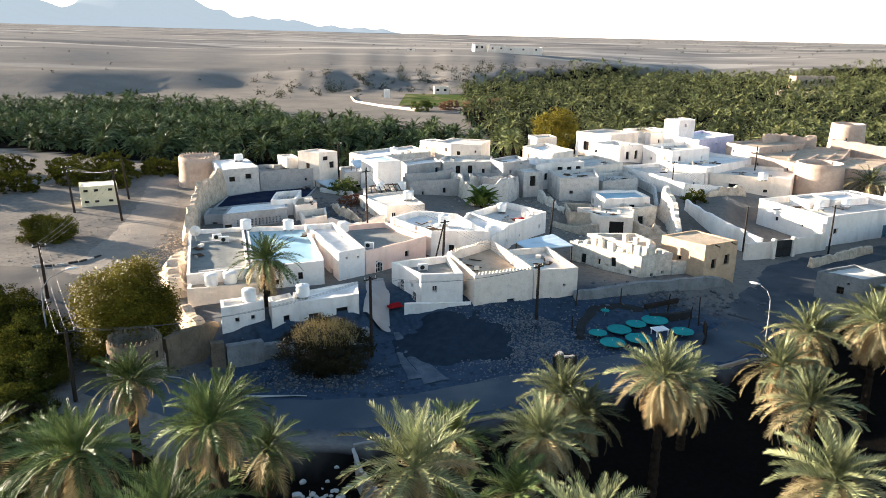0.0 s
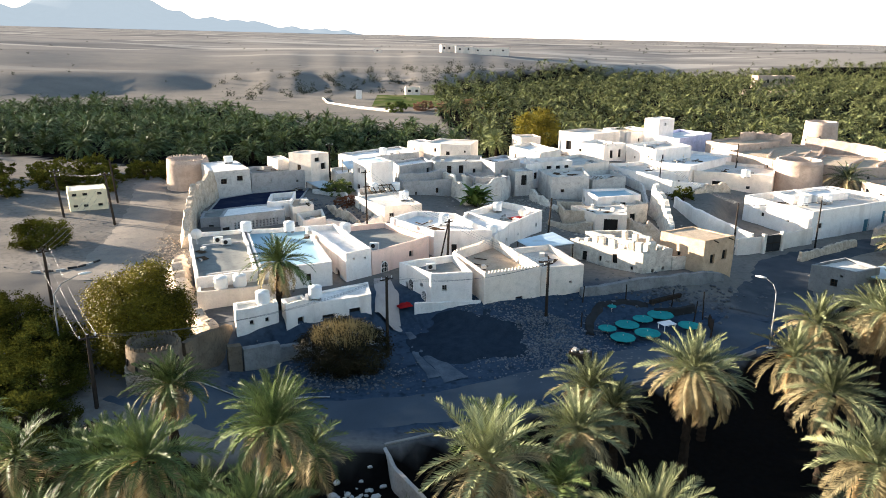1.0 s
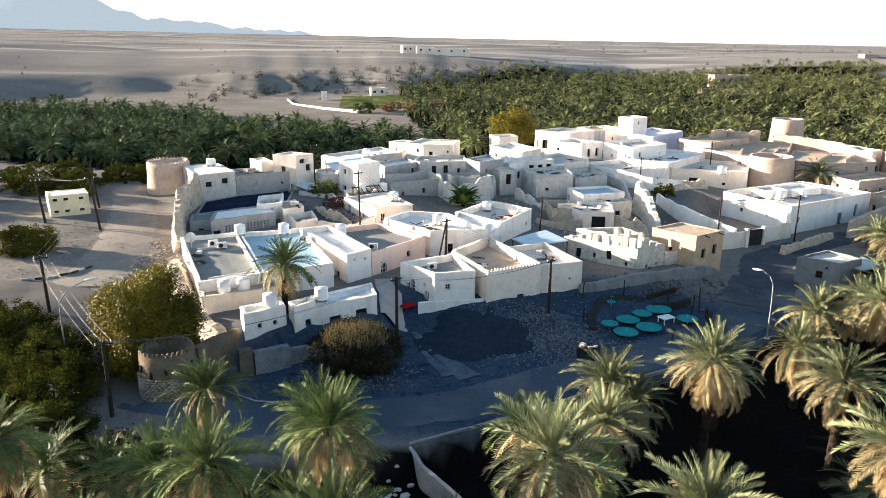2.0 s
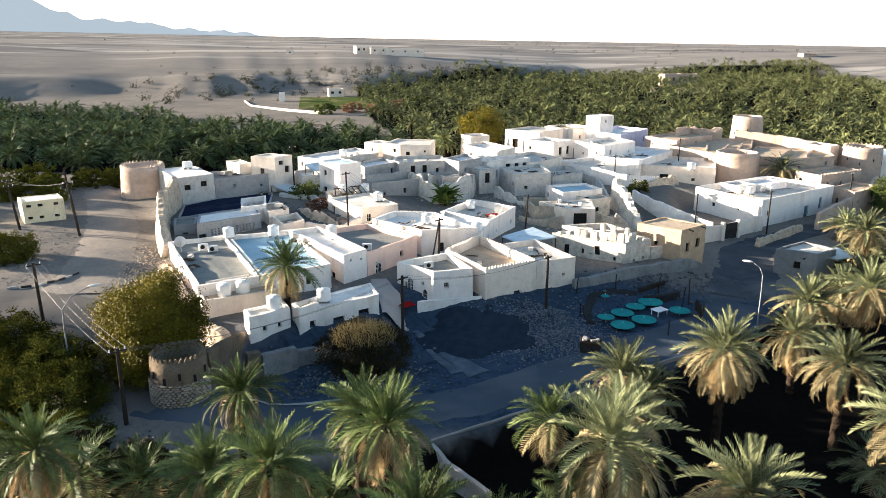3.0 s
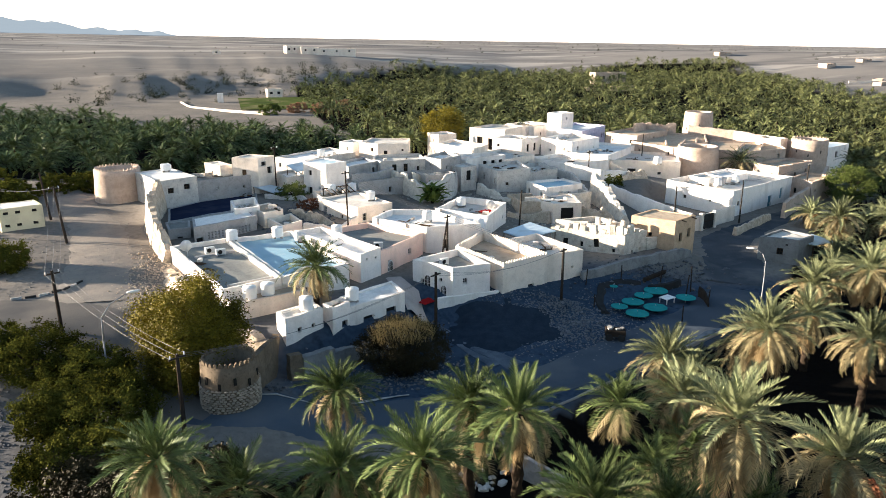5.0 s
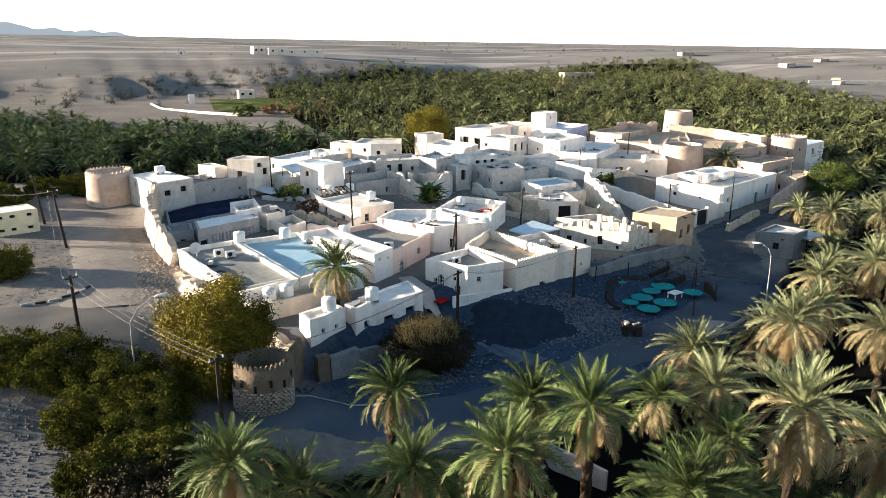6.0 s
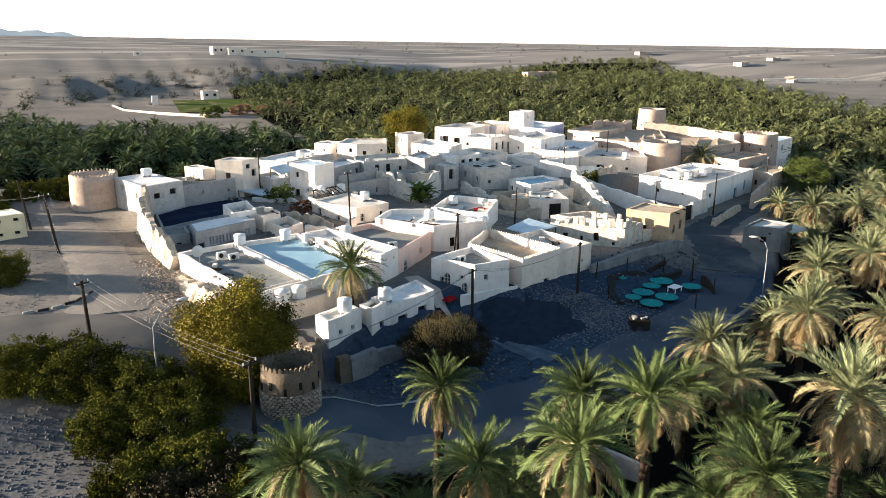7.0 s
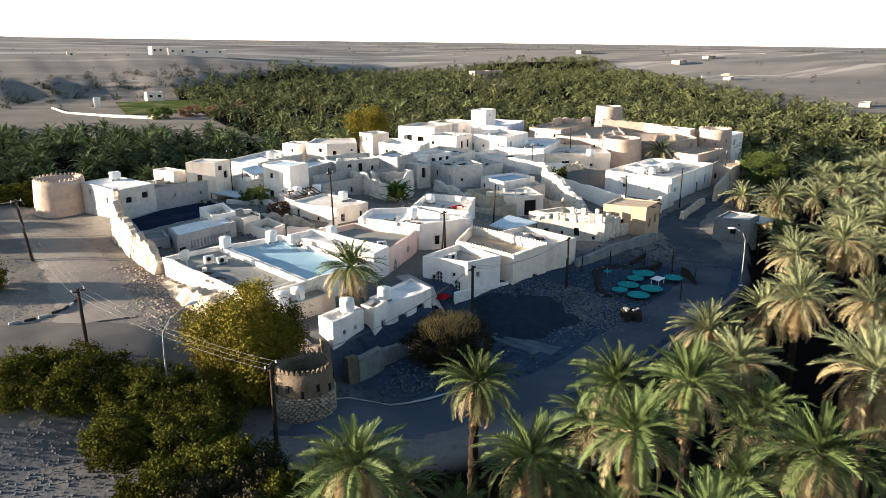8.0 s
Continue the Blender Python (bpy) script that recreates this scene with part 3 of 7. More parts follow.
def round_tower(label, x, y, r0, r1, z1, wall, z0=None, floor_drop=1.0, merlons=0, msize=1.1, slits=0, stone_to=None, name="tower"):
    z0 = ground_z(x, y) - 0.5 if z0 is None else z0
    ob = thing(name, label, "tower")
    ob.location = (x, y, z0)
    seg, rows = 40, max(4, int((z1 - z0) / 0.6))
    bm = bmesh.new()

    def ring(r, z, amp=0.05):
        return [bm.verts.new(wob((r * math.cos(2 * math.pi * i / seg) + x, r * math.sin(2 * math.pi * i / seg) + y, z), amp, 0.9) - Vector((x, y, z0))) for i in range(seg)]
    rings = [ring(r0 + (r1 - r0) * k / rows, z0 + (z1 - z0) * k / rows) for k in range(rows + 1)]
    rings += [ring(r1 - 0.38, z1, 0.03), ring(r1 - 0.42, z1 - floor_drop, 0.03)]
    for a, b in zip(rings, rings[1:]):
        for i in range(seg):
            bm.faces.new((a[i - 1], a[i], b[i], b[i - 1]))
    bmesh.ops.recalc_face_normals(bm, faces=bm.faces)
    part("wall", bm, wall, ob, smooth=True)
    fb = bmesh.new()
    bmesh.ops.create_circle(fb, cap_ends=True, segments=seg, radius=r1 - 0.38, matrix=Matrix.Translation((0, 0, z1 - floor_drop + 0.02 - z0)))
    part("floor", fb, MUD if wall is MUD else ROOF_TAN, ob)
    for i in range(merlons):
        a = 2 * math.pi * i / merlons
        merlon(ob, wall, Vector(((r1 - 0.16) * math.cos(a), (r1 - 0.16) * math.sin(a), z1 + 0.04 - z0)), a + math.pi / 2, msize)
    for i in range(slits):
        a = -math.pi * (0.1 + 0.85 * i / max(1, slits - 1))
        zz = z0 + (z1 - z0) * (0.62 if i % 2 else 0.7)
        r = r0 + (r1 - r0) * 0.66 - 0.06
        bm = box(bmesh.new(), (r * math.cos(a), r * math.sin(a), zz - z0), (0.2, 0.16, 0.42), math.degrees(a))
        part("loophole", bm, DARK, ob, "near-black block for the unlit depth of a loophole")
    return ob


def ruin_wall(label, pts, z0, tops, mat, th=0.45, rag=0.5, seed=1, name="ruined_wall", category="wall", step=0.32, holes=()):
    """A broken wall along pts; tops gives the height of the crest at each point."""
    ob_root = Vector((pts[0][0], pts[0][1], 0))
    lens = [0.0]
    for a, b in zip(pts, pts[1:]):
        lens.append(lens[-1] + math.hypot(b[0] - a[0], b[1] - a[1]))
    bm = bmesh.new()
    bend = min(0.12, 0.03 + 0.12 * rag)
    k = max(2, int(lens[-1] / step))
    rows = 10
    grid = []
    for i in range(k + 1):
        s = lens[-1] * i / k
        j = max(q for q in range(len(pts) - 1) if lens[q] <= s + 1e-6)
        f = (s - lens[j]) / (lens[j + 1] - lens[j])
        a, b = Vector(pts[j]), Vector(pts[j + 1])
        p, u = a.lerp(b, f), (b - a).normalized()
        nrm = Vector((u.y, -u.x))
        zt = tops[j] + (tops[j + 1] - tops[j]) * f
        bite = rag * (noise.noise(Vector((s * 0.8, seed * 7.1, 0.3))) * 1.1 + noise.noise(Vector((s * 2.3, seed * 3.3, 1.3))) * 0.5)
        if rag > 0.25:
            cut = [random.Random(int(s / w) * 31 + seed * 977).random() - 0.55 for w in (1.5, 0.62)]
            bite = 0.45 * bite + rag * (0.85 * cut[0] + 0.55 * cut[1])
        if rag > 0.9:
            bite += rag * (0.55 * noise.noise(Vector((s * 4.1, seed * 1.7, 2.3))) - 0.5 * max(0.0, noise.noise(Vector((s * 1.3, seed * 5.7, 7.3)))))
        zt += bite
        zb = (ground_z(p.x, p.y) - 0.4) if z0 is None else z0
        zt = max(zt, zb + 0.5)
        col = []
        for r in range(rows + 1):
            z = zb + (zt - zb) * r / rows
            t = th * (0.62 - 0.22 * r / rows)
            if rag > 0.25:
                t *= 1.15 - 0.55 * (r / rows) ** 2 + 0.28 * noise.noise(Vector((s * 1.4, z * 1.4, seed)))
            col.append((wob((p.x + nrm.x * t, p.y + nrm.y * t, z), bend, 1.5), wob((p.x - nrm.x * t, p.y - nrm.y * t, z + (0.05 if r == rows else 0)), bend, 1.5)))
        grid.append([(bm.verts.new(c[0] - ob_root), bm.verts.new(c[1] - ob_root)) for c in col])
    for a, b in zip(grid, grid[1:]):
        for r in range(rows):
            bm.faces.new((a[r][0], b[r][0], b[r + 1][0], a[r + 1][0]))
            bm.faces.new((b[r][1], a[r][1], a[r + 1][1], b[r + 1][1]))
        bm.faces.new((a[rows][0], b[rows][0], b[rows][1], a[rows][1]))
    for c in (grid[0], grid[-1]):
        for r in range(rows):
            bm.faces.new((c[r][0], c[r + 1][0], c[r + 1][1], c[r][1]))
    bmesh.ops.recalc_face_normals(bm, faces=bm.faces)
    ob = link(name, bm, mat)
    ob.location = ob_root
    return tagged(ob, label, category)


def slab(label, quad, zs, mat, th=0.08, ribs=0, name="canopy", category="canopy", posts=True, post_mat=None):
    """A sheet roof on posts; zs: the height at each corner."""
    ob = thing(name, label, category)
    c = sum((Vector(p) for p in quad), Vector((0, 0))) / len(quad)
    ob.location = (c.x, c.y, ground_z(c.x, c.y))
    root = Vector(ob.location)
    k = 8
    q = [Vector((*p, z)) - root for p, z in zip(quad, zs)]
    bm = bmesh.new()
    for dz in (0, -th):
        g = [[bm.verts.new(q[0].lerp(q[1], i / k).lerp(q[3].lerp(q[2], i / k), j / 2) + Vector((0, 0, dz + (0.012 if (i % 2 and ribs) else 0)))) for j in range(3)] for i in range(k + 1)]
        for i in range(k):
            for j in range(2):
                bm.faces.new((g[i][j], g[i + 1][j], g[i + 1][j + 1], g[i][j + 1]))
    part("sheet", bm, mat, ob)
    if posts:
        for v in q:
            s = v * 0.96
            gz = ground_z(s.x + root.x, s.y + root.y) - root.z
            if v.z - gz > 0.3:
                part("post", rod(bmesh.new(), (s.x, s.y, gz - 0.2), (s.x, s.y, v.z - th), 0.05), post_mat or WOOD, ob)
    return ob


W, D = "win", "door"
# left edge of the village: watchtower, block with flat roof, long wing and upper room
round_tower("round buff mud-plastered watchtower with small merlons", -30.9, 92.9, 2.75, 2.5, 7.25, FORT, floor_drop=0.9, merlons=34, msize=0.6)
house("pale plastered block with a flat whitewashed roof", [(-28.8, 91.2), (-25.8, 84.4), (-21.9, 86.8), (-25.0, 93.3)], 6.95, PALE, ROOF_WHITE, par=0.06, openings=[(1, 0.3, 0.9, 0.7, 0.6, W), (1, 0.72, 0.7, 0.7, 0.6, W)])
house("long grey cement wing of a house with a littered roof", [(-21.9, 87.2), (-15.3, 90.4), (-17.0, 95.0), (-23.6, 91.8)], 6.3, CEMENT, ROOF_GREY, par=0.3, openings=[(1, 0.45, 0.7, 0.9, 0.12, "hole")])
house("cream upper-floor room with two dark windows", [(-18.0, 91.2), (-15.1, 89.6), (-13.1, 91.3), (-16.0, 93.6)], 8.25, CREAM, ROOF_PALE, par=0.12, openings=[(0, 0.45, 1.4, 0.6, 1.3, D), (1, 0.35, 0.5, 0.7, 0.5, "hole"), (1, 0.68, 1.2, 0.7, 0.8, "hole")])
house("small cream roof hut beside the upper room", [(-21.2, 94.2), (-19.4, 91.2), (-18.0, 92.0), (-19.6, 95.2)], 7.3, CREAM, ROOF_PALE, par=0.1)
# grey-roofed house and its blue-roofed neighbour
house("whitewashed house with a grey screed roof and low parapets", [(-23.7, 66.6), (-19.4, 53.2), (-15.1, 55.0), (-18.9, 68.0)], 4.4, WHITE, ROOF_GREY, par=0.38, openings=[(0, 0.3, 1.5, 0.7, 0.8, W), (0, 0.62, 1.5, 0.7, 0.8, W)])
house("tan plastered terrace in front of the grey-roofed house", [(-19.4, 53.6), (-18.9, 51.6), (-13.4, 53.6), (-14.0, 55.6)], 3.75, CREAM, ROOF_TAN, par=0.25, openings=[(1, 0.22, 1.7, 0.6, 0.6, W)])
house("whitewashed house with a blue painted roof", [(-18.7, 68.0), (-15.0, 55.2), (-9.6, 57.4), (-13.1, 69.2)], 4.35, WHITE, ROOF_BLUE, par=0.42)
house("white block with a pale flat roof and high parapet", [(-13.0, 67.6), (-8.5, 58.2), (-6.5, 59.8), (-10.4, 68.6)], 4.75, WHITE, ROOF_WHITE, par=0.5, openings=[(1, 0.3, 0.5, 0.2, 0.2, "hole"), (1, 0.75, 0.6, 0.2, 0.2, "hole"), (0, 0.8, 1.9, 0.9, 1.1, "hole")])
house("peach plastered house with an arched window and grey roof", [(-10.2, 68.8), (-6.45, 60.0), (-1.4, 65.2), (-5.6, 70.6)], 4.35, PEACH, ROOF_GREY, par=0.5)
# front row
house("small white plastered annex under a water tank", [(-15.9, 49.7), (-15.4, 48.2), (-12.7, 49.6), (-13.2, 51.2)], 3.6, WHITE, ROOF_PALE, par=0.12, openings=[(1, 0.35, 0.9, 0.3, 0.35, "hole"), (1, 0.72, 0.9, 0.3, 0.35, "hole")])
house("narrow white plastered stair block", [(-12.6, 50.4), (-12.1, 49.2), (-10.7, 50.1), (-11.2, 51.4)], 3.65, WHITE, ROOF_GREY, par=0.3, openings=[(1, 0.65, 1.2, 0.5, 0.5, "hole")])
house("low white house with large dark windows and a sloping pale roof", [(-11.2, 52.4), (-10.8, 50.0), (-6.2, 52.3), (-6.6, 55.2)], 3.3, WHITE, ROOF_WHITE, par=0.12, openings=[(1, 0.33, 1.0, 0.95, 0.95, "hole"), (1, 0.74, 0.9, 0.95, 0.7, "hole")])
house("white plastered house with arched windows and a dark sunken roof", [(-4.1, 58.2), (-1.55, 55.0), (1.75, 55.3), (0.6, 60.4)], 4.0, WHITE, ROOF_GREY, par=0.6)
house("cream house with a toothed parapet and an earth roof", [(0.5, 61.0), (2.65, 54.7), (7.5, 56.6), (4.6, 65.4)], 4.0, CREAM, ROOF_TAN, par=0.75, crenel=(0, 1, 2, 3), openings=[(1, 0.62, 2.3, 0.7, 1.0, W)])
house("pale house with a low parapet beside the toothed one", [(5.9, 62.6), (7.55, 56.7), (11.3, 57.6), (9.6, 64.0)], 3.85, CREAM, ROOF_PALE, par=0.5, openings=[(1, 0.7, 1.3, 0.25, 0.25, "hole")])
slab("pale blue corrugated sheet roof over a yard", [(6.9, 66.0), (7.9, 63.4), (12.2, 65.2), (10.8, 68.6)], (3.7, 3.6, 3.6, 3.8), SHEET, ribs=1)
house("ochre plastered house with small windows and a lit side", [(20.2, 64.8), (23.0, 61.3), (26.5, 63.1), (23.9, 66.6)], 4.8, OCHRE, ROOF_TAN, par=0.1, openings=[(0, 0.45, 1.5, 0.4, 0.4, "hole"), (1, 0.3, 1.4, 0.6, 0.9, "hole"), (1, 0.7, 1.2, 0.6, 0.9, "hole")], spouts=[(1, 0.3), (1, 0.8)])
# large white compound
house("large whitewashed house with a high outer wall and two doors", [(38.4, 86.8), (41.9, 77.4), (56.6, 84.2), (52.2, 92.6)], 3.65, WHITE, ROOF_PALE, par=0.75, openings=[(1, 0.1, 1.5, 0.6, 0.6, W), (1, 0.62, 1.9, 1.0, 2.1, "bluedoor"), (1, 0.82, 1.2, 0.7, 1.5, "bluedoor"), (0, 0.3, 1.6, 0.5, 0.5, W), (0, 0.68, 1.6, 0.3, 0.3, W)], category="compound")
# middle of the village
house("peach-fronted house with a pale screed roof", [(-9.2, 80.6), (-5.8, 75.2), (-1.8, 76.6), (-4.4, 83.6)], 4.9, CREAM, ROOF_PALE, par=0.15, openings=[(0, 0.6, 1.2, 0.4, 0.4, "hole")])
house("bright white house with stepped parapets", [(-5.1, 70.8), (-0.95, 65.6), (4.5, 65.6), (1.6, 72.6), (-2.4, 74.2)], 4.75, WHITE, ROOF_WHITE, par=0.55, openings=[(1, 0.35, 1.3, 0.5, 0.9, W)])
house("white house with a pierced parapet", [(2.6, 75.4), (6.8, 70.4), (11.2, 76.4), (7.4, 81.2)], 4.2, WHITE, ROOF_PALE, par=0.7)
house("white house front wing", [(1.9, 71.6), (4.7, 65.3), (6.9, 70.2), (2.9, 75.2)], 4.35, WHITE, ROOF_WHITE, par=0.4, openings=[(1, 0.75, 1.2, 0.35, 0.35, "hole")])
house("tall white house with a grey weathered side", [(-9.9, 88.8), (-7.6, 85.8), (-5.0, 87.2), (-7.2, 90.8)], 7.85, WHITE, ROOF_BLUE, par=0.1, openings=[(0, 0.3, 1.0, 0.5, 0.6, W), (0, 0.28, 3.0, 0.7, 0.9, "hole"), (0, 0.7, 2.8, 0.3, 0.3, "hole")])
house("grey-sided house with a white front", [(13.7, 93.4), (14.4, 88.0), (19.3, 88.8), (20.0, 95.4)], 5.7, PALE, ROOF_PALE, par=0.4, openings=[(1, 0.3, 1.6, 0.5, 0.4, W)])
house("pale upper house on the ridge of the village", [(-1.0, 101.2), (1.2, 99.2), (5.2, 98.4), (6.8, 103.6), (1.6, 105.6)], 8.2, CREAM, ROOF_PALE, par=0.2)
house("pale house with two narrow windows under the upper house", [(-0.4, 94.6), (0.2, 92.6), (6.4, 93.4), (6.8, 98.4), (0.6, 98.4)], 6.8, PALE, ROOF_PALE, par=0.4, openings=[(1, 0.3, 0.5, 0.6, 1.0, W), (1, 0.55, 0.5, 0.6, 1.0, W)])
house("pale house with a grey weathered flank", [(6.2, 93.6), (7.6, 90.4), (11.2, 93.2), (9.8, 97.0)], 7.1, CEMENT, ROOF_WHITE, par=0.35)
house("whitewashed house with dark arched openings and a stair", [(22.8, 125.0), (27.6, 120.2), (33.2, 124.4), (28.6, 129.0)], 7.0, CREAM, ROOF_PALE, par=0.35, openings=[(0, 0.3, 1.5, 1.1, 1.5, "hole"), (0, 0.62, 1.7, 1.1, 2.0, "hole"), (0, 0.88, 1.5, 0.6, 1.2, "hole")])
ruin_wall("sloping plastered parapet of an outer stair", [(22.6, 122.4), (21.9, 119.2), (21.4, 116.2)], None, [6.9, 5.6, 4.3], CREAM, th=0.3, rag=0.03, seed=91, name="stair_parapet")
house("low house of sunlit plaster behind the arched one", [(33.2, 133.6), (35.2, 128.0), (38.6, 130.2), (37.0, 136.0)], 6.5, CREAM, ROOF_TAN, par=0.25)
house("small cream house beside the outer stair", [(14.2, 121.6), (15.2, 118.2), (18.6, 119.2), (18.0, 123.0)], 6.7, CREAM, ROOF_PALE, par=0.3, openings=[(1, 0.55, 1.2, 0.7, 0.6, "hole")])
ruin_wall("pale ruined wall in front of the grey-sided house", [(12.0, 88.4), (12.6, 85.6), (14.4, 82.8)], None, [4.3, 3.9, 3.1], RUINPALE, th=0.5, rag=0.5, seed=92)
house("white block with dark upright windows", [(22.9, 113.4), (26.9, 110.6), (30.8, 112.4), (27.2, 116.6)], 6.6, WHITE, ROOF_PALE, par=0.45, openings=[(1, 0.35, 1.0, 0.6, 1.2, "hole"), (1, 0.72, 0.9, 0.6, 1.3, "hole"), (0, 0.2, 1.0, 0.4, 0.4, "hole")])
house("white house with a sunken court", [(30.6, 111.4), (33.2, 105.4), (40.0, 109.4), (38.4, 116.0)], 6.6, WHITE, ROOF_PALE, par=0.45, openings=[(0, 0.3, 1.6, 0.4, 0.4, W)])
house("tall white roof tower of a house", [(37.6, 125.0), (39.3, 122.6), (42.6, 124.6), (41.0, 127.4)], 9.2, WHITE, ROOF_WHITE, par=0.1)
house("lavender painted house with a white roof room", [(38.5, 124.0), (41.5, 118.6), (50.0, 126.0), (46.5, 132.0)], 6.5, LAVENDER, ROOF_WHITE, par=0.45, openings=[(1, 0.85, 1.2, 0.6, 0.9, W), (1, 0.95, 1.2, 0.5, 0.9, W)])
house("wide white house with an uneven parapet", [(31.4, 105.0), (36.0, 99.0), (46.0, 108.4), (41.6, 114.6)], 5.2, WHITE, ROOF_WHITE, par=0.4, openings=[(1, 0.3, 1.4, 0.5, 0.5, W)])
house("white walled house below the wide one", [(25.2, 103.6), (27.6, 96.6), (35.4, 97.8), (33.4, 106.0)], 4.8, WHITE, ROOF_PALE, par=0.5)
house("long white outbuilding with small dark windows", [(36.0, 103.4), (36.8, 99.2), (45.8, 94.8), (50.2, 102.6), (44.0, 107.8)], 4.5, CREAM, ROOF_PALE, par=0.4, openings=[(1, 0.7, 1.6, 0.5, 0.4, "hole"), (1, 0.3, 1.2, 1.2, 0.6, "hole")])
# fort
round_tower("broad round mud tower of the fort", 51.4, 98.8, 3.3, 3.0, 6.2, FORT, floor_drop=0.8, slits=0)
round_tower("slender round mud watchtower of the fort", 66.6, 121.0, 3.0, 2.5, 9.1, FORT, floor_drop=0.5, slits=4)
round_tower("round fort tower with merlons and loopholes", 72.6, 99.2, 2.95, 2.75, 6.5, FORT, floor_drop=0.7, merlons=26, msize=0.55, slits=5)
house("mud-plastered fort hall with flat earth roofs", [(53.8, 100.0), (57.4, 96.0), (66.4, 97.2), (70.4, 104.0), (60.6, 108.6)], 5.4, FORT, ROOF_TAN, par=0.25, openings=[(1, 0.3, 1.2, 0.4, 0.4, "hole"), (2, 0.5, 1.3, 0.5, 0.8, "hole")])
house("buff fort wing with terraced roofs", [(46.6, 110.6), (49.4, 101.4), (58.2, 106.0), (64.8, 116.0), (57.0, 121.0)], 5.6, FORT, ROOF_TAN, par=0.35, openings=[(0, 0.5, 1.6, 0.5, 0.6, "hole")])
house("tall cream hall joined to the fort tower", [(66.6, 104.6), (68.4, 101.0), (71.0, 102.4), (69.8, 106.6)], 6.3, CREAM, ROOF_TAN, par=0.3, openings=[(1, 0.7, 2.4, 0.8, 1.4, "hole")])
# left: yellow hut
house("pale yellow block-built hut with ventilator openings", [(-41.6, 82.8), (-40.2, 80.0), (-36.6, 81.4), (-38.0, 84.2)], 5.7, surface("yellow_paint", (0.70, 0.65, 0.46), (0.64, 0.58, 0.40), stain=(0.48, 0.43, 0.3), stain_scale=0.8), ROOF_WHITE, par=0.05, openings=[(1, f, d, 0.45, 0.3, "hole") for f in (0.15, 0.42, 0.8) for d in (0.35, 1.6)], name="hut", category="hut")
# right: hut by the road
house("low mud hut with a pale blue sheet roof by the road", [(33.2, 61.6), (35.8, 58.9), (38.9, 60.4), (37.6, 63.6)], 2.5, RENDER, ROOF_PALE, par=0.22, openings=[(0, 0.55, 1.0, 0.6, 0.7, "win"), (0, 0.7, 0.5, 0.25, 0.2, "hole")], name="hut", category="hut")
slab("pale blue sheet awning beside the road hut", [(37.4, 61.6), (37.9, 59.2), (41.4, 60.2), (40.8, 62.8)], (1.9, 1.8, 1.7, 1.9), SHEET, ribs=1)

# ruins and yard walls
ruin_wall("broken mud-brick outer wall, sunlit and crumbling", [(-25.8, 84.4), (-26.2, 78.0), (-25.2, 72.0), (-23.9, 66.8)], None, [7.0, 6.3, 5.6, 4.3], RUIN, th=1.0, rag=0.8, seed=2)
ruin_wall("collapsed mud wall beside the grey-roofed house", [(-24.0, 64.5), (-22.3, 58.0), (-20.4, 53.4)], None, [2.8, 3.9, 3.3], RUIN, th=1.7, rag=0.9, seed=3)
ruined = house("roofless ruined house of pale eroded plaster with gapped merlons", [(12.1, 66.2), (17.5, 61.1), (20.5, 62.3), (15.6, 68.0)], 3.75, RUINPALE, ROOF_TAN, par=1.5, th=0.4, amp=0.14, step=0.6, openings=[(0, 0.2, 0.9, 0.5, 0.9, "hole"), (0, 0.42, 1.1, 0.3, 0.5, "hole"), (0, 0.62, 0.6, 0.55, 0.9, "hole"), (0, 0.85, 1.4, 0.3, 0.4, "hole"), (1, 0.35, 1.6, 0.3, 0.35, "hole"), (1, 0.7, 1.5, 0.3, 0.35, "hole")], category="ruined house")
rr = random.Random(15)
for (ax, ay), (bx, by), count in (((12.25, 66.25), (17.55, 61.3), 8), ((17.9, 61.5), (20.2, 62.45), 3), ((20.2, 62.7), (15.8, 67.6), 5)):
    for i in range(count):
        f = (i + rr.uniform(0.3, 0.7)) / count
        p = Vector((ax + (bx - ax) * f, ay + (by - ay) * f, 3.62)) - ruined.location
        fb = box(bmesh.new(), p, (rr.uniform(0.42, 0.8), 0.36, rr.choice((0.3, 0.5, 0.85, 1.0))), math.degrees(math.atan2(by - ay, bx - ax)) + rr.uniform(-5, 5), 0.05)
        for v in fb.verts:
            v.co = wob(v.co, 0.14, 1.7)
        part("merlon", fb, RUINPALE, ruined)
house("low ruined annex of pale plaster", [(18.6, 65.0), (20.6, 62.2), (22.9, 62.8), (21.4, 65.6)], 3.0, RUINPALE, ROOF_PALE, par=0.7, th=0.35, amp=0.14, step=0.6, openings=[(1, 0.5, 1.2, 0.3, 0.35, "hole")], category="ruined house")
house("pale roofless room behind the ruined house", [(14.4, 70.2), (16.2, 67.6), (20.2, 66.6), (19.4, 70.4)], 3.5, RUINPALE, ROOF_PALE, par=0.5, th=0.35, amp=0.12, step=0.6, category="ruined house")
ruin_wall("tall broken wall of a fallen house", [(26.2, 84.6), (26.4, 81.4), (25.7, 77.6), (24.7, 73.6)], None, [5.0, 4.7, 3.6, 2.5], RUINPALE, th=1.0, rag=0.75, seed=7)
ruin_wall("long whitewashed yard wall", [(29.2, 85.6), (29.9, 81.4), (30.6, 78.2), (32.6, 75.0), (33.2, 73.2)], None, [3.7, 3.3, 3.0, 2.4, 2.2], WHITE, th=0.35, rag=0.14, seed=8, name="yard_wall")
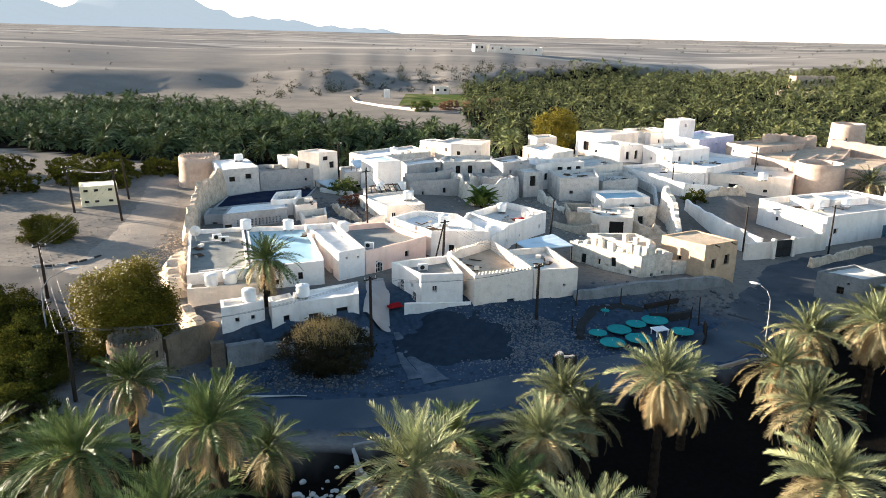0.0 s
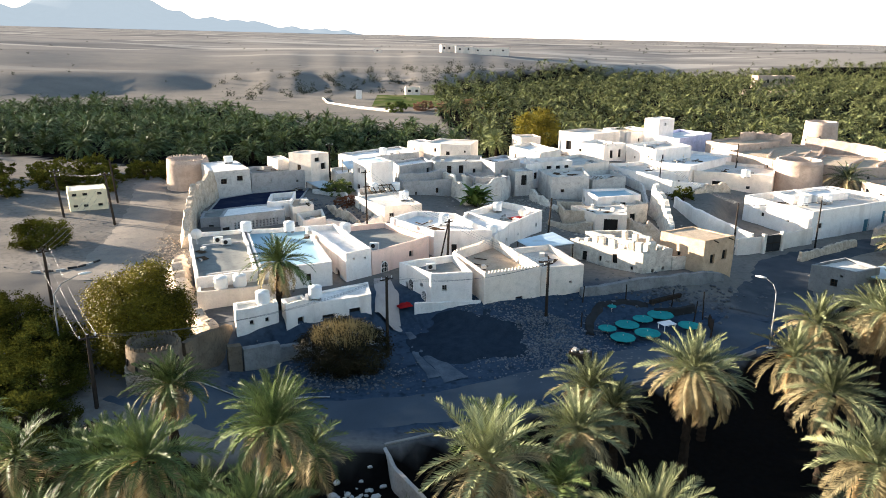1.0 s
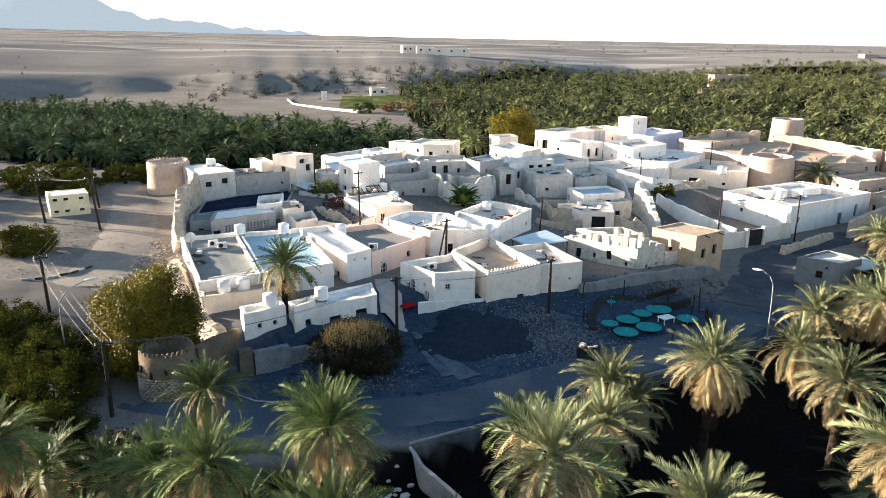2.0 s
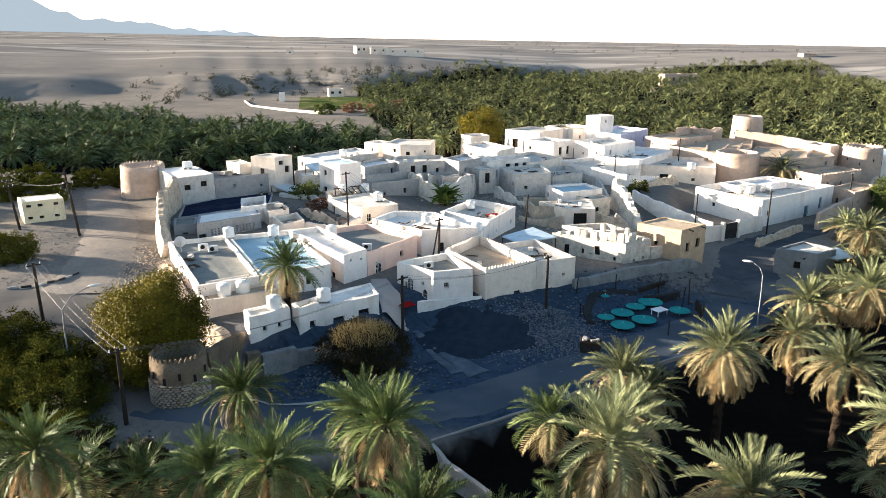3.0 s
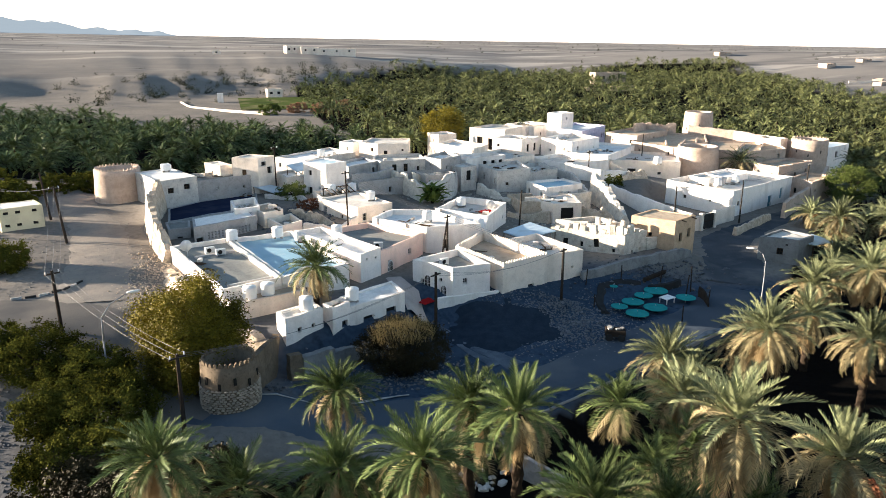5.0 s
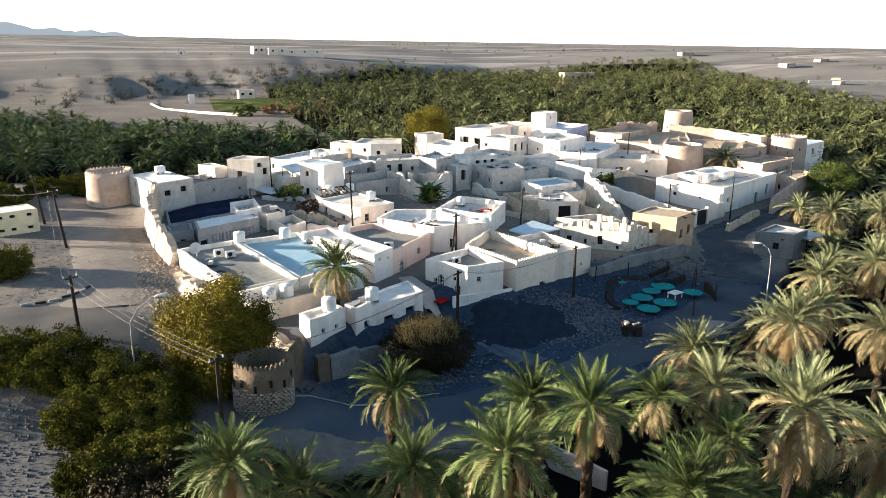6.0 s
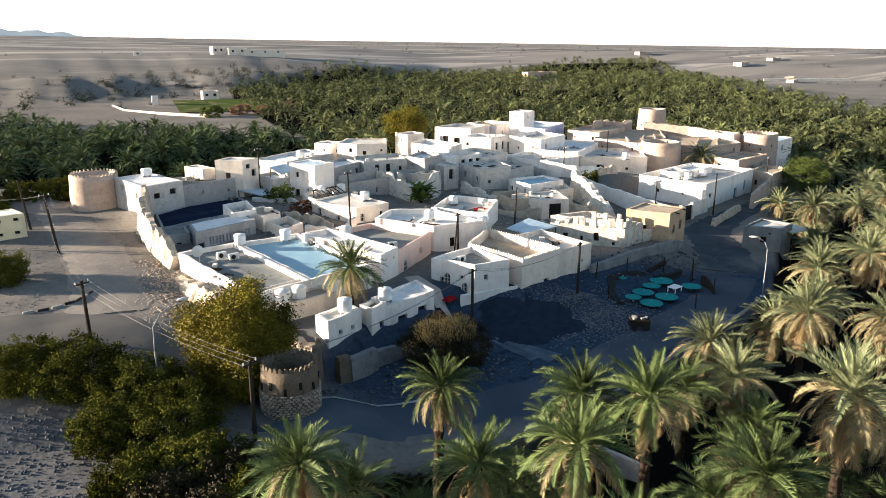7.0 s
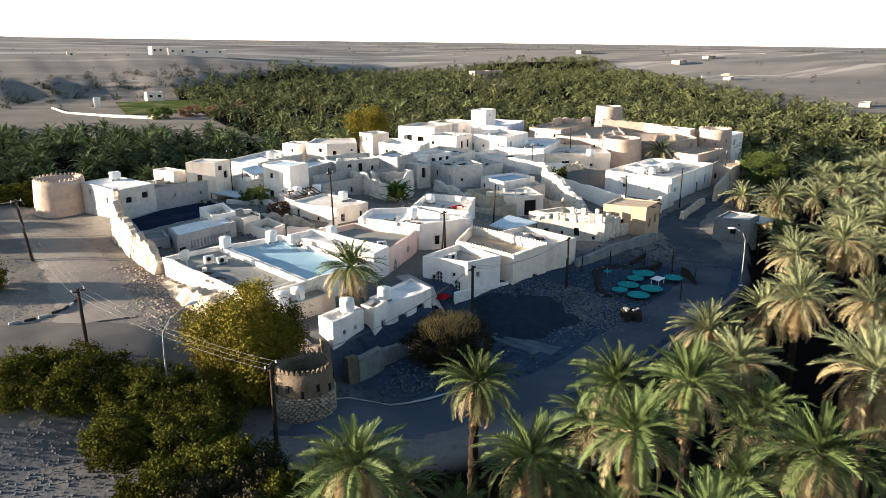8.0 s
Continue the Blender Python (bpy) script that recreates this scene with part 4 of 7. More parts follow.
ruin_wall("plastered yard wall with a gateway beside the road", [(31.2, 72.4), (35.0, 73.4), (41.6, 76.6)], None, [1.9, 1.9, 2.0], CREAM, th=0.3, rag=0.08, seed=9, name="yard_wall")
ruin_wall("grey plastered retaining wall along the rubble slope", [(11.0, 57.0), (14.3, 58.0), (17.5, 59.0), (20.6, 59.8), (22.8, 60.4), (24.9, 61.3)], None, [1.9, 2.1, 2.2, 2.25, 2.3, 1.7], RENDER, th=0.4, rag=0.12, seed=10, name="retaining_wall")
ruin_wall("low white wall before the arched house", [(-2.9, 54.8), (2.4, 55.0)], None, [1.6, 1.7], WHITE, th=0.2, rag=0.04, seed=11, name="yard_wall")
ruin_wall("broken low wall beside the dirt road", [(37.0, 70.2), (41.0, 72.6), (46.0, 75.4)], None, [0.9, 1.0, 1.0], RUIN, th=0.5, rag=0.3, seed=12)
ruin_wall("curved mud fort wall above the road", [(48.2, 75.6), (54.0, 79.6), (61.5, 84.6), (68.0, 90.0)], None, [2.2, 2.4, 2.6, 3.6], FORT, th=0.5, rag=0.15, seed=13, name="fort_wall")

# more of the village, from the wall side to the ridge
LATTICE = [(1, 0.22 + 0.055 * i, 0.75 + 0.26 * j, 0.16, 0.16, "hole") for i in range(13) for j in range(3)]
house("grey yard house with a pierced block screen and a bright roof", [(-22.2, 75.4), (-21.9, 71.4), (-16.1, 74.7), (-16.8, 78.3)], 4.75, CEMENT, ROOF_WHITE, par=0.06, openings=LATTICE + [(1, 0.08, 1.1, 0.7, 1.3, "hole")])
house("white roof block with a broken parapet", [(-18.5, 80.5), (-18.1, 76.0), (-15.6, 76.9), (-15.9, 81.6)], 5.25, WHITE, ROOF_PALE, par=0.5)
house("cream room with a flat earth roof", [(-16.6, 78.6), (-15.3, 75.0), (-13.3, 76.6), (-14.5, 80.0)], 4.9, CREAM, ROOF_TAN, par=0.08)
house("cream ruined room open to the sky", [(-15.0, 75.2), (-13.8, 71.8), (-11.7, 73.2), (-12.5, 77.0)], 4.3, CREAM, ROOF_TAN, par=0.6, openings=[(1, 0.5, 1.0, 0.5, 0.5, "hole")])
house("low grey shed beside the broken outer wall", [(-24.8, 76.2), (-24.3, 73.0), (-22.3, 73.4), (-22.5, 76.4)], 4.3, CEMENT, ROOF_GREY, par=0.2, openings=[(1, 0.5, 0.8, 0.5, 0.7, "hole")])
ruin_wall("pale yard wall behind the climbing shrub", [(-14.6, 86.8), (-10.6, 84.4), (-9.3, 80.8)], None, [4.4, 4.4, 4.6], PALE, th=0.3, rag=0.2, seed=41, name="yard_wall")
ruin_wall("crumbled yard walls among fallen masonry", [(-12.4, 80.6), (-10.8, 77.0), (-8.4, 74.6)], None, [4.0, 4.2, 3.8], RUIN, th=0.4, rag=0.7, seed=42)
ruin_wall("cream yard wall with a worn crest", [(-11.6, 73.0), (-8.2, 71.6), (-6.0, 74.8)], None, [4.0, 3.9, 4.2], CREAM, th=0.3, rag=0.2, seed=43, name="yard_wall")
slab("pale sheet awning over a dark yard", [(-15.8, 89.8), (-13.6, 86.2), (-11.8, 88.2), (-14.4, 91.6)], (4.9, 4.7, 4.7, 4.9), SHEET)
house("pale house with a white roof patch and dark openings", [(-13.1, 93.0), (-11.9, 88.6), (-9.7, 89.8), (-10.5, 94.6)], 6.0, PALE, ROOF_WHITE, par=0.35, openings=[(1, 0.7, 1.6, 0.7, 0.9, "hole"), (1, 0.25, 2.2, 0.8, 1.4, D)])
house("broad white-roofed house at the edge of the grove", [(-12.6, 99.0), (-9.0, 95.2), (-1.6, 100.8), (-4.4, 106.4)], 6.95, PALE, ROOF_WHITE, par=0.25, openings=[(1, 0.7, 0.8, 0.6, 0.6, "hole")])
house("small white roof room", [(-3.2, 105.2), (-1.6, 103.0), (0.6, 104.6), (-1.0, 107.0)], 7.9, WHITE, ROOF_PALE, par=0.2)
house("grey-fronted house with a pale roof", [(-5.3, 93.4), (-4.3, 90.0), (0.0, 93.4), (-1.2, 97.2)], 6.75, CEMENT, ROOF_WHITE, par=0.3, openings=[(1, 0.85, 0.7, 0.5, 0.7, "hole")])
house("low grey house with a fallen-in roof", [(-4.8, 89.0), (-3.8, 86.0), (2.4, 88.2), (1.6, 92.0)], 5.5, CEMENT, ROOF_PALE, par=0.4)
ruin_wall("sunlit wall of a broken house", [(1.2, 90.4), (2.4, 88.0), (3.8, 84.4)], None, [6.0, 5.6, 4.6], RUINPALE, th=0.5, rag=0.7, seed=44)
ruin_wall("ragged pale wall with fallen corners", [(3.8, 84.6), (7.6, 86.4), (9.4, 89.6)], None, [4.8, 5.6, 5.4], PALE, th=0.4, rag=0.6, seed=45)
house("pale house with broken parapets", [(4.0, 91.8), (5.0, 88.0), (9.0, 88.6), (8.0, 92.0)], 5.6, CEMENT, ROOF_PALE, par=0.5, openings=[(1, 0.4, 1.0, 0.5, 0.6, "hole")])
house("cream house on the upper lane", [(11.8, 107.0), (15.1, 99.6), (18.6, 103.6), (15.5, 111.0)], 6.9, CREAM, ROOF_WHITE, par=0.4, openings=[(1, 0.5, 1.2, 0.5, 0.8, "hole"), (0, 0.5, 1.2, 0.5, 0.7, W)])
house("narrow white house with a stepped roof", [(10.4, 99.6), (12.2, 94.2), (15.2, 96.4), (13.4, 101.6)], 6.2, WHITE, ROOF_WHITE, par=0.4, openings=[(1, 0.5, 1.2, 0.6, 0.9, W)])
house("cream house with littered low roofs", [(16.0, 104.0), (18.6, 97.4), (25.2, 101.4), (22.6, 108.2)], 5.5, CREAM, ROOF_PALE, par=0.4, openings=[(1, 0.35, 1.2, 0.5, 0.8, "hole")])
house("pale low house behind the grey-sided one", [(19.2, 96.6), (20.4, 91.4), (25.4, 93.6), (24.8, 99.0)], 4.7, PALE, ROOF_PALE, par=0.5)
house("white house with a pale blue roof in a hollow", [(18.2, 87.4), (18.8, 82.6), (24.4, 84.0), (23.8, 88.2)], 4.3, WHITE, ROOF_BLUE, par=0.3, openings=[(1, 0.6, 0.8, 0.8, 0.8, "hole")])
house("low cream house with a wide dark gateway", [(15.4, 81.2), (17.2, 76.9), (20.5, 76.3), (22.0, 81.6)], 3.6, CREAM, ROOF_PALE, par=0.15, openings=[(1, 0.5, 0.5, 1.5, 2.0, "hole"), (0, 0.3, 0.9, 0.3, 0.3, "hole"), (0, 0.6, 0.9, 0.3, 0.3, "hole")])
house("roofless pale room with a broken wall", [(14.4, 84.4), (14.2, 79.2), (17.0, 78.6), (17.4, 83.8)], 3.5, RUIN, ROOF_TAN, par=1.2, openings=[(0, 0.5, 1.4, 0.4, 0.5, "hole")])
ruin_wall("low eroded mud wall with a gap", [(12.4, 79.0), (14.4, 78.2), (17.0, 77.2)], None, [2.7, 2.3, 2.8], RUIN, th=0.4, rag=0.45, seed=46)
ruin_wall("tall pale lane wall with a worn crest", [(26.0, 102.6), (27.2, 92.0), (25.4, 84.4)], None, [4.3, 3.9, 3.2], PALE, th=0.35, rag=0.2, seed=48, name="yard_wall")
ruin_wall("white yard wall below the wide house", [(27.2, 95.0), (30.6, 90.6), (36.0, 92.6)], None, [5.2, 4.6, 4.0], WHITE, th=0.3, rag=0.12, seed=49, name="yard_wall")
ruin_wall("sloping remains of a mud wall with rubble", [(19.8, 78.6), (22.0, 75.2), (24.6, 73.6)], None, [3.2, 3.0, 1.8], RUIN, th=0.8, rag=0.8, seed=50)
ruin_wall("broken yard wall by the large white house", [(33.6, 91.0), (36.4, 92.4), (39.4, 93.6)], None, [3.2, 4.1, 3.7], RUIN, th=0.6, rag=0.6, seed=51)
house("white house in the upper row", [(32.6, 133.0), (36.0, 127.0), (42.0, 130.4), (38.8, 136.4)], 6.5, WHITE, ROOF_PALE, par=0.35, openings=[(1, 0.3, 1.2, 0.5, 0.6, "hole")])
house("buff fort range with flat roofs", [(45.6, 117.6), (48.4, 111.8), (58.0, 117.6), (55.4, 124.0)], 6.3, FORT, ROOF_TAN, par=0.3, openings=[(1, 0.3, 1.2, 0.5, 0.7, "hole")])
ruin_wall("eroded mud pinnacles of the old fort", [(52.0, 119.0), (56.0, 122.0), (61.0, 119.6)], None, [7.4, 7.0, 7.2], FORT, th=0.7, rag=0.45, seed=52, name="fort_wall")
ruin_wall("long fort curtain wall", [(62.6, 118.0), (68.4, 112.6), (72.6, 102.6)], None, [7.0, 6.4, 5.8], FORT, th=0.5, rag=0.12, seed=53, name="fort_wall")
house("low fort gatehouse with merlons along its roof", [(57.2, 85.6), (57.7, 81.6), (64.2, 84.8), (62.8, 88.6)], 3.2, FORT, ROOF_TAN, par=0.3, crenel=(0, 1, 2))
house("mud yard building below the fort hall", [(57.0, 92.8), (58.0, 88.6), (66.6, 91.6), (66.0, 96.0)], 4.2, FORT, ROOF_TAN, par=0.4, crenel=(1,), openings=[(1, 0.5, 1.2, 0.5, 0.6, "hole")])
house("white low house with a metal roof behind the fort", [(74.6, 107.4), (78.0, 101.4), (87.0, 105.6), (82.6, 112.6)], 4.4, WHITE, SHEET, par=0.05, openings=[(1, 0.5, 0.9, 0.9, 1.1, W)])
ruin_wall("broken pier and wall stubs of a roofless room", [(3.4, 88.8), (5.2, 89.6), (7.0, 90.2)], None, [5.9, 5.2, 5.7], RUINPALE, th=0.4, rag=0.7, seed=96)
ruin_wall("grey block wall of an unfinished house", [(-4.4, 87.6), (-1.0, 89.2), (1.4, 90.6)], None, [6.2, 6.0, 6.3], CEMENT, th=0.3, rag=0.12, seed=97, name="yard_wall")
slab("tilted white sheet roof over a dark store", [(-11.6, 92.4), (-10.6, 90.2), (-8.4, 91.4), (-9.6, 93.6)], (6.9, 6.4, 6.5, 7.0), SHEET, ribs=1)
house("small pale roof hut with a dark doorway", [(9.4, 92.2), (10.2, 90.0), (12.6, 91.0), (11.8, 93.4)], 6.0, PALE, ROOF_WHITE, par=0.2, openings=[(1, 0.5, 0.5, 0.8, 1.3, "hole")])
house("low ruined room beside the gateway house", [(20.4, 84.0), (21.4, 80.8), (24.6, 81.8), (23.8, 85.0)], 3.7, RUINPALE, ROOF_TAN, par=0.9, th=0.35, amp=0.12, step=0.6, openings=[(1, 0.4, 1.0, 0.8, 1.2, "hole")], category="ruined house")
house("pale terrace room with square pillars", [(12.6, 98.6), (13.6, 95.6), (19.0, 97.2), (18.0, 100.4)], 6.3, WHITE, ROOF_PALE, par=0.5, openings=[(1, f, 0.6, 0.7, 1.2, "hole") for f in (0.15, 0.38, 0.62, 0.85)])
# roof rooms inside the large white compound
house("roof room of the large white house", [(45.6, 88.6), (46.8, 85.4), (52.2, 87.8), (51.0, 91.0)], 3.75, WHITE, ROOF_WHITE, par=0.3)
house("second roof room of the large white house", [(42.4, 87.4), (43.4, 84.6), (46.4, 85.8), (45.4, 88.6)], 3.9, WHITE, ROOF_PALE, par=0.2, openings=[(1, 0.5, 0.6, 0.7, 0.6, "hole")])

# the stone tower at the road bend and the walls that join it
tower = round_tower("round mud tower with merlons on a rough stone base", -19.1, 42.3, 1.72, 1.6, 3.75, MUD, z0=0.4, floor_drop=1.0, merlons=30, msize=0.65, slits=6)


def stone_mesh(seed):
    rr = random.Random(seed)
    bm = bmesh.new()
    bmesh.ops.create_icosphere(bm, subdivisions=1, radius=0.5)
    for v in bm.verts:
        v.co *= rr.uniform(0.82, 1.12)
    me = bpy.data.meshes.new("stone")
    bm.to_mesh(me)
    bm.free()
    me.materials.append(STONE)
    return me


STONES = [stone_mesh(s) for s in (1, 2, 3)]
rr = random.Random(4)
V, F = [], []
for row in range(13):
    for i in range(40):
        a = 2 * math.pi * (i + 0.5 * (row % 2)) / 40 + rr.uniform(-0.03, 0.03)
        me = STONES[(row + i) % 3]
        m = Matrix.Translation((1.69 * math.cos(a), 1.69 * math.sin(a), 0.30 + row * 0.142 + rr.uniform(-0.02, 0.02))) @ Matrix.Rotation(a, 4, "Z") @ Matrix.Diagonal((0.17, rr.uniform(0.22, 0.32), rr.uniform(0.12, 0.17), 1))
        if math.sin(a) < 0.08:
            st = new("stone", me)
            st.parent, st.matrix_local = tower, m
        else:
            k = len(V)
            V += [tuple(m @ v.co) for v in me.vertices]
            F += [tuple(k + q for q in p.vertices) for p in me.polygons]
tagged(raw("stone_courses", V, F, STONE, tower), "rough stone courses", kind="stuff")
ruin_wall("mud wall joining the stone tower to the houses", [(-17.6, 43.3), (-16.6, 45.8), (-16.0, 48.8)], None, [3.3, 3.1, 2.3], MUD, th=0.4, rag=0.1, seed=61, name="yard_wall")
ruin_wall("plastered mud gate pier", [(-15.5, 45.6), (-14.7, 46.0)], None, [2.1, 2.0], MUD, th=0.5, rag=0.15, seed=62, name="yard_wall")
ruin_wall("low grey rendered wall beside the gate pier", [(-14.6, 46.1), (-13.6, 46.6), (-12.4, 47.4)], None, [1.7, 1.7, 1.5], RENDER, th=0.5, rag=0.12, seed=66, name="yard_wall")
ruin_wall("rough stone retaining wall under the front houses", [(-13.4, 47.4), (-9.4, 49.2), (-5.4, 51.2)], -0.4, [1.2, 1.1, 1.0], RENDER, th=0.7, rag=0.3, seed=63, name="retaining_wall")
ruin_wall("heap of sunlit rubble masonry beside the terrace", [(-19.0, 51.2), (-17.8, 49.4), (-16.4, 48.0)], None, [3.0, 2.7, 2.2], RUIN, th=1.1, rag=0.5, seed=64)

house("house with a pale earth roof and a timber frame on it", [(-9.3, 85.0), (-8.7, 80.9), (-3.2, 83.4), (-3.8, 87.8)], 4.85, CREAM, ROOF_TAN, par=0.3)
# slab added over the court ground, its shade painted on in blue-black
house("added flat slab painted blue-black for the shade on the court ground", [(-25.0, 83.6), (-24.6, 77.2), (-18.8, 80.6), (-15.6, 82.4), (-15.4, 89.8), (-21.8, 86.8)], 4.1, CEMENT, surface("blue_black_court_shade", (0.016, 0.022, 0.045), (0.024, 0.03, 0.055), rough=0.9, scale=0.8, stain=(0.045, 0.05, 0.07), stain_scale=0.6), par=0.06)


def timber_frame(x, y, z, rz):
    """Bare roof timbers without a covering."""
    ob = thing("timber_frame", "bare brown roof timbers leaning on a house roof", "roof frame")
    ob.location, ob.rotation_euler = (x, y, z), (0, 0, radians(rz))
    for k in range(6):
        part("rafter", rod(bmesh.new(), (-1.5 + 0.6 * k, -1.0, 0.25), (-1.2 + 0.6 * k, 1.2, 0.8), 0.05, seg=6), WOOD, ob)
    for yy, zz in ((-0.9, 0.2), (1.1, 0.72)):
        part("beam", rod(bmesh.new(), (-1.7, yy, zz), (1.9, yy, zz), 0.07, seg=6), WOOD, ob)
    for xx in (-1.5, 1.6):
        part("post", rod(bmesh.new(), (xx, 1.1, -0.1), (xx, 1.1, 0.75), 0.06, seg=6), WOOD, ob)
        part("post", rod(bmesh.new(), (xx, -0.9, -0.1), (xx, -0.9, 0.22), 0.06, seg=6), WOOD, ob)


timber_frame(-6.4, 83.6, 4.6, 25)


def arch_window(owner, quad, e, fr, z, w, h):
    """An arched window with a raised plaster surround, a grille and a dark pane."""
    a, b = Vector(quad[e]), Vector(quad[(e + 1) % len(quad)])
    u = (b - a).normalized()
    p = a.lerp(b, fr)
    m = Matrix.Translation(Vector((p.x, p.y, z)) - owner.location) @ Matrix.Rotation(math.atan2(u.y, u.x), 4, "Z")

    def outline(k):
        r = w / 2 + k
        pts = [(-r, -k), (r, -k)]
        return pts + [(r * math.cos(math.pi * i / 10), h - w / 2 + r * math.sin(math.pi * i / 10)) for i in range(11)]
    o, i = outline(0.07), outline(0.0)
    bm = bmesh.new()
    rings = [[bm.verts.new((x, y, zz)) for x, zz in pts] for pts, y in ((o, 0.02), (o, -0.05), (i, -0.05), (i, 0.02))]
    for r0, r1 in zip(rings, rings[1:]):
        for k in range(len(r0)):
            bm.faces.new((r0[k - 1], r0[k], r1[k], r1[k - 1]))
    bm.transform(m)
    win = part("window", bm, WHITE, owner, "arched window with a white surround")
    pb = bmesh.new()
    pb.faces.new([pb.verts.new((x, -0.015, zz)) for x, zz in i])
    pb.transform(m)
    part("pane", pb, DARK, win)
    gb = bmesh.new()
    for k in (-0.25, 0.0, 0.25):
        box(gb, (k * w, -0.05, 0), (0.022, 0.02, h - abs(k) * 0.3 * w))
    for k in (0.3, 0.6):
        box(gb, (0, -0.05, h * k), (w, 0.02, 0.022))
    gb.transform(m)
    part("grille", gb, WHITE, win)


for owner in [o for o in scene.objects if o.name.startswith("house") and not o.parent]:
    if owner["label"].startswith("white plastered house with arched"):
        q = [(-4.1, 58.2), (-1.55, 55.0), (1.75, 55.3), (0.6, 60.4)]
        arch_window(owner, q, 0, 0.38, 1.9, 0.56, 1.0)
        arch_window(owner, q, 0, 0.78, 1.3, 0.5, 1.0)
    if owner["label"].startswith("peach plastered"):
        arch_window(owner, [(-10.2, 68.8), (-6.45, 60.0), (-1.4, 65.2)], 1, 0.2, 1.9, 0.75, 1.25)


def gate(x, y, rz, w=2.2, h=1.9):
    """A double-leaf gate of dark sheet metal between two piers."""
    ob = thing("gate", "dark double gate between plastered piers", "gate")
    ob.location, ob.rotation_euler = (x, y, ground_z(x, y)), (0, 0, radians(rz))
    for s in (-1, 1):
        part("pier", box(bmesh.new(), (s * (w / 2 + 0.2), 0, -0.3), (0.4, 0.45, h + 0.5), 0, 0.04), CREAM, ob, "cream plastered pier")
        leaf = part("gate_leaf", box(bmesh.new(), (s * w / 4, 0, 0.06), (w / 2 - 0.03, 0.06, h - 0.1), 0, 0.01), BLACKPAINT, ob, "dark metal gate leaf")
        part("rail", box(bmesh.new(), (s * w / 4, -0.05, h * 0.5), (w / 2 - 0.1, 0.05, 0.08)), POLE, leaf)


gate(35.6, 73.4, 20)


# ---- roads and kerbs ----
def strip(name, label, pts, widths, mat, lift=0.035, kind="structure", category="road", step=1.0, snap=True):
    """A road laid on the ground along a line."""
    P = [Vector(p) for p in pts]
    path = []
    for i in range(len(P) - 1):
        p0, p1, p2, p3 = P[max(0, i - 1)], P[i], P[i + 1], P[min(len(P) - 1, i + 2)]
        k = max(2, int((p2 - p1).length / step))
        for j in range(k):
            t = j / k
            q = 0.5 * ((2 * p1) + (p2 - p0) * t + (2 * p0 - 5 * p1 + 4 * p2 - p3) * t * t + (3 * p1 - p0 - 3 * p2 + p3) * t ** 3)
            path.append((q, widths[i] + (widths[i + 1] - widths[i]) * t))
    path.append((P[-1], widths[-1]))
    verts, faces = [], []
    m = 7
    for i, (q, w) in enumerate(path):
        d = (path[min(i + 1, len(path) - 1)][0] - path[max(i - 1, 0)][0]).normalized()
        nrm = Vector((-d.y, d.x))
        for s in range(m):
            f = s / (m - 1) - 0.5
            edge = 0.25 * noise.noise(Vector((q.x * 0.5, q.y * 0.5, s * 3.0))) if s in (0, m - 1) else 0
            v = q + nrm * (w * f + edge)
            z = max(ground_z(v.x + dx, v.y + dy) for dx, dy in ((0, 0), (0.4, 0.4), (-0.4, -0.4))) if snap else ground_z(v.x, v.y)
            verts.append((v.x, v.y, z + lift * ((-2.0 if category == "road" else 0.4) if s in (0, m - 1) else 1)))
    for i in range(len(path) - 1):
        for s in range(m - 1):
            a = i * m + s
            faces.append((a, a + 1, a + m + 1, a + m))
    return tagged(raw(name, verts, faces, mat, smooth=True), label, category, kind=kind)


DUSTROAD = surface("dust_covered_asphalt", (0.17, 0.153, 0.135), (0.122, 0.112, 0.103), scale=0.22, fine=20.0, stain=(0.09, 0.088, 0.087), stain_scale=0.16, stain_amount=0.7, bump=0.2)
strip("road", "worn asphalt road past the village square, blued as in shade", [(-20.5, 42.4), (-17, 40.6), (-10, 39.8), (-2, 40.6), (5, 43.4), (12, 46.4), (19, 49.6), (25, 54.2)], [5.6, 5, 4.2, 4.4, 4.8, 5, 5, 5.5], ASPHALT)
strip("road", "dust-covered road bending round the stone tower", [(-70, 58.5), (-40, 56.5), (-31, 54.5), (-27, 50), (-22.5, 44.5), (-19.5, 41.8)], [8, 8, 8, 7, 6, 5.4], DUSTROAD, lift=0.045)
strip("dirt_road", "pale dusty dirt track behind the village wall", [(-29, 57), (-29.5, 66), (-30.5, 74), (-33, 84), (-37, 96)], [7, 6, 6, 5, 4], surface("pale_track_dust", (0.29, 0.253, 0.213), (0.215, 0.195, 0.172), scale=0.3, stain=(0.15, 0.14, 0.135), stain_scale=0.25, bump=0.6, mottle=0.3), lift=0.03)
# lane dirt is darkened and blued for the shade across it
strip("dirt_lane", "trodden dirt lane between the walls, greyed for shade", [(26, 55.4), (31, 62.0), (34.6, 68.4), (44, 74.0), (54, 78.4)], [6, 6.5, 6, 4.5, 4], surface("shade_blue_lane_dirt", (0.085, 0.092, 0.10), (0.055, 0.062, 0.072), scale=0.4, stain=(0.15, 0.145, 0.14), stain_scale=0.22, stain_amount=0.8, bump=0.5), lift=0.03)
strip("driveway", "pale concrete drive between the front houses", [(-4.9, 52.6), (-5.2, 56.0), (-5.6, 59.0)], [2.2, 2.0, 1.8], surface("pinkish_concrete", (0.46, 0.40, 0.36), (0.38, 0.33, 0.30), scale=0.8, stain=(0.25, 0.22, 0.2), stain_scale=0.6), lift=0.05)
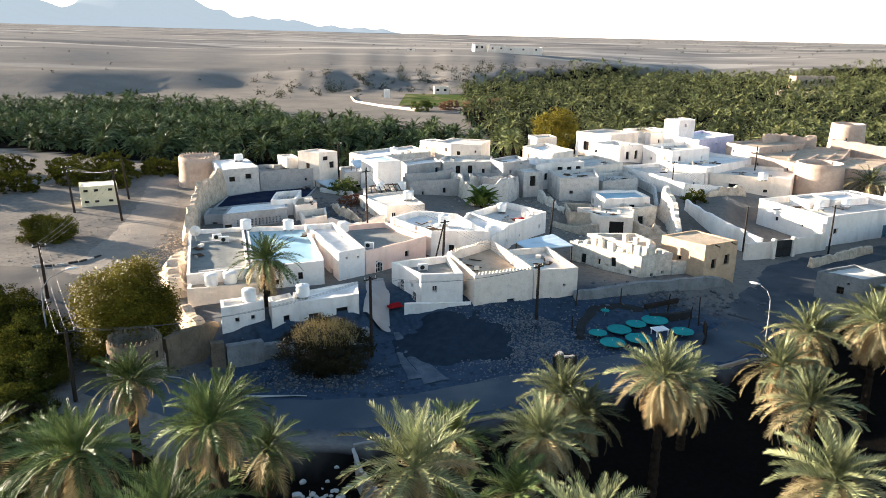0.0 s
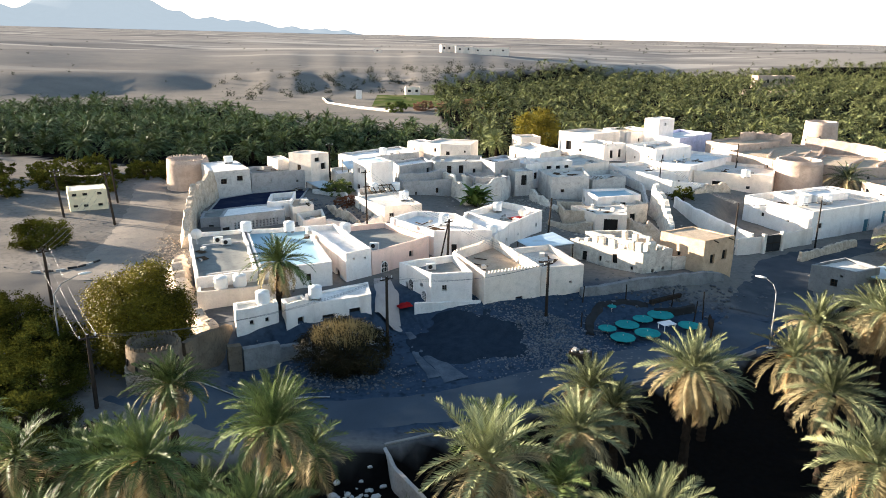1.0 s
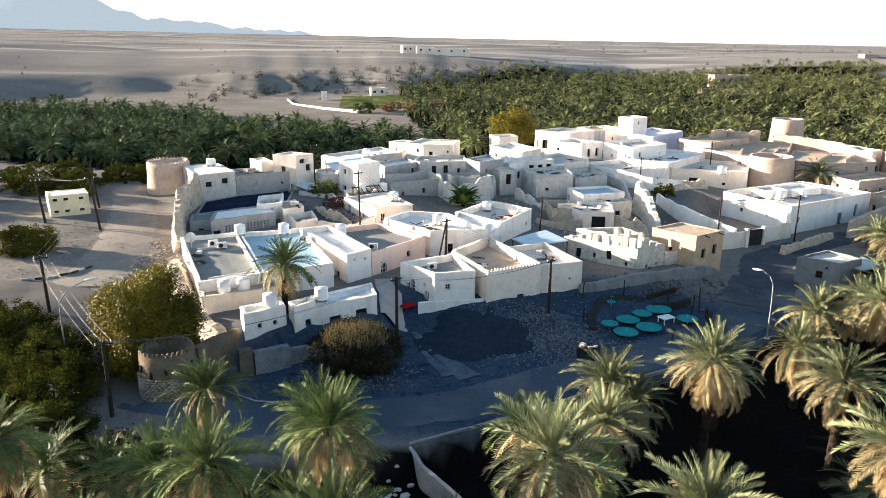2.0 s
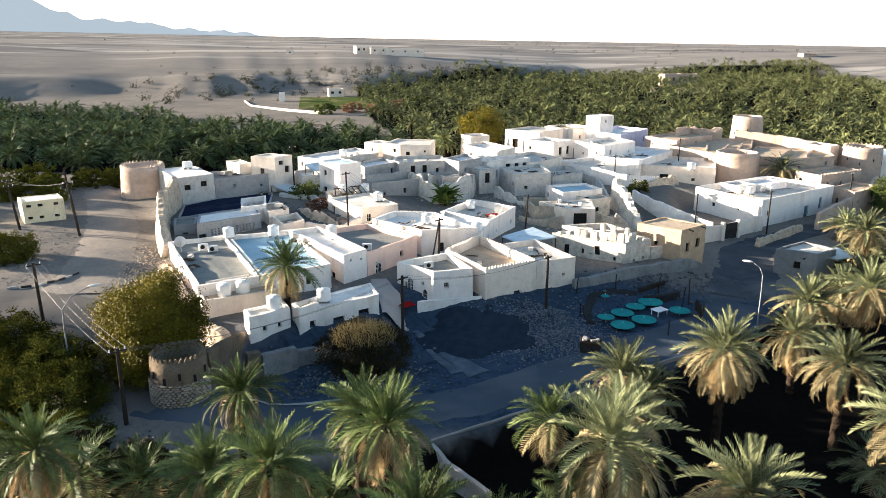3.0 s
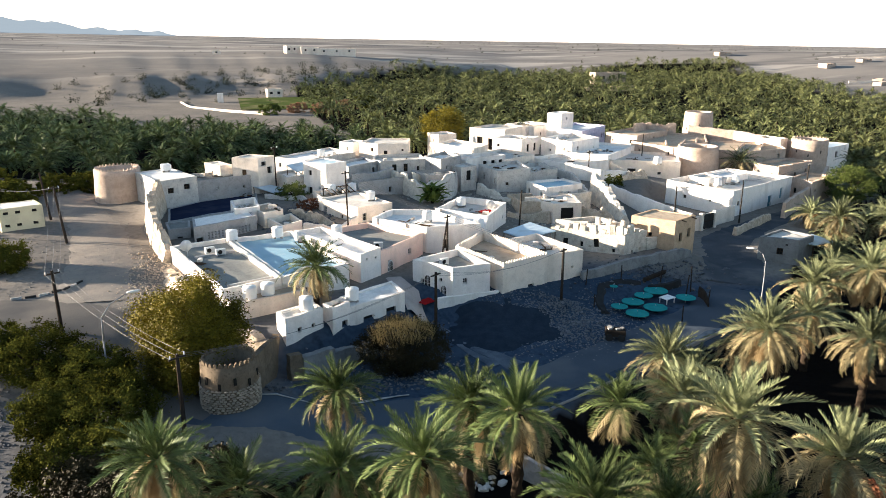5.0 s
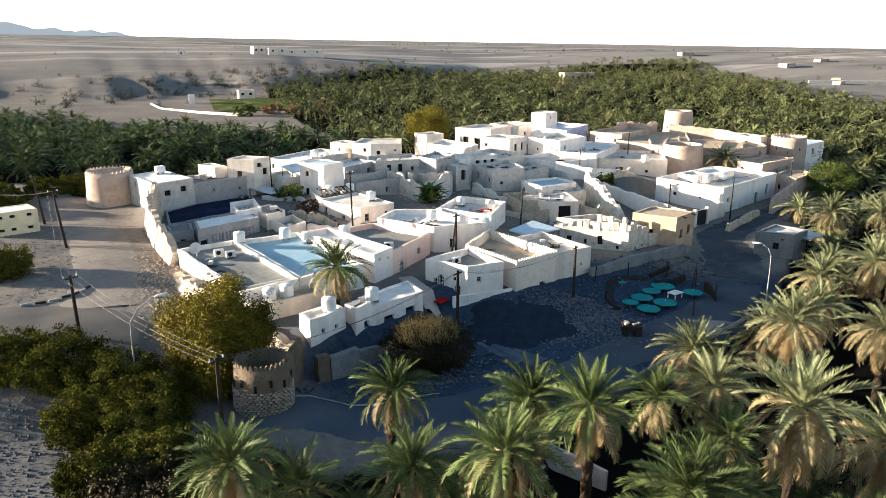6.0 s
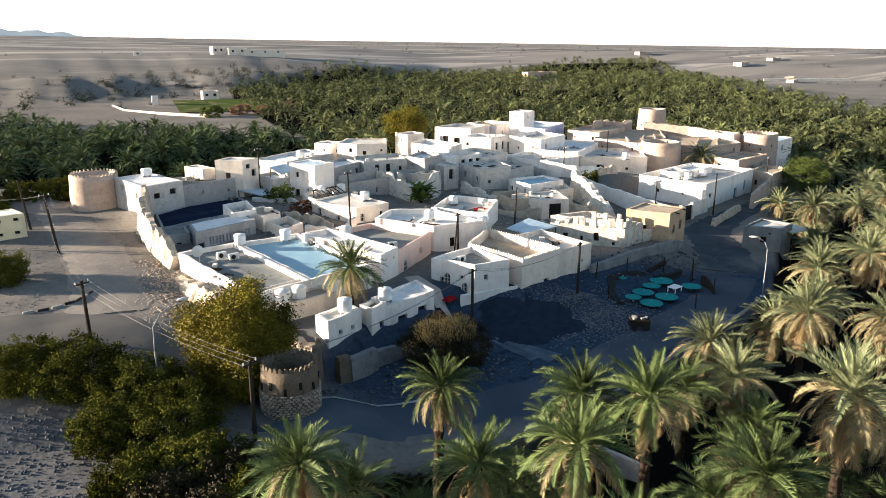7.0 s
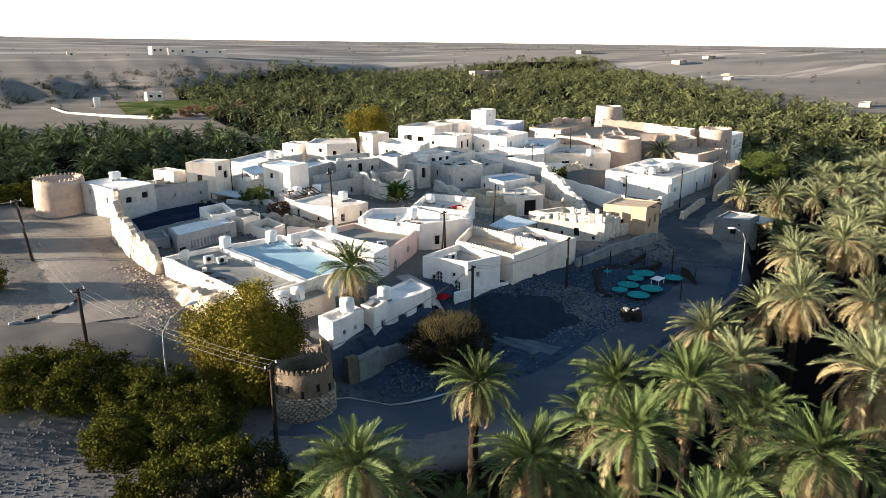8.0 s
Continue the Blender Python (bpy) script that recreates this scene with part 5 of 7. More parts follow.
strip("road_line", "faded white edge line of the road", [(-19.5, 43.0), (-14, 42.0), (-8.4, 41.9)], [0.14, 0.14, 0.14], WHITEPAINT, lift=0.10, category="road marking")
# pale washed mud with the blue of the shade mixed in
WASHED = surface("shade_tinted_washed_mud", (0.13, 0.15, 0.175), (0.06, 0.078, 0.10), scale=1.2, bump=0.3)
strip("mud_streak", "second dried run of pale mud beside the first", [(-3.0, 51.0), (-2.9, 48.6), (-2.2, 46.4), (-1.6, 44.6)], [0.3, 0.5, 0.7, 1.0], WASHED, lift=0.05, category="mud")
strip("mud_streak", "dried pale run of washed-out mud down the slope", [(-3.4, 52.6), (-2.4, 49.5), (-1.2, 46.5), (-0.2, 44.2)], [0.5, 0.8, 1.2, 1.8], WASHED, lift=0.05, category="mud")


def kerb_run(pts, group):
    """Kerbstones painted black and white by turns, each a thing of its own."""
    total = 0.0
    for (x0, y0), (x1, y1) in zip(pts, pts[1:]):
        L = math.hypot(x1 - x0, y1 - y0)
        k = max(1, round(L / 0.8))
        ang = math.degrees(math.atan2(y1 - y0, x1 - x0))
        for i in range(k):
            x, y = x0 + (x1 - x0) * (i + 0.5) / k, y0 + (y1 - y0) * (i + 0.5) / k
            black = (round(total / 0.8) + i) % 2
            ob = link("kerbstone", box(bmesh.new(), (0, 0, -0.1), (0.74, 0.16, 0.24), ang, 0.02), BLACKPAINT if black else WHITEPAINT)
            ob.location = (x, y, ground_z(x, y) + 0.02)
            tagged(ob, "black painted concrete kerbstone" if black else "white painted concrete kerbstone", "kerb", group)
        total += L


kerb_run([(-34.6, 59.0), (-32.8, 59.6), (-31.2, 60.4), (-30.2, 62.4)], "striped kerb beside the dirt track")


def garden_wall():
    """The low pale coping along the road above the gardens."""
    pts = [(-4.8, 36.2), (-1.3, 37.5), (3.9, 39.7), (11.2, 43.0), (15.2, 44.6), (19, 46.3), (21.8, 47.8)]
    ruin_wall("low pale concrete edging wall along the road above the palm gardens", pts, -2.2, [0.1, 0.12, 0.15, 0.18, 0.2, 0.25, 0.25], CONCRETE, th=0.15, rag=0.03, seed=31, name="edging_wall", step=0.8)


garden_wall()
ruin_wall("grey concrete block wall of a garden plot", [(-4.8, 36.0), (-4.2, 34.2), (-2.5, 31.6)], -2.4, [0.0, -0.2, -0.5], CEMENT, th=0.22, rag=0.05, seed=33, name="garden_wall")


# ---- palms ----
def frond_geometry(L, bend, pairs, leaf, lift=0.5, width=0.055, jitter=0.2, rng=random, n=9, plain=False):
    """A feather leaf along +x, arching down by bend degrees: points and faces."""
    V, F = [], []
    spine = [Vector((0, 0, 0))]
    for i in range(n):
        a = -radians(bend) * ((i + 0.5) / n) ** 1.3
        spine.append(spine[-1] + Vector((math.cos(a), 0, math.sin(a))) * (L / n))

    def along(t):
        t = min(0.9999, max(0.0, t)) * n
        i = int(t)
        return spine[i].lerp(spine[i + 1], t - i), (spine[i + 1] - spine[i]).normalized()
    for i, p in enumerate(spine):
        w = 0.045 * (1 - i / n) + 0.008
        V += [(p.x, -w, p.z), (p.x, w, p.z)]
        if i:
            b = len(V) - 4
            F.append((b, b + 1, b + 3, b + 2))
    for i in range(pairs):
        t = 0.14 + 0.86 * (i + 0.5) / pairs
        p, d = along(t)
        up = Vector((-d.z, 0, d.x))
        ln = leaf * (0.35 + 0.65 * math.sin(math.pi * min(1, 0.15 + t * 0.85)) ** 0.7) * (1 + rng.uniform(-jitter, jitter))
        for s in (-1, 1):
            fw = 0.55 + 0.5 * t + rng.uniform(-0.15, 0.15)
            q = (d * fw + Vector((0, s, 0)) * (1.0 - 0.45 * t) + up * (lift * rng.uniform(0.3, 1.1))).normalized()
            tip = p + q * ln + Vector((0, 0, -0.08 * ln))
            mid = p + q * ln * 0.45
            e = d * (width * 0.5)
            b = len(V)
            if plain:
                V += [tuple(p - e), tuple(tip), tuple(p + e)]
                F.append((b, b + 1, b + 2))
                continue
            V += [tuple(p - e * 0.6), tuple(mid - e), tuple(tip), tuple(mid + e), tuple(p + e * 0.6)]
            F.append((b, b + 1, b + 3, b + 4))
            F.append((b + 1, b + 2, b + 3))
    return V, F


def mesh_of(name, V, F, mat):
    me = bpy.data.meshes.new(name)
    me.from_pydata(V, [], F)
    me.materials.append(mat)
    return me


rng = random.Random(5)
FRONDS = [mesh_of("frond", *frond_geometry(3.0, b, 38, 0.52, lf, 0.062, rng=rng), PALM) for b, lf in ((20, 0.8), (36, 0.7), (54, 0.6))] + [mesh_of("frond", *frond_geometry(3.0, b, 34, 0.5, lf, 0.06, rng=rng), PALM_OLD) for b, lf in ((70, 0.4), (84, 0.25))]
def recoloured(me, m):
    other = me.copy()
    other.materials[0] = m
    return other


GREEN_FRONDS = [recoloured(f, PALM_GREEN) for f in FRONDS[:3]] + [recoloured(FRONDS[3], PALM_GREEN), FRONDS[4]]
DEAD = [mesh_of("dead_frond", *frond_geometry(2.7, b, 26, 0.5, 0.0, 0.05, 0.35, rng=rng), PALM_DRY) for b in (40, 60)]


def trunk_mesh():
    bm = bmesh.new()
    seg, rows = 10, 26
    rings = []
    for r in range(rows + 1):
        z = r / rows
        w = (0.27 - 0.08 * z) * (1.12 if r % 2 else 0.92)
        if r > rows - 4:
            w *= 1.25
        rings.append([bm.verts.new(((w + 0.02 * math.sin(i * 5.1 + r * 2.3)) * math.cos(2 * math.pi * (i + 0.5 * (r % 2)) / seg), (w + 0.02 * math.sin(i * 3.1 + r * 1.3)) * math.sin(2 * math.pi * (i + 0.5 * (r % 2)) / seg), z)) for i in range(seg)])
    for a, b in zip(rings, rings[1:]):
        for i in range(seg):
            bm.faces.new((a[i - 1], a[i], b[i], b[i - 1]))
    me = bpy.data.meshes.new("trunk")
    bm.to_mesh(me)
    bm.free()
    me.materials.append(BARK)
    return me


TRUNK = trunk_mesh()


def palm(x, y, zc, size=1.0, live=66, dead=10, label="date palm with arching grey-green fronds", group="date palms in the gardens", seed=0):
    r = random.Random(seed + int(x * 31 + y * 17))
    g = ground_z(x, y)
    h = max(1.0, zc - g)
    ob = thing("palm_tree", label, "palm tree", group)
    ob.location = (x, y, g - 0.1)
    lean = Vector((r.uniform(-0.3, 0.3), r.uniform(-0.3, 0.3), 0))
    t = new("trunk", TRUNK)
    t.parent = ob
    t.matrix_local = Matrix(((1, 0, lean.x, 0), (0, 1, lean.y, 0), (0, 0, h, 0), (0, 0, 0, 1)))
    top = Vector((lean.x, lean.y, h))

    def leaf(name, me, az, el, sc, roll):
        f = new(name, me)
        f.parent = ob
        rot = Matrix.Rotation(az, 4, "Z") @ Matrix.Rotation(-el, 4, "Y") @ Matrix.Rotation(roll, 4, "X")
        f.matrix_local = Matrix.Translation(top + Vector((math.cos(az), math.sin(az), 0)) * 0.14 * math.cos(el)) @ rot @ Matrix.Scale(sc, 4)
    for i in range(live):
        k = (i + 0.5) / live
        el = radians(84 - 118 * k ** 0.9 + r.uniform(-9, 9))
        leaf("frond", (GREEN_FRONDS if x < -3 else FRONDS)[min(4, int(k * 4.4 + r.uniform(0, 0.8)))], i * 2.39996 + r.uniform(-0.25, 0.25), el, (0.76 if x < -3 else 0.92) * size * (0.74 + 0.3 * min(1, k * 2)) * r.uniform(0.85, 1.12), r.uniform(-0.5, 0.5))
    for i in range(dead):
        leaf("dead_frond", DEAD[i % 2], r.uniform(0, 6.283), radians(r.uniform(-92, -46)), size * r.uniform(0.62, 1.0 if x < -3 else 1.25), r.uniform(-0.5, 0.5))
    if r.random() < 0.6:
        bm = bmesh.new()
        for i in range(14):
            a = r.uniform(0, 6.283)
            e = top + Vector((math.cos(a) * 0.75, math.sin(a) * 0.75, -0.25 + r.uniform(-0.3, 0.25)))
            rod(bm, top + Vector((0, 0, -0.1)), e, 0.03, 0.012, 5)
        tagged(part("fruit_stalk", bm, STALK, ob), "bare orange fruit stalk", kind="stuff")
    return ob


NEAR = [(-14.5, 31.0, 6.7, 0.86), (-8.4, 24.0, 8.3, 0.95), (-1.1, 21.3, 8.3, 0.98), (5.3, 33.4, 2.6, 0.98), (11.4, 34.2, 5.5, 0.98), (21.0, 41.0, 2.9, 0.98),
        (31.6, 50.3, 2.1, 0.98), (27.2, 42.4, 5.4, 0.98), (15.5, 25.3, 5.3, 0.98), (-15.2, 25.6, 6.2, 0.95), (-21.6, 27.3, 6.8, 0.95), (-9.3, 27.4, 7.0, 0.95),
        (-8.2, 18.3, 8.1, 0.95), (-12.4, 22.3, 8.0, 0.95), (48.4, 71.2, 1.9, 0.95), (7.0, 37.2, 3.0, 0.95), (14.4, 38.9, 2.5, 0.98), (23.9, 43.8, 4.0, 0.98),
        (42.4, 60.9, 4.2, 0.98), (-13.3, 18.6, 7.0, 0.95), (19.0, 34.0, 4.0, 0.98), (36.0, 47.0, 4.6, 0.98), (33.5, 38.0, 5.0, 0.98)]
for i, (x, y, z, s) in enumerate(NEAR):
    palm(x, y, z, s, dead=46 if i in (2, 3, 4, 6, 7, 8, 10, 17) else 20, seed=i)
palm(5.2, 22.4, 5.0, 1.0, dead=40, seed=51)
palm(8.1, 35.9, 2.4, 0.8, dead=14, seed=52)
palm(-12.95, 51.5, 6.2, 1.16, live=66, dead=14, label="date palm in a house courtyard with a shaggy dry skirt", group="", seed=99)
palm(56.3, 94.6, 4.3, 1.15, live=44, dead=26, label="date palm beside the fort with a tan dry skirt", group="", seed=98)
# ---- the wide groves ----
def crown_arrays(fronds, pairs, seed, L=3.0, width=0.0, hi=78, lo=-30, plain=False, leaf=0.62):
    rr = random.Random(seed)
    V, F = [], []
    for i in range(fronds):
        k = (i + 0.5) / fronds
        el = radians(hi - (hi - lo) * k ** 0.9 + rr.uniform(-10, 10))
        v, f = frond_geometry(L * (0.75 + 0.3 * min(1, 2 * k)) * rr.uniform(0.85, 1.1), (46 if plain else 30) + 50 * k, pairs, leaf, 0.5, width or 0.2, 0.25, rng=rr, n=4 if plain else 7, plain=plain)
        m = Matrix.Rotation(i * 2.39996 + rr.uniform(-0.3, 0.3), 4, "Z") @ Matrix.Rotation(-el, 4, "Y") @ Matrix.Rotation(rr.uniform(-0.5, 0.5), 4, "X")
        b = len(V)
        V += [tuple(m @ Vector(p)) for p in v]
        F += [tuple(b + q for q in face) for face in f]
    return V, F


def small_palm(x, y, zc, k, rr, label="young date palm in the shaded garden", group="palms filling the gardens"):
    g = ground_z(x, y)
    h = max(0.8, zc - g)
    ob = thing("palm_tree", label, "palm tree", group)
    ob.location = (x, y, g - 0.1)
    t = new("trunk", TRUNK)
    t.parent, t.scale = ob, (1, 1, h)
    c = new("crown", (FULL_GREEN if x < 6 else FULL)[k % 4])
    c.parent, c.location, c.rotation_euler, c.scale = ob, (0, 0, h), (rr.uniform(-0.1, 0.1), rr.uniform(-0.1, 0.1), rr.uniform(0, 6.28)), [rr.uniform(0.68, 0.86) if x < 24 else rr.uniform(0.92, 1.12)] * 3
    c = new("dead_leaf_skirt", SKIRT[k % 2])
    c.parent, c.location, c.rotation_euler = ob, (0, 0, h), (0, 0, rr.uniform(0, 6.28))


FULL = [mesh_of("crown", *crown_arrays(32, 20, s, 3.0, 0.08, 80, -8), PALM) for s in (31, 32, 33, 34)]
FULL_GREEN = [recoloured(f, PALM_GREEN) for f in FULL]
SKIRT = [mesh_of("dead_leaf_skirt", *crown_arrays(14, 16, s, 2.5, 0.065, -12, -70), PALM_OLD) for s in (41, 42)]
r = random.Random(11)
placed = [(x, y) for x, y, _, _ in NEAR]
tries = 0
while len(placed) < 108 and tries < 12000:
    tries += 1
    x, y = r.uniform(-24, 100), r.uniform(13, 92)
    e = edge_y(x)
    if y > e - (5.6 if 2 < x < 32 else 3.6) or y < e - 46 or (x < -18 and y > 29) or (-7 < x < 1.5 and y > 26) or (x < -3 and y < 14):
        continue
    if min(math.hypot(x - a, y - b) for a, b in placed) < 3.9 or (x < 27 and y < 46 and r.random() > (0.5 if x < 2 else 0.14)):
        continue
    placed.append((x, y))
    small_palm(x, y, ground_z(x, y) + (r.uniform(1.2, 2.4) if x < 27 else r.uniform(2.2, 5.6)), len(placed), r)


low_spots = [(x, y) for x, y, _, _ in NEAR]
tries = 0
while len(low_spots) < len(NEAR) + 40 and tries < 4000:
    tries += 1
    x, y = r.uniform(-23, 4), r.uniform(13.5, 33)
    if y > edge_y(x) - 4.5 or (-7.5 < x < 0.5 and y > 25) or min(math.hypot(x - a, y - b) for a, b in low_spots) < 2.5:
        continue
    low_spots.append((x, y))
    small_palm(x, y, ground_z(x, y) + r.uniform(2.4, 5.0) - 0.06 * max(0.0, 24 - y), len(low_spots), r, "young dark green date palm crowded under taller ones", "young palms under the tall ones")


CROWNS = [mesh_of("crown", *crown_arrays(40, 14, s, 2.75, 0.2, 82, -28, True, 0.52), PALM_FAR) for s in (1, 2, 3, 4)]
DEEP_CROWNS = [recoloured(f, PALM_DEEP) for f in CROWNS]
LOW = [crown_arrays(28, 9, s, 2.8, 0.27, 80, -28, True, 0.52) for s in (11, 12, 13)] + [crown_arrays(18, 6, s, 2.9, 0.42, 76, -26, True, 0.56) for s in (14, 15, 16)]
spots = []
r = random.Random(21)
for poly, (x0, x1, y0, y1) in ((GROVE_LEFT, (-150, 12, 98, 245)), (GROVE_RIGHT, (4, 335, 68, 475))):
    y = y0
    while y < y1:
        gap = 4.9 if poly is GROVE_LEFT else 5.5 if y < 190 else 6.0 if y < 300 else 6.7
        x = x0
        while x < x1:
            px, py = x + r.uniform(-0.42, 0.42) * gap, y + r.uniform(-0.42, 0.42) * gap
            if inside(px, py, poly) and r.random() < 0.95 and math.hypot(px - 20.5, py - 134) > 5:
                spots.append((math.hypot(px + 15, py), px, py))
            x += gap
        y += gap
spots.sort()
for k, (d, x, y) in enumerate(spots[:150]):
    g = ground_z(x, y)
    h = r.uniform(0.7, 2.0) if x < 8 else r.uniform(1.2, 4.2)
    ob = thing("palm_tree", "date palm of the dense grove round the village", "palm tree", "palms of the wide grove")
    ob.location = (x, y, g - 0.1)
    t = new("trunk", TRUNK)
    t.parent = ob
    t.scale = (0.9, 0.9, h)
    c = new("crown", (DEEP_CROWNS if x < 8 else CROWNS)[k % 4])
    c.parent = ob
    c.location, c.rotation_euler, c.scale = (0, 0, h), (r.uniform(-0.1, 0.1), r.uniform(-0.1, 0.1), r.uniform(0, 6.28)), [r.uniform(0.85, 1.15)] * 3
low = [(np.array(v), np.array([f for f in fs if len(f) == 3], dtype=np.int64), np.array([f for f in fs if len(f) == 4], dtype=np.int64)) for v, fs in LOW]
stems = []
for western in (True, False):
    allv, tri, quad, off = [], [], [], 0
    for k, (d, x, y) in enumerate(spots[150:]):
        if (x < 8 and y < 260) != western:
            continue
        v, f3, f4 = low[k % 3 + (3 if d > 185 else 0)]
        a, s = r.uniform(0, 6.28), r.uniform(0.95, 1.25)
        rot = np.array([[math.cos(a), -math.sin(a), 0], [math.sin(a), math.cos(a), 0], [0, 0, 1]]) * s
        g = ground_z(x, y)
        top = g + (r.uniform(0.9, 2.6) if western else r.uniform(1.0, 4.2))
        stems.append((d, x, y, g, top))
        allv.append(v @ rot.T + np.array([x, y, top]))
        tri.append(f3 + off)
        quad.append(f4 + off)
        off += len(v)
    grove = raw("palm_grove", np.concatenate(allv).tolist(), np.concatenate(tri).tolist() + np.concatenate(quad).tolist(), PALM_DEEP if western else PALM_FAR)
    tagged(grove, "dense deep green date palm grove behind the village" if western else "wide olive green date palm grove reaching to the plain", "palm grove", kind="stuff")
tv, tf = [], []
stems.sort()
for d, x, y, g, top in stems[:750]:
    b = len(tv)
    for z, w in ((g - 0.2, 0.28), (top, 0.2)):
        tv += [(x + w * math.cos(q * 1.2566), y + w * math.sin(q * 1.2566), z) for q in range(5)]
    tf += [(b + q, b + (q + 1) % 5, b + 5 + (q + 1) % 5, b + 5 + q) for q in range(5)]
tagged(raw("palm_trunks", tv, tf, BARK), "trunks of the palms farther back in the grove", "palm trunks", kind="stuff")


# ---- broad-leaved trees and shrubs ----
def bush(name, label, category, x, y, z, rx, ry, rz, mat, clumps=150, leaves=26, leaf=0.2, trunk=True, seed=1, base=None, group="", gaps=0.15, lean=(0, 0)):
    """A tree or shrub: stems and limbs, and a crown of many small leaves in uneven clumps."""
    rr = random.Random(seed)
    g = ground_z(x, y) if base is None else base
    ob = thing(name, label, category, group)
    ob.location = (x, y, g)
    V, F = [], []
    tips = []
    for c in range(clumps):
        while True:
            p = Vector((rr.uniform(-1, 1), rr.uniform(-1, 1), rr.uniform(-1, 1)))
            q = p.length
            if q < 1 and (q > 0.5 or rr.random() < 0.25):
                break
        bumpy = 1 + 0.30 * noise.noise(p.normalized() * 1.7 + Vector((seed, 0, 0)))
        if noise.noise(p * 2.6 + Vector((0, seed * 2.0, 0))) < -0.5 + gaps:
            continue
        cp = Vector((p.x * rx * bumpy + lean[0] * p.z, p.y * ry * bumpy + lean[1] * p.z, z - g + p.z * rz * bumpy))
        tips.append(cp)
        cr = rr.uniform(0.35, 0.75) * min(rx, rz) * 0.30
        for k in range(leaves):
            d = Vector((rr.gauss(0, 1), rr.gauss(0, 1), rr.gauss(0, 0.75))) * cr * 0.6
            o = cp + d
            a = Vector((rr.gauss(0, 1), rr.gauss(0, 1), rr.gauss(0, 0.6))).normalized() * leaf * rr.uniform(0.6, 1.3)
            b2 = a.orthogonal().normalized() * leaf * 0.34
            m = len(V)
            V += [tuple(o - a * 0.5 - b2), tuple(o - a * 0.5 + b2), tuple(o + a * 0.7)]
            F.append((m, m + 1, m + 2))
    cr = raw("crown", V, F, mat, ob)
    if trunk:
        bm = bmesh.new()
        fork = Vector((0, 0, max(0.3, (z - g - rz) * 0.8)))
        rod(bm, (0, 0, -0.3), fork, 0.09 * rz, 0.07 * rz, 8)
        part("trunk", bm, BARK, ob)
        for t in tips[:: max(1, len(tips) // 10)]:
            mid = fork.lerp(t, 0.5) + Vector((rr.uniform(-0.2, 0.2), rr.uniform(-0.2, 0.2), 0.2))
            lb = rod(bmesh.new(), fork, mid, 0.05 * rz, 0.03 * rz, 6)
            part("limb", rod(lb, mid, t, 0.03 * rz, 0.01, 5), BARK, ob)
    return ob


bush("tree", "yellow-green thorn tree with a rounded dense crown", "tree", -21.5, 46.2, 3.9, 3.55, 3.3, 3.3, ACACIA, clumps=760, leaves=110, leaf=0.13, seed=3)
dry = bush("shrub", "dense dark thorn shrub topped with dry straw stems", "shrub", -7.8, 46.2, 1.5, 3.1, 2.5, 1.9, STRAW, clumps=400, leaves=70, leaf=0.11, seed=4)
rr = random.Random(44)
V, F = [], []
for i in range(1500):
    a, q = rr.uniform(0, 6.283), 0.72 * rr.random() ** 0.5
    o = Vector((3.0 * q * math.cos(a), 2.4 * q * math.sin(a), 1.9 + 1.3 * (1 - q * q) + rr.uniform(-0.5, 0.1)))
    t = Vector((math.cos(a) * q * 0.5 + rr.gauss(0, 0.25), math.sin(a) * q * 0.5 + rr.gauss(0, 0.25), 1)).normalized() * rr.uniform(0.25, 0.7)
    m = len(V)
    V += [tuple(o + Vector((0.02, 0, 0))), tuple(o - Vector((0.02, 0, 0))), tuple(o + t)]
    F.append((m, m + 1, m + 2))
tagged(raw("straw_top", V, F, STEM, dry), "pale dry straw stems", kind="stuff")
SHRUBS = [(-30.2, 48.0, 2.9, 2.9, 1.9, 5), (-33.4, 49.8, 2.8, 2.2, 1.7, 6), (-27.0, 45.2, 2.4, 2.6, 1.8, 7), (-25.6, 41.4, 2.0, 2.6, 1.9, 8), (-28.6, 42.4, 1.6, 2.2, 1.5, 9), (-24.4, 37.6, 1.2, 2.2, 1.6, 10), (-27.6, 37.6, 1.0, 2.0, 1.4, 12), (-22.6, 34.4, 0.8, 1.8, 1.3, 13)]
for x, y, z, rx, rz, sd in SHRUBS:
    bush("shrub", "dusty green-brown thorn shrub on the stony bank", "shrub", x, y, z, rx, rx * 0.9, rz, SHRUB, clumps=300, leaves=64, leaf=0.125, seed=sd, group="thorn shrubs on the bank")
bush("shrub", "dark rounded thorn shrub on the bare yard", "shrub", -37.3, 67.4, ground_z(-37.3, 67.4) + 0.9, 2.7, 2.3, 1.7, SHRUB, clumps=380, leaves=50, leaf=0.13, seed=14, trunk=False)
for x, y, s, sd in ((-47, 92, 1.6, 15), (-43, 96, 1.5, 16), (-38.5, 99, 1.4, 17), (-52, 88, 1.6, 18), (-58, 97, 1.8, 19), (-35, 101, 1.3, 20), (-46, 101, 1.6, 22), (-64, 90, 1.8, 23), (-41, 90.5, 1.1, 32), (-55, 84, 1.5, 33), (-50, 98, 1.7, 34), (-33.5, 97.5, 1.1, 35), (-69, 97, 1.9, 36)):
    bush("shrub", "grey-green scrub bush at the edge of the grove", "shrub", x, y, ground_z(x, y) + s * 0.55, s * 1.9, s * 1.5, s, SHRUB, clumps=150, leaves=50, leaf=0.2, seed=sd, group="scrub by the grove")
bush("tree", "bright green spreading tree beside the fort wall", "tree", 64.2, 81.5, 2.6, 3.6, 3.4, 2.6, GREENTREE, clumps=300, leaves=36, leaf=0.22, seed=24)
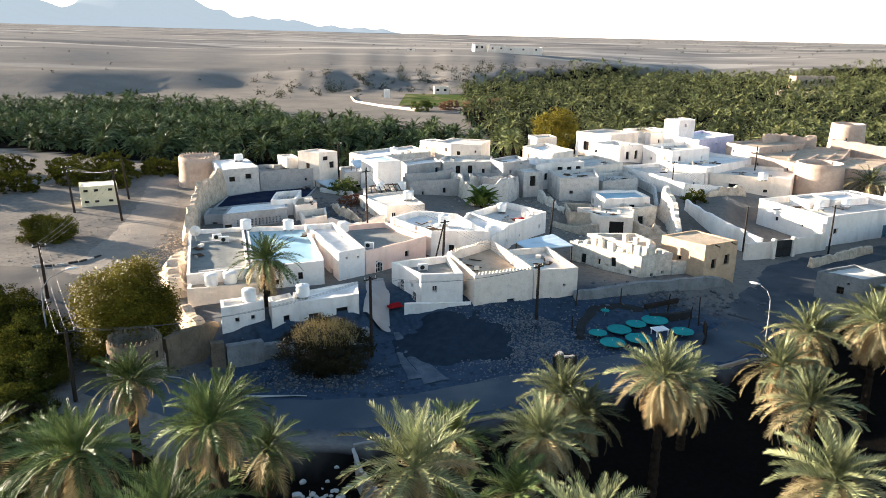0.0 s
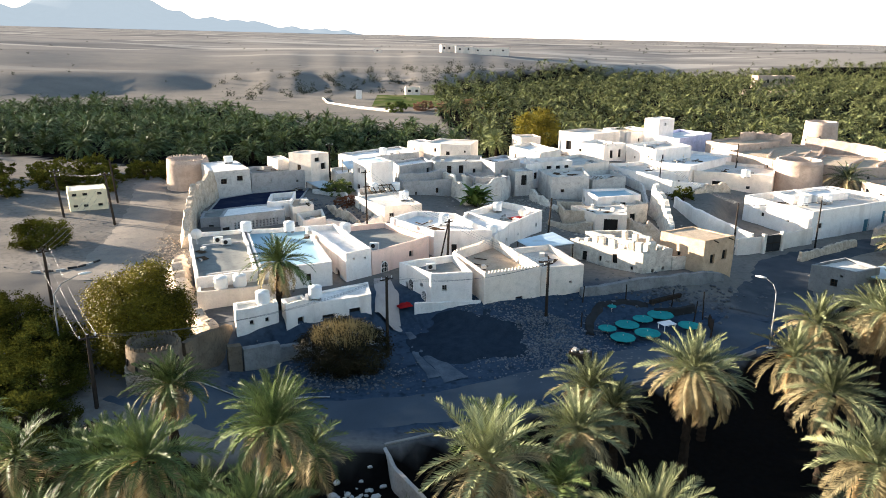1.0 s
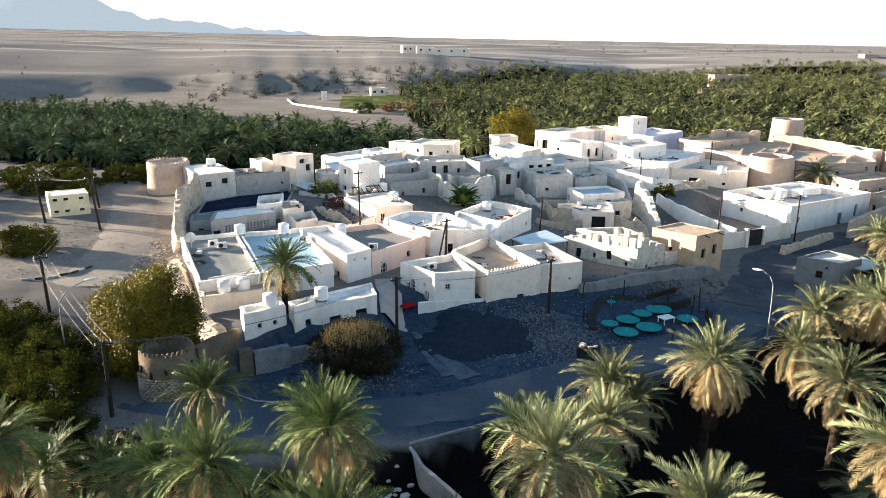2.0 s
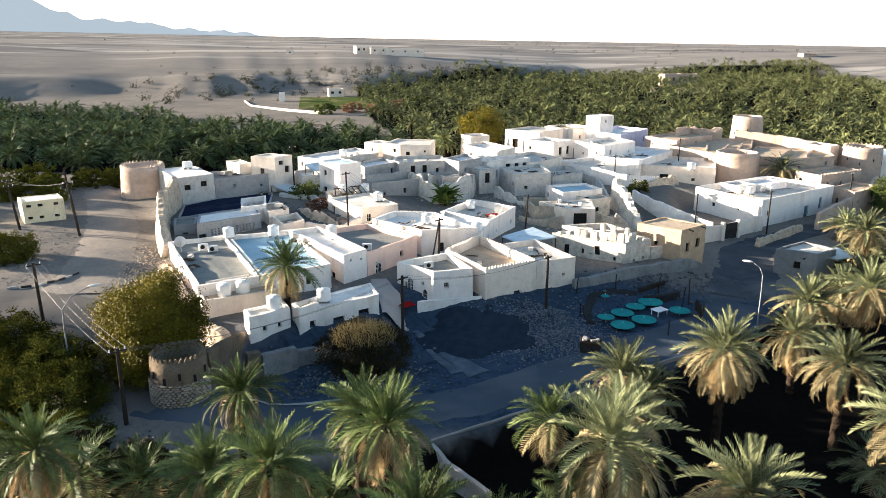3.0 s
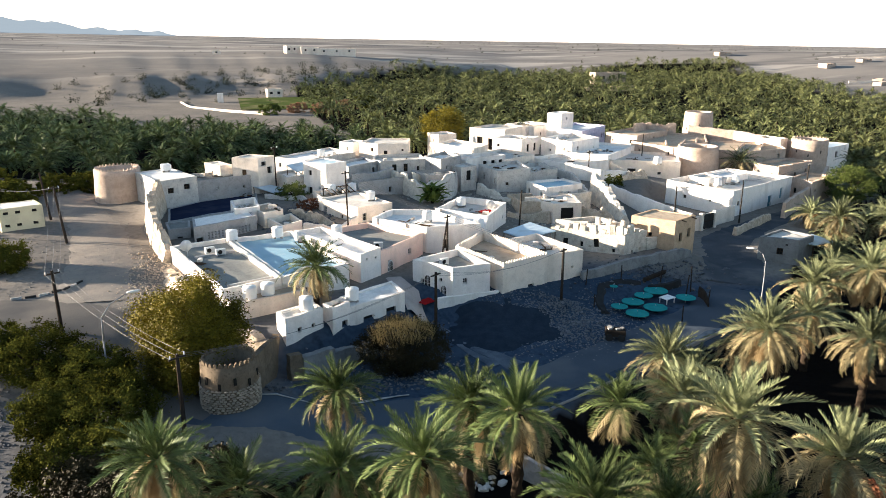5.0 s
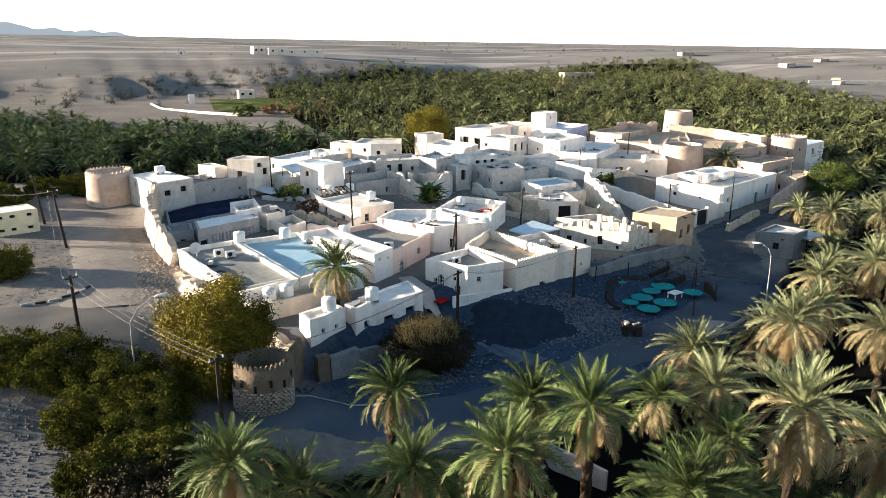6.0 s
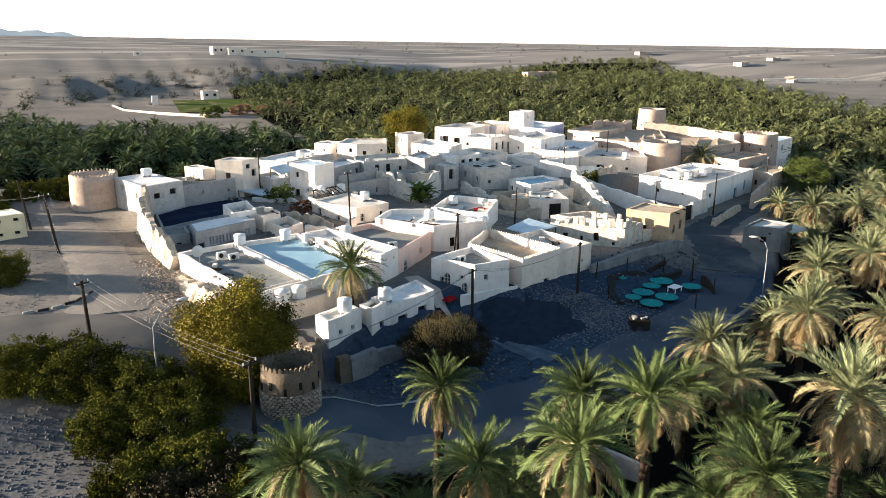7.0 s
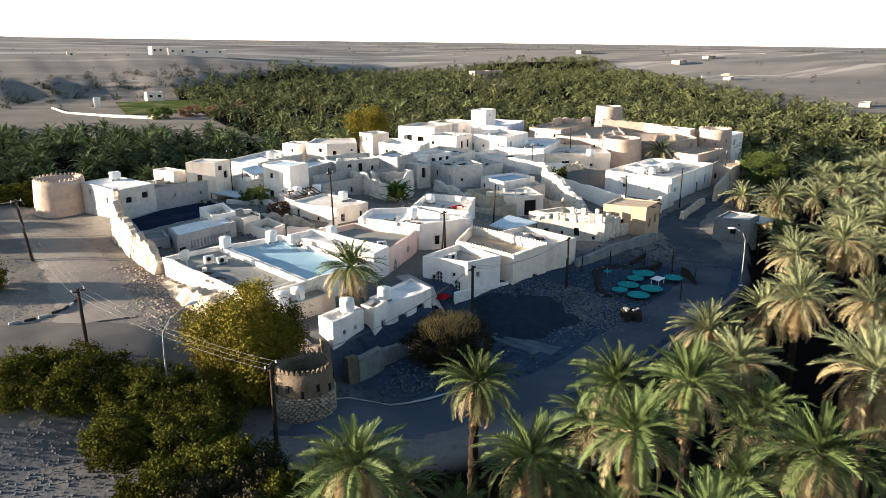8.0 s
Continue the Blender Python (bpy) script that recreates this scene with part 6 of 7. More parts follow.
bush("tree", "yellow-green tree standing behind the village roofs", "tree", 20.6, 134.0, 6.0, 4.2, 4.0, 4.2, ACACIA, clumps=300, leaves=36, leaf=0.28, seed=25)
bush("shrub", "green climbing shrub in a walled yard", "shrub", -11.6, 86.0, 4.6, 1.9, 1.6, 1.2, GREENTREE, clumps=130, leaves=30, leaf=0.18, seed=26)
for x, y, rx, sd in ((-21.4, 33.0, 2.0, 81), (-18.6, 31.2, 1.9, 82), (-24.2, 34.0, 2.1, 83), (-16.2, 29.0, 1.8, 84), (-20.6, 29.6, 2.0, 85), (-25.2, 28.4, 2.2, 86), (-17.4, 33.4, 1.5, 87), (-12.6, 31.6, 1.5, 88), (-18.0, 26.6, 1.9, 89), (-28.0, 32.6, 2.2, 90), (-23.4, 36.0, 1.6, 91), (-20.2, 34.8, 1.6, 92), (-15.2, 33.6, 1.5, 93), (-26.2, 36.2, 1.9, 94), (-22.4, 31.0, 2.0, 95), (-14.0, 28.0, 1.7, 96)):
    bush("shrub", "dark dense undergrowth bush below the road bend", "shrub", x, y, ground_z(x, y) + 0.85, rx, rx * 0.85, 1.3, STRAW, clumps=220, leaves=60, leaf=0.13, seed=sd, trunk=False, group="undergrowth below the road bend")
bush("shrub", "rust-red dead shrub between the palms", "shrub", -24.6, 31.0, 0.3, 2.6, 2.0, 1.2, RUST, clumps=150, leaves=30, leaf=0.16, seed=27, trunk=False)
bush("shrub", "rust-red dead shrub beside the garden palms", "shrub", 9.4, 22.6, 1.0, 2.2, 2.0, 1.6, RUST, clumps=150, leaves=30, leaf=0.16, seed=28, trunk=False)
bush("tree", "dark green tree in a lane between the walls", "tree", 31.0, 88.0, 2.6, 1.7, 1.7, 1.9, SHRUB, clumps=130, leaves=30, leaf=0.2, seed=29)

bush("shrub", "rust-brown dead shrub among crumbled yard walls", "shrub", -10.3, 80.8, 4.3, 1.3, 1.1, 0.7, RUST, clumps=90, leaves=30, leaf=0.12, seed=71, trunk=False)


def banana(x, y, z):
    """A clump of broad upright leaves."""
    ob = thing("banana_plant", "clump of broad bright green leaves in a courtyard", "plant")
    g = ground_z(x, y)
    ob.location = (x, y, g)
    rr = random.Random(8)
    part("trunk", rod(bmesh.new(), (0, 0, -0.2), (0, 0, z - g), 0.22, 0.14), BARK, ob)
    for i in range(70):
        bm = bmesh.new()
        az, el, L = rr.uniform(0, 6.28), radians(rr.uniform(0, 80)), rr.uniform(1.1, 1.9)
        rows = []
        for k in range(7):
            t = k / 6
            w = 0.34 * math.sin(math.pi * min(0.97, 0.1 + 0.88 * t))
            bend = -0.55 * t * t * L
            p = Vector((t * L, 0, bend))
            rows.append([bm.verts.new(p + Vector((0, s * w, abs(s) * w * 0.35))) for s in (-1, 0, 1)])
        for a, b in zip(rows, rows[1:]):
            for j in range(2):
                bm.faces.new((a[j], a[j + 1], b[j + 1], b[j]))
        bm.transform(Matrix.Translation((rr.uniform(-0.9, 0.9), rr.uniform(-0.9, 0.9), z - g - 1.9 + rr.uniform(0, 1.6))) @ Matrix.Rotation(az, 4, "Z") @ Matrix.Rotation(-el, 4, "Y"))
        part("leaf", bm, BANANA, ob)


banana(4.7, 84.0, 4.9)


# ---- roof tanks, machines, poles, lamps ----
def water_tank(x, y, z, r=0.5, h=0.95, label="white plastic roof water tank", square=False):
    ob = thing("water_tank", label, "water tank", "roof water tanks")
    ob.location = (x, y, z)
    bm = bmesh.new()
    if square:
        box(bm, (0, 0, 0.1), (2 * r, 1.7 * r, h), 20, 0.08)
    else:
        prof = [(0, 0.12), (r, 0.12), (r * 1.03, 0.3), (r * 0.97, 0.42), (r * 1.03, 0.6), (r * 0.97, 0.75), (r * 1.02, 0.9), (r * 0.98, h), (r * 0.35, h + 0.05), (0, h + 0.05)]
        seg = 18
        rings = [[bm.verts.new((p * math.cos(2 * math.pi * i / seg), p * math.sin(2 * math.pi * i / seg), q)) for i in range(seg)] for p, q in prof[1:-1]]
        for a, b in zip(rings, rings[1:]):
            for i in range(seg):
                bm.faces.new((a[i - 1], a[i], b[i], b[i - 1]))
        bm.faces.new(rings[-1])
    part("body", bm, PLASTIC, ob, smooth=not square)
    part("lid", rod(bmesh.new(), (0, 0, h + 0.03), (0, 0, h + 0.1), r * 0.3, seg=12), PLASTIC, ob)
    sb = bmesh.new()
    for s in (-0.3, 0.3):
        box(sb, (s, 0, -0.05), (0.2, 0.9, 0.16))
    part("stand", sb, CONCRETE, ob, "concrete block stand")


for x, y, z in ((-18.5, 67.3, 4.3), (-14.5, 67.4, 4.3), (-9.2, 66.6, 4.3), (-17.5, 53.0, 3.55), (-16.2, 53.5, 3.55), (-13.8, 49.8, 3.5), (-10.3, 51.7, 3.2), (-7.2, 84.4, 4.7), (-4.7, 85.3, 4.6), (-3.7, 79.0, 4.8), (-6.5, 99.0, 6.75), (4.6, 66.6, 4.0), (0.2, 69.6, 4.4), (6.6, 78.6, 3.6), (47.8, 84.8, 3.1), (44.0, 83.4, 3.1)):
    water_tank(x, y, z)
water_tank(-25.4, 91.2, 6.95, 0.5, 0.75, "square white roof tank", True)
water_tank(42.4, 95.6, 4.25, 0.6, 1.0)


def ac_unit(x, y, z, rz):
    ob = thing("air_conditioner", "grey metal air-conditioner unit standing on a roof", "air conditioner", "roof air conditioners")
    ob.location, ob.rotation_euler = (x, y, z), (0, 0, radians(rz))
    part("casing", box(bmesh.new(), (0, 0, 0.06), (0.8, 0.32, 0.52), 0, 0.03), GREYPAINT, ob)
    part("fan_grille", rod(bmesh.new(), (-0.1, -0.16, 0.32), (-0.1, -0.185, 0.32), 0.19, seg=16), DARK, ob, "dark round fan grille")
    for s in (-0.35, 0.35):
        part("foot", box(bmesh.new(), (s, 0, 0), (0.06, 0.34, 0.06)), STEEL, ob)


for a in ((-20.4, 64.4, 4.05, 20), (-19.5, 63.6, 4.05, 20), (-6.3, 61.8, 4.12, -10), (-1.5, 57.8, 3.42, 20)):
    ac_unit(*a)


def dish(x, y, z, rz):
    ob = thing("satellite_dish", "grey satellite dish on a roof", "satellite dish")
    ob.location, ob.rotation_euler = (x, y, z), (0, 0, radians(rz))
    bm = bmesh.new()
    rings = []
    for k in range(5):
        q = k / 4 * 0.5
        rings.append([bm.verts.new((q * math.cos(i * math.pi / 8), -0.9 * q * q + 0.05, 0.9 + q * math.sin(i * math.pi / 8))) for i in range(16)])
    for a, b in zip(rings, rings[1:]):
        for i in range(16):
            bm.faces.new((a[i - 1], a[i], b[i], b[i - 1]))
    part("reflector", bm, GREYPAINT, ob, smooth=True)
    part("mast", rod(bmesh.new(), (0, 0.06, 0), (0, 0.06, 0.95), 0.03), STEEL, ob)
    part("feed_arm", rod(bmesh.new(), (0, 0.0, 0.55), (0, -0.5, 0.8), 0.015), STEEL, ob)


dish(-22.2, 64.0, 4.05, 200)
dish(8.8, 74.6, 3.5, 190)


POLE_TOPS = {}


def utility_pole(key, x, y, z1, lean=(0, 0), arms=1, z0=None, r=0.13, label="dark wooden utility pole with a crossarm"):
    g = ground_z(x, y) if z0 is None else z0
    ob = thing("utility_pole", label, "utility pole", "wooden utility poles")
    ob.location = (x, y, g)
    h = z1 - g
    top = Vector((lean[0], lean[1], h))
    part("shaft", rod(bmesh.new(), (0, 0, -0.4), top, r, r * 0.72, 10), POLE, ob)
    for k in range(arms):
        p = top * (1 - (0.25 + 0.5 * k) / h)
        arm = part("crossarm", box(bmesh.new(), (p.x, p.y, p.z), (1.0, 0.08, 0.09), 35), POLE, ob)
        for s in (-0.42, 0.0, 0.42):
            c = math.cos(radians(35)) * s, math.sin(radians(35)) * s
            part("insulator", rod(bmesh.new(), (p.x + c[0], p.y + c[1], p.z + 0.1), (p.x + c[0], p.y + c[1], p.z + 0.26), 0.045, 0.03, 8), GREYPAINT, arm)
    POLE_TOPS[key] = Vector((x, y, g)) + top


utility_pole("front", -4.9, 48.2, 6.0)
utility_pole("slope", 7.5, 53.7, 5.3)
utility_pole("roof", 0.1, 62.2, 6.5, (0.2, 0.7))
utility_pole("brace", -0.9, 61.2, 6.2, (1.1, 1.4), 0, label="slanting wooden brace pole", r=0.09)
utility_pole("track", -33.4, 74.6, 8.6, (-0.6, 0.3), 1)
utility_pole("hut", -39.8, 77.6, 8.2, (-1.2, 1.6), 2)
utility_pole("back", -36.6, 84.2, 8.4, (-0.6, 0.4), 0, label="plain dark wooden pole")
utility_pole("bend", -29.9, 52.6, 6.9, (-0.1, 0.0), 1)
utility_pole("tower", -21.6, 39.3, 5.6, (0, 0), 1)
utility_pole("lane", -7.4, 71.4, 9.4, (-0.1, 0.2), 1, r=0.1)
utility_pole("gate", 41.2, 74.9, 5.5, (0, 0), 0, r=0.1, label="plain dark wooden pole")
utility_pole("yard", 32.2, 75.2, 5.2, (0, 0), 0, r=0.1, label="plain dark wooden pole")
utility_pole("fort", 58.6, 83.6, 5.4, (0, 0), 1, r=0.11)
utility_pole("market", 11.0, 72.0, 6.4, (0.3, 0.2), 0, r=0.1, label="plain dark wooden pole")
utility_pole("ridge", 29.4, 92.2, 7.2, (0, 0), 1, r=0.09)
utility_pole("terrace", 44.8, 104.0, 7.6, (0, 0), 0, r=0.1, label="plain weathered wooden pole")
utility_pole("edge", -13.0, 91.6, 9.3, (0, 0), 1, r=0.09)


def cable(a, b, sag, off=0.0):
    cu = bpy.data.curves.new("power_cable", "CURVE")
    cu.dimensions, cu.bevel_depth, cu.bevel_resolution = "3D", 0.008, 1
    sp = cu.splines.new("POLY")
    n = 18
    sp.points.add(n)
    for i in range(n + 1):
        t = i / n
        p = a.lerp(b, t)
        sp.points[i].co = (p.x + off * 0.8, p.y + off * 0.6, p.z - 4 * sag * t * (1 - t), 1)
    cu.materials.append(CABLE_PALE)
    ob = new("power_cable", cu)
    tagged(ob, "thin sagging power cable between poles", "cable", "overhead cables")


CABLE_PALE = surface("weathered_aluminium_cable", (0.13, 0.13, 0.13), rough=0.5, metal=0.4, bump=0.0)
for a, b, sag in (("tower", "bend", 0.5), ("tower", "front", 0.9), ("front", "slope", 0.7), ("bend", "track", 0.8), ("track", "hut", 0.4), ("slope", "roof", 0.4), ("roof", "lane", 0.5), ("gate", "fort", 0.4), ("gate", "yard", 0.3), ("yard", "ridge", 0.5)):
    for off in (-0.5, 0.0, 0.5):
        cable(POLE_TOPS[a] + Vector((0, 0, -0.1)), POLE_TOPS[b] + Vector((0, 0, -0.1)), sag + 0.1 * off, off)


def street_lamp(x, y, h, az, reach=1.5):
    ob = thing("street_lamp", "slender galvanised street lamp with a curved arm", "street lamp", "street lamps")
    g = ground_z(x, y)
    ob.location = (x, y, g)
    d = Vector((math.cos(radians(az)), math.sin(radians(az)), 0))
    pts = [Vector((0, 0, -0.3)), Vector((0, 0, h * 0.6)), Vector((0, 0, h * 0.82)) + d * 0.05, Vector((0, 0, h * 0.93)) + d * reach * 0.3, Vector((0, 0, h)) + d * reach * 0.85]
    bm = bmesh.new()
    for i, (a, b) in enumerate(zip(pts, pts[1:])):
        rod(bm, a, b, 0.058 - 0.008 * i, 0.05 - 0.008 * i, 8)
    part("pole", bm, LAMPGREY, ob, smooth=True)
    e = pts[-1] + d * 0.3
    hb = bmesh.new()
    bmesh.ops.create_icosphere(hb, subdivisions=2, radius=1.0, matrix=Matrix.Translation(e) @ Matrix.Rotation(radians(az), 4, "Z") @ Matrix.Diagonal((0.42, 0.16, 0.09, 1)))
    part("lamp_head", hb, GREYPAINT, ob, "pale grey lamp head", smooth=True)
    part("base_plate", box(bmesh.new(), (0, 0, 0), (0.35, 0.35, 0.05), az), STEEL, ob)


street_lamp(23.4, 48.9, 5.3, 139, 1.1)
street_lamp(-26.1, 45.2, 6.6, 25, 2.0)


# ---- square: parasols, clutter, rubble ----
def parasol(x, y, z, r, seed):
    ob = thing("parasol", "round teal fabric parasol with a thin pole", "parasol", "teal parasols in the hollow")
    g = ground_z(x, y)
    z = g + 0.42 + 0.03 * seed
    ob.location = (x, y, g)
    bm = bmesh.new()
    seg = 16
    rim = [bm.verts.new((r * math.cos(2 * math.pi * i / seg), r * math.sin(2 * math.pi * i / seg), z - g - 0.14 + (0.02 if i % 2 else 0))) for i in range(seg)]
    hem = [bm.verts.new((v.co.x, v.co.y, v.co.z - 0.04)) for v in rim]
    tip = bm.verts.new((0, 0, z - g))
    for i in range(seg):
        bm.faces.new((rim[i - 1], rim[i], tip))
        bm.faces.new((hem[i - 1], hem[i], rim[i], rim[i - 1]))
    part("canopy", bm, TEAL, ob)
    part("pole", rod(bmesh.new(), (0, 0, 0), (0, 0, z - g + 0.1), 0.03), STEEL, ob)
    for i in range(8):
        a = 2 * math.pi * i / 8
        part("rib", rod(bmesh.new(), (0, 0, z - g - 0.05), (r * math.cos(a), r * math.sin(a), z - g - 0.17), 0.012, seg=5), STEEL, ob)


for i, (x, y, z, r) in enumerate(((13.9, 53.1, 0, 0.95), (12.8, 50.5, 0, 0.95), (14.9, 51.2, 0, 0.98), (15.4, 53.9, 0, 0.8), (17.1, 54.7, 0, 1.05), (12.0, 52.0, 0, 0.7), (18.6, 52.4, 0, 0.85), (13.2, 55.2, 0, 0.36))):
    parasol(x, y, z, r, i)


def table(x, y, rz):
    ob = thing("table", "plain white plastic table among the parasols", "table")
    ob.location, ob.rotation_euler = (x, y, ground_z(x, y)), (0, 0, radians(rz))
    h = 0.45
    part("tabletop", box(bmesh.new(), (0, 0, h), (1.2, 0.9, 0.06), 0, 0.02), PLASTIC, ob)
    for sx in (-0.5, 0.5):
        for sy in (-0.36, 0.36):
            part("leg", box(bmesh.new(), (sx, sy, 0), (0.06, 0.06, h)), PLASTIC, ob)


table(16.9, 52.6, 20)


def fence_post(x, y, h, lean):
    ob = link("fence_post", rod(bmesh.new(), (0, 0, -0.3), (lean, 0, h), 0.06, 0.045, 7), POLE)
    ob.location = (x, y, ground_z(x, y))
    tagged(ob, "thin dark wooden fence post round the hollow", "post", "posts round the hollow")


for x, y, h, le in ((19.4, 53.6, 2.0, 0.2), (20.6, 54.6, 2.4, -0.1), (18.6, 56.4, 1.6, 0.1), (14.8, 56.8, 1.5, 0.0), (11.0, 56.2, 1.4, 0.1), (10.2, 53.0, 1.2, 0.0), (19.8, 51.0, 1.4, 0.1), (15.6, 48.4, 1.4, 0.0)):
    fence_post(x, y, h, le)
# black finish on this bank stands in for the shade on it
ruin_wall("stone-lined bank round the sunken yard, blackened as shade", [(10.6, 51.6), (11.0, 53.8), (12.4, 56.0), (14.6, 56.8), (16.6, 56.6)], None, [0.0, 0.1, 0.2, 0.2, 0.1], BLACKPAINT, th=0.9, rag=0.3, seed=93, name="bank_wall")
ruin_wall("low dark block wall of the sunken yard", [(16.9, 55.6), (18.6, 55.4), (20.4, 56.0)], None, [0.55, 0.65, 0.75], BLACKPAINT, th=0.3, rag=0.08, seed=94, name="bank_wall")
ruin_wall("dark board fence at the side of the sunken yard", [(20.6, 53.4), (20.3, 52.0), (19.6, 50.6)], None, [0.9, 0.7, 0.4], POLE, th=0.12, rag=0.15, seed=95, name="board_fence", category="fence")
b = link("timber_beam", box(bmesh.new(), (0, 0, 0), (3.6, 0.3, 0.35), 28, 0.03), POLE)
b.location = (18.2, 56.8, ground_z(18.2, 56.8) + 0.3)
tagged(b, "heavy dark timber beam lying on the bank", "beam")


def cart(x, y):
    """A dark derelict cart with junk on it."""
    ob = thing("cart", "dark derelict handcart loaded with pale scrap", "cart")
    ob.location, ob.rotation_euler = (x, y, ground_z(x, y)), (0, 0, radians(-25))
    part("body", box(bmesh.new(), (0, 0, 0.35), (1.5, 0.9, 0.5), 0, 0.04), POLE, ob)
    for sx in (-0.45, 0.45):
        for sy in (-0.5, 0.5):
            part("wheel", rod(bmesh.new(), (sx, sy - 0.05, 0.28), (sx, sy + 0.05, 0.28), 0.28, seg=14), BLACKPAINT, ob)
    rr = random.Random(3)
    for i in range(6):
        part("scrap", box(bmesh.new(), (rr.uniform(-0.5, 0.5), rr.uniform(-0.3, 0.3), 0.83 + rr.uniform(0, 0.05)), (rr.uniform(0.2, 0.4), 0.2, 0.12), rr.uniform(0, 90)), CONCRETE, ob)


cart(8.6, 46.6)


def cloth_heap(name, label, x, y, z, w, d, h, rz, seed):
    bm = bmesh.new()
    n = 8
    g = [[bm.verts.new(((i / n - 0.5) * w, (j / n - 0.5) * d, h * math.sin(math.pi * i / n) * math.sin(math.pi * j / n) * (0.7 + 0.6 * noise.noise(Vector((i * 0.9, j * 0.9, seed)))))) for j in range(n + 1)] for i in range(n + 1)]
    for i in range(n):
        for j in range(n):
            bm.faces.new((g[i][j], g[i + 1][j], g[i + 1][j + 1], g[i][j + 1]))
    ob = link(name, bm, RED, smooth=True)
    ob.location, ob.rotation_euler = (x, y, z), (0, 0, radians(rz))
    tagged(ob, label, "cloth")


cloth_heap("red_cloth", "crumpled red cloth lying on a white roof", 8.4, 75.6, 3.52, 1.9, 1.2, 0.22, 15, 1)
cloth_heap("red_cloth", "red cloth heap at the corner of the white house", -3.6, 55.4, ground_z(-3.6, 55.4) + 0.1, 1.5, 1.0, 0.3, 30, 2)
cloth_heap("red_cloth", "dull red cloth over a yard rail by the tan terrace", -15.8, 51.6, 2.2, 1.3, 0.7, 0.22, 25, 3)


def stones(name, label, count, where, lo, hi, mat, seed, level=None):
    """Loose stones scattered on the ground, joined."""
    rr = random.Random(seed)
    base = []
    for k in range(4):
        bm = bmesh.new()
        bmesh.ops.create_icosphere(bm, subdivisions=1, radius=1.0)
        base.append((np.array([v.co[:] for v in bm.verts]) * np.array([[rr.uniform(0.7, 1.2)] for _ in bm.verts]), np.array([[v.index for v in f.verts] for f in bm.faces])))
        bm.free()
    V, F, off = [], [], 0
    while count:
        x, y = where(rr)
        if x is None:
            continue
        v, f = base[count % 4]
        s = lo + (hi - lo) * rr.random() ** 3
        a = rr.uniform(0, 6.28)
        m = np.array([[math.cos(a) * s, -math.sin(a) * s * 0.8, 0], [math.sin(a) * s, math.cos(a) * s * 0.8, 0], [0, 0, s * 0.6]])
        V.append(v @ m.T + np.array([x, y, (ground_z(x, y) if level is None else level) + s * 0.2]))
        F.append(f + off)
        off += len(v)
        count -= 1
    ob = raw(name, np.concatenate(V).tolist(), np.concatenate(F).tolist(), mat)
    tagged(ob, label, "stones", kind="stuff")


def around(cx, cy, sx, sy):
    return lambda q: (q.gauss(cx, sx), q.gauss(cy, sy))


SLOPESTONE = surface("pale_grey_broken_stone", (0.21, 0.215, 0.225), (0.08, 0.085, 0.092), scale=5.0, bump=0.5)
stones("rubble", "grey broken stone rubble on the slope below the houses", 6500, around(6.4, 50.8, 2.9, 2.7), 0.025, 0.13, SLOPESTONE, 1)


def gravel_heap(x, y, rx, ry, h):
    """A spread heap of dark crushed stone."""
    n = 34
    verts, faces = [], []
    for j in range(n + 1):
        for i in range(n + 1):
            u, v = 2 * i / n - 1, 2 * j / n - 1
            q = math.hypot(u, v) + 0.45 * noise.noise(Vector((u * 1.5, v * 1.5, 3.1))) + 0.12 * noise.noise(Vector((u * 6, v * 6, 1.1)))
            px, py = x + u * rx, y + v * ry
            verts.append((px, py, ground_z(px, py) - 0.12 + h * smooth01(1.15 - q) + 0.05 * noise.noise(Vector((px * 1.6, py * 1.6, 0.7)))))
    faces = [(j * (n + 1) + i, j * (n + 1) + i + 1, (j + 1) * (n + 1) + i + 1, (j + 1) * (n + 1) + i) for j in range(n) for i in range(n)]
    m = surface("dark_crushed_stone", (0.030, 0.043, 0.060), (0.018, 0.027, 0.040), scale=1.4, fine=9.0, bump=0.8)
    tagged(raw("gravel_heap", verts, faces, m, smooth=True), "spread heap of dark crushed stone below the white house", "gravel heap", kind="stuff")


gravel_heap(1.0, 50.4, 4.6, 4.2, 0.7)
stones("rubble", "pale stones round the dry shrub and the front houses", 900, around(-8.0, 45.4, 2.6, 1.3), 0.03, 0.14, SLOPESTONE, 2)
stones("rubble", "stones and clods on the bank beside the road", 2600, around(-31.5, 43.0, 3.6, 3.8), 0.025, 0.12, RUBBLE, 3)
stones("rubble", "fallen masonry beside the broken outer wall", 2000, around(-24.8, 62.0, 1.4, 5.0), 0.025, 0.14, surface("sunlit_masonry", (0.42, 0.35, 0.27), (0.32, 0.26, 0.2), scale=4.0, bump=0.5), 4)
stones("rubble", "scattered stones over the bare yard", 900, around(-33.0, 68.0, 4.5, 7.0), 0.025, 0.11, surface("yard_pebble", (0.22, 0.20, 0.175), (0.15, 0.14, 0.125), scale=4.0), 5)
stones("rubble", "fallen masonry between the ruined houses", 700, around(22.0, 76.0, 2.6, 3.0), 0.06, 0.4, surface("pale_masonry", (0.50, 0.45, 0.38), (0.42, 0.37, 0.31), scale=4.0, bump=0.5), 6)
stones("rubble", "broken plaster and stones in the lanes of the old quarter", 900, around(11.0, 84.0, 4.0, 4.5), 0.05, 0.32, surface("lane_debris", (0.36, 0.32, 0.27), (0.25, 0.22, 0.19), scale=4.0, bump=0.5), 17)
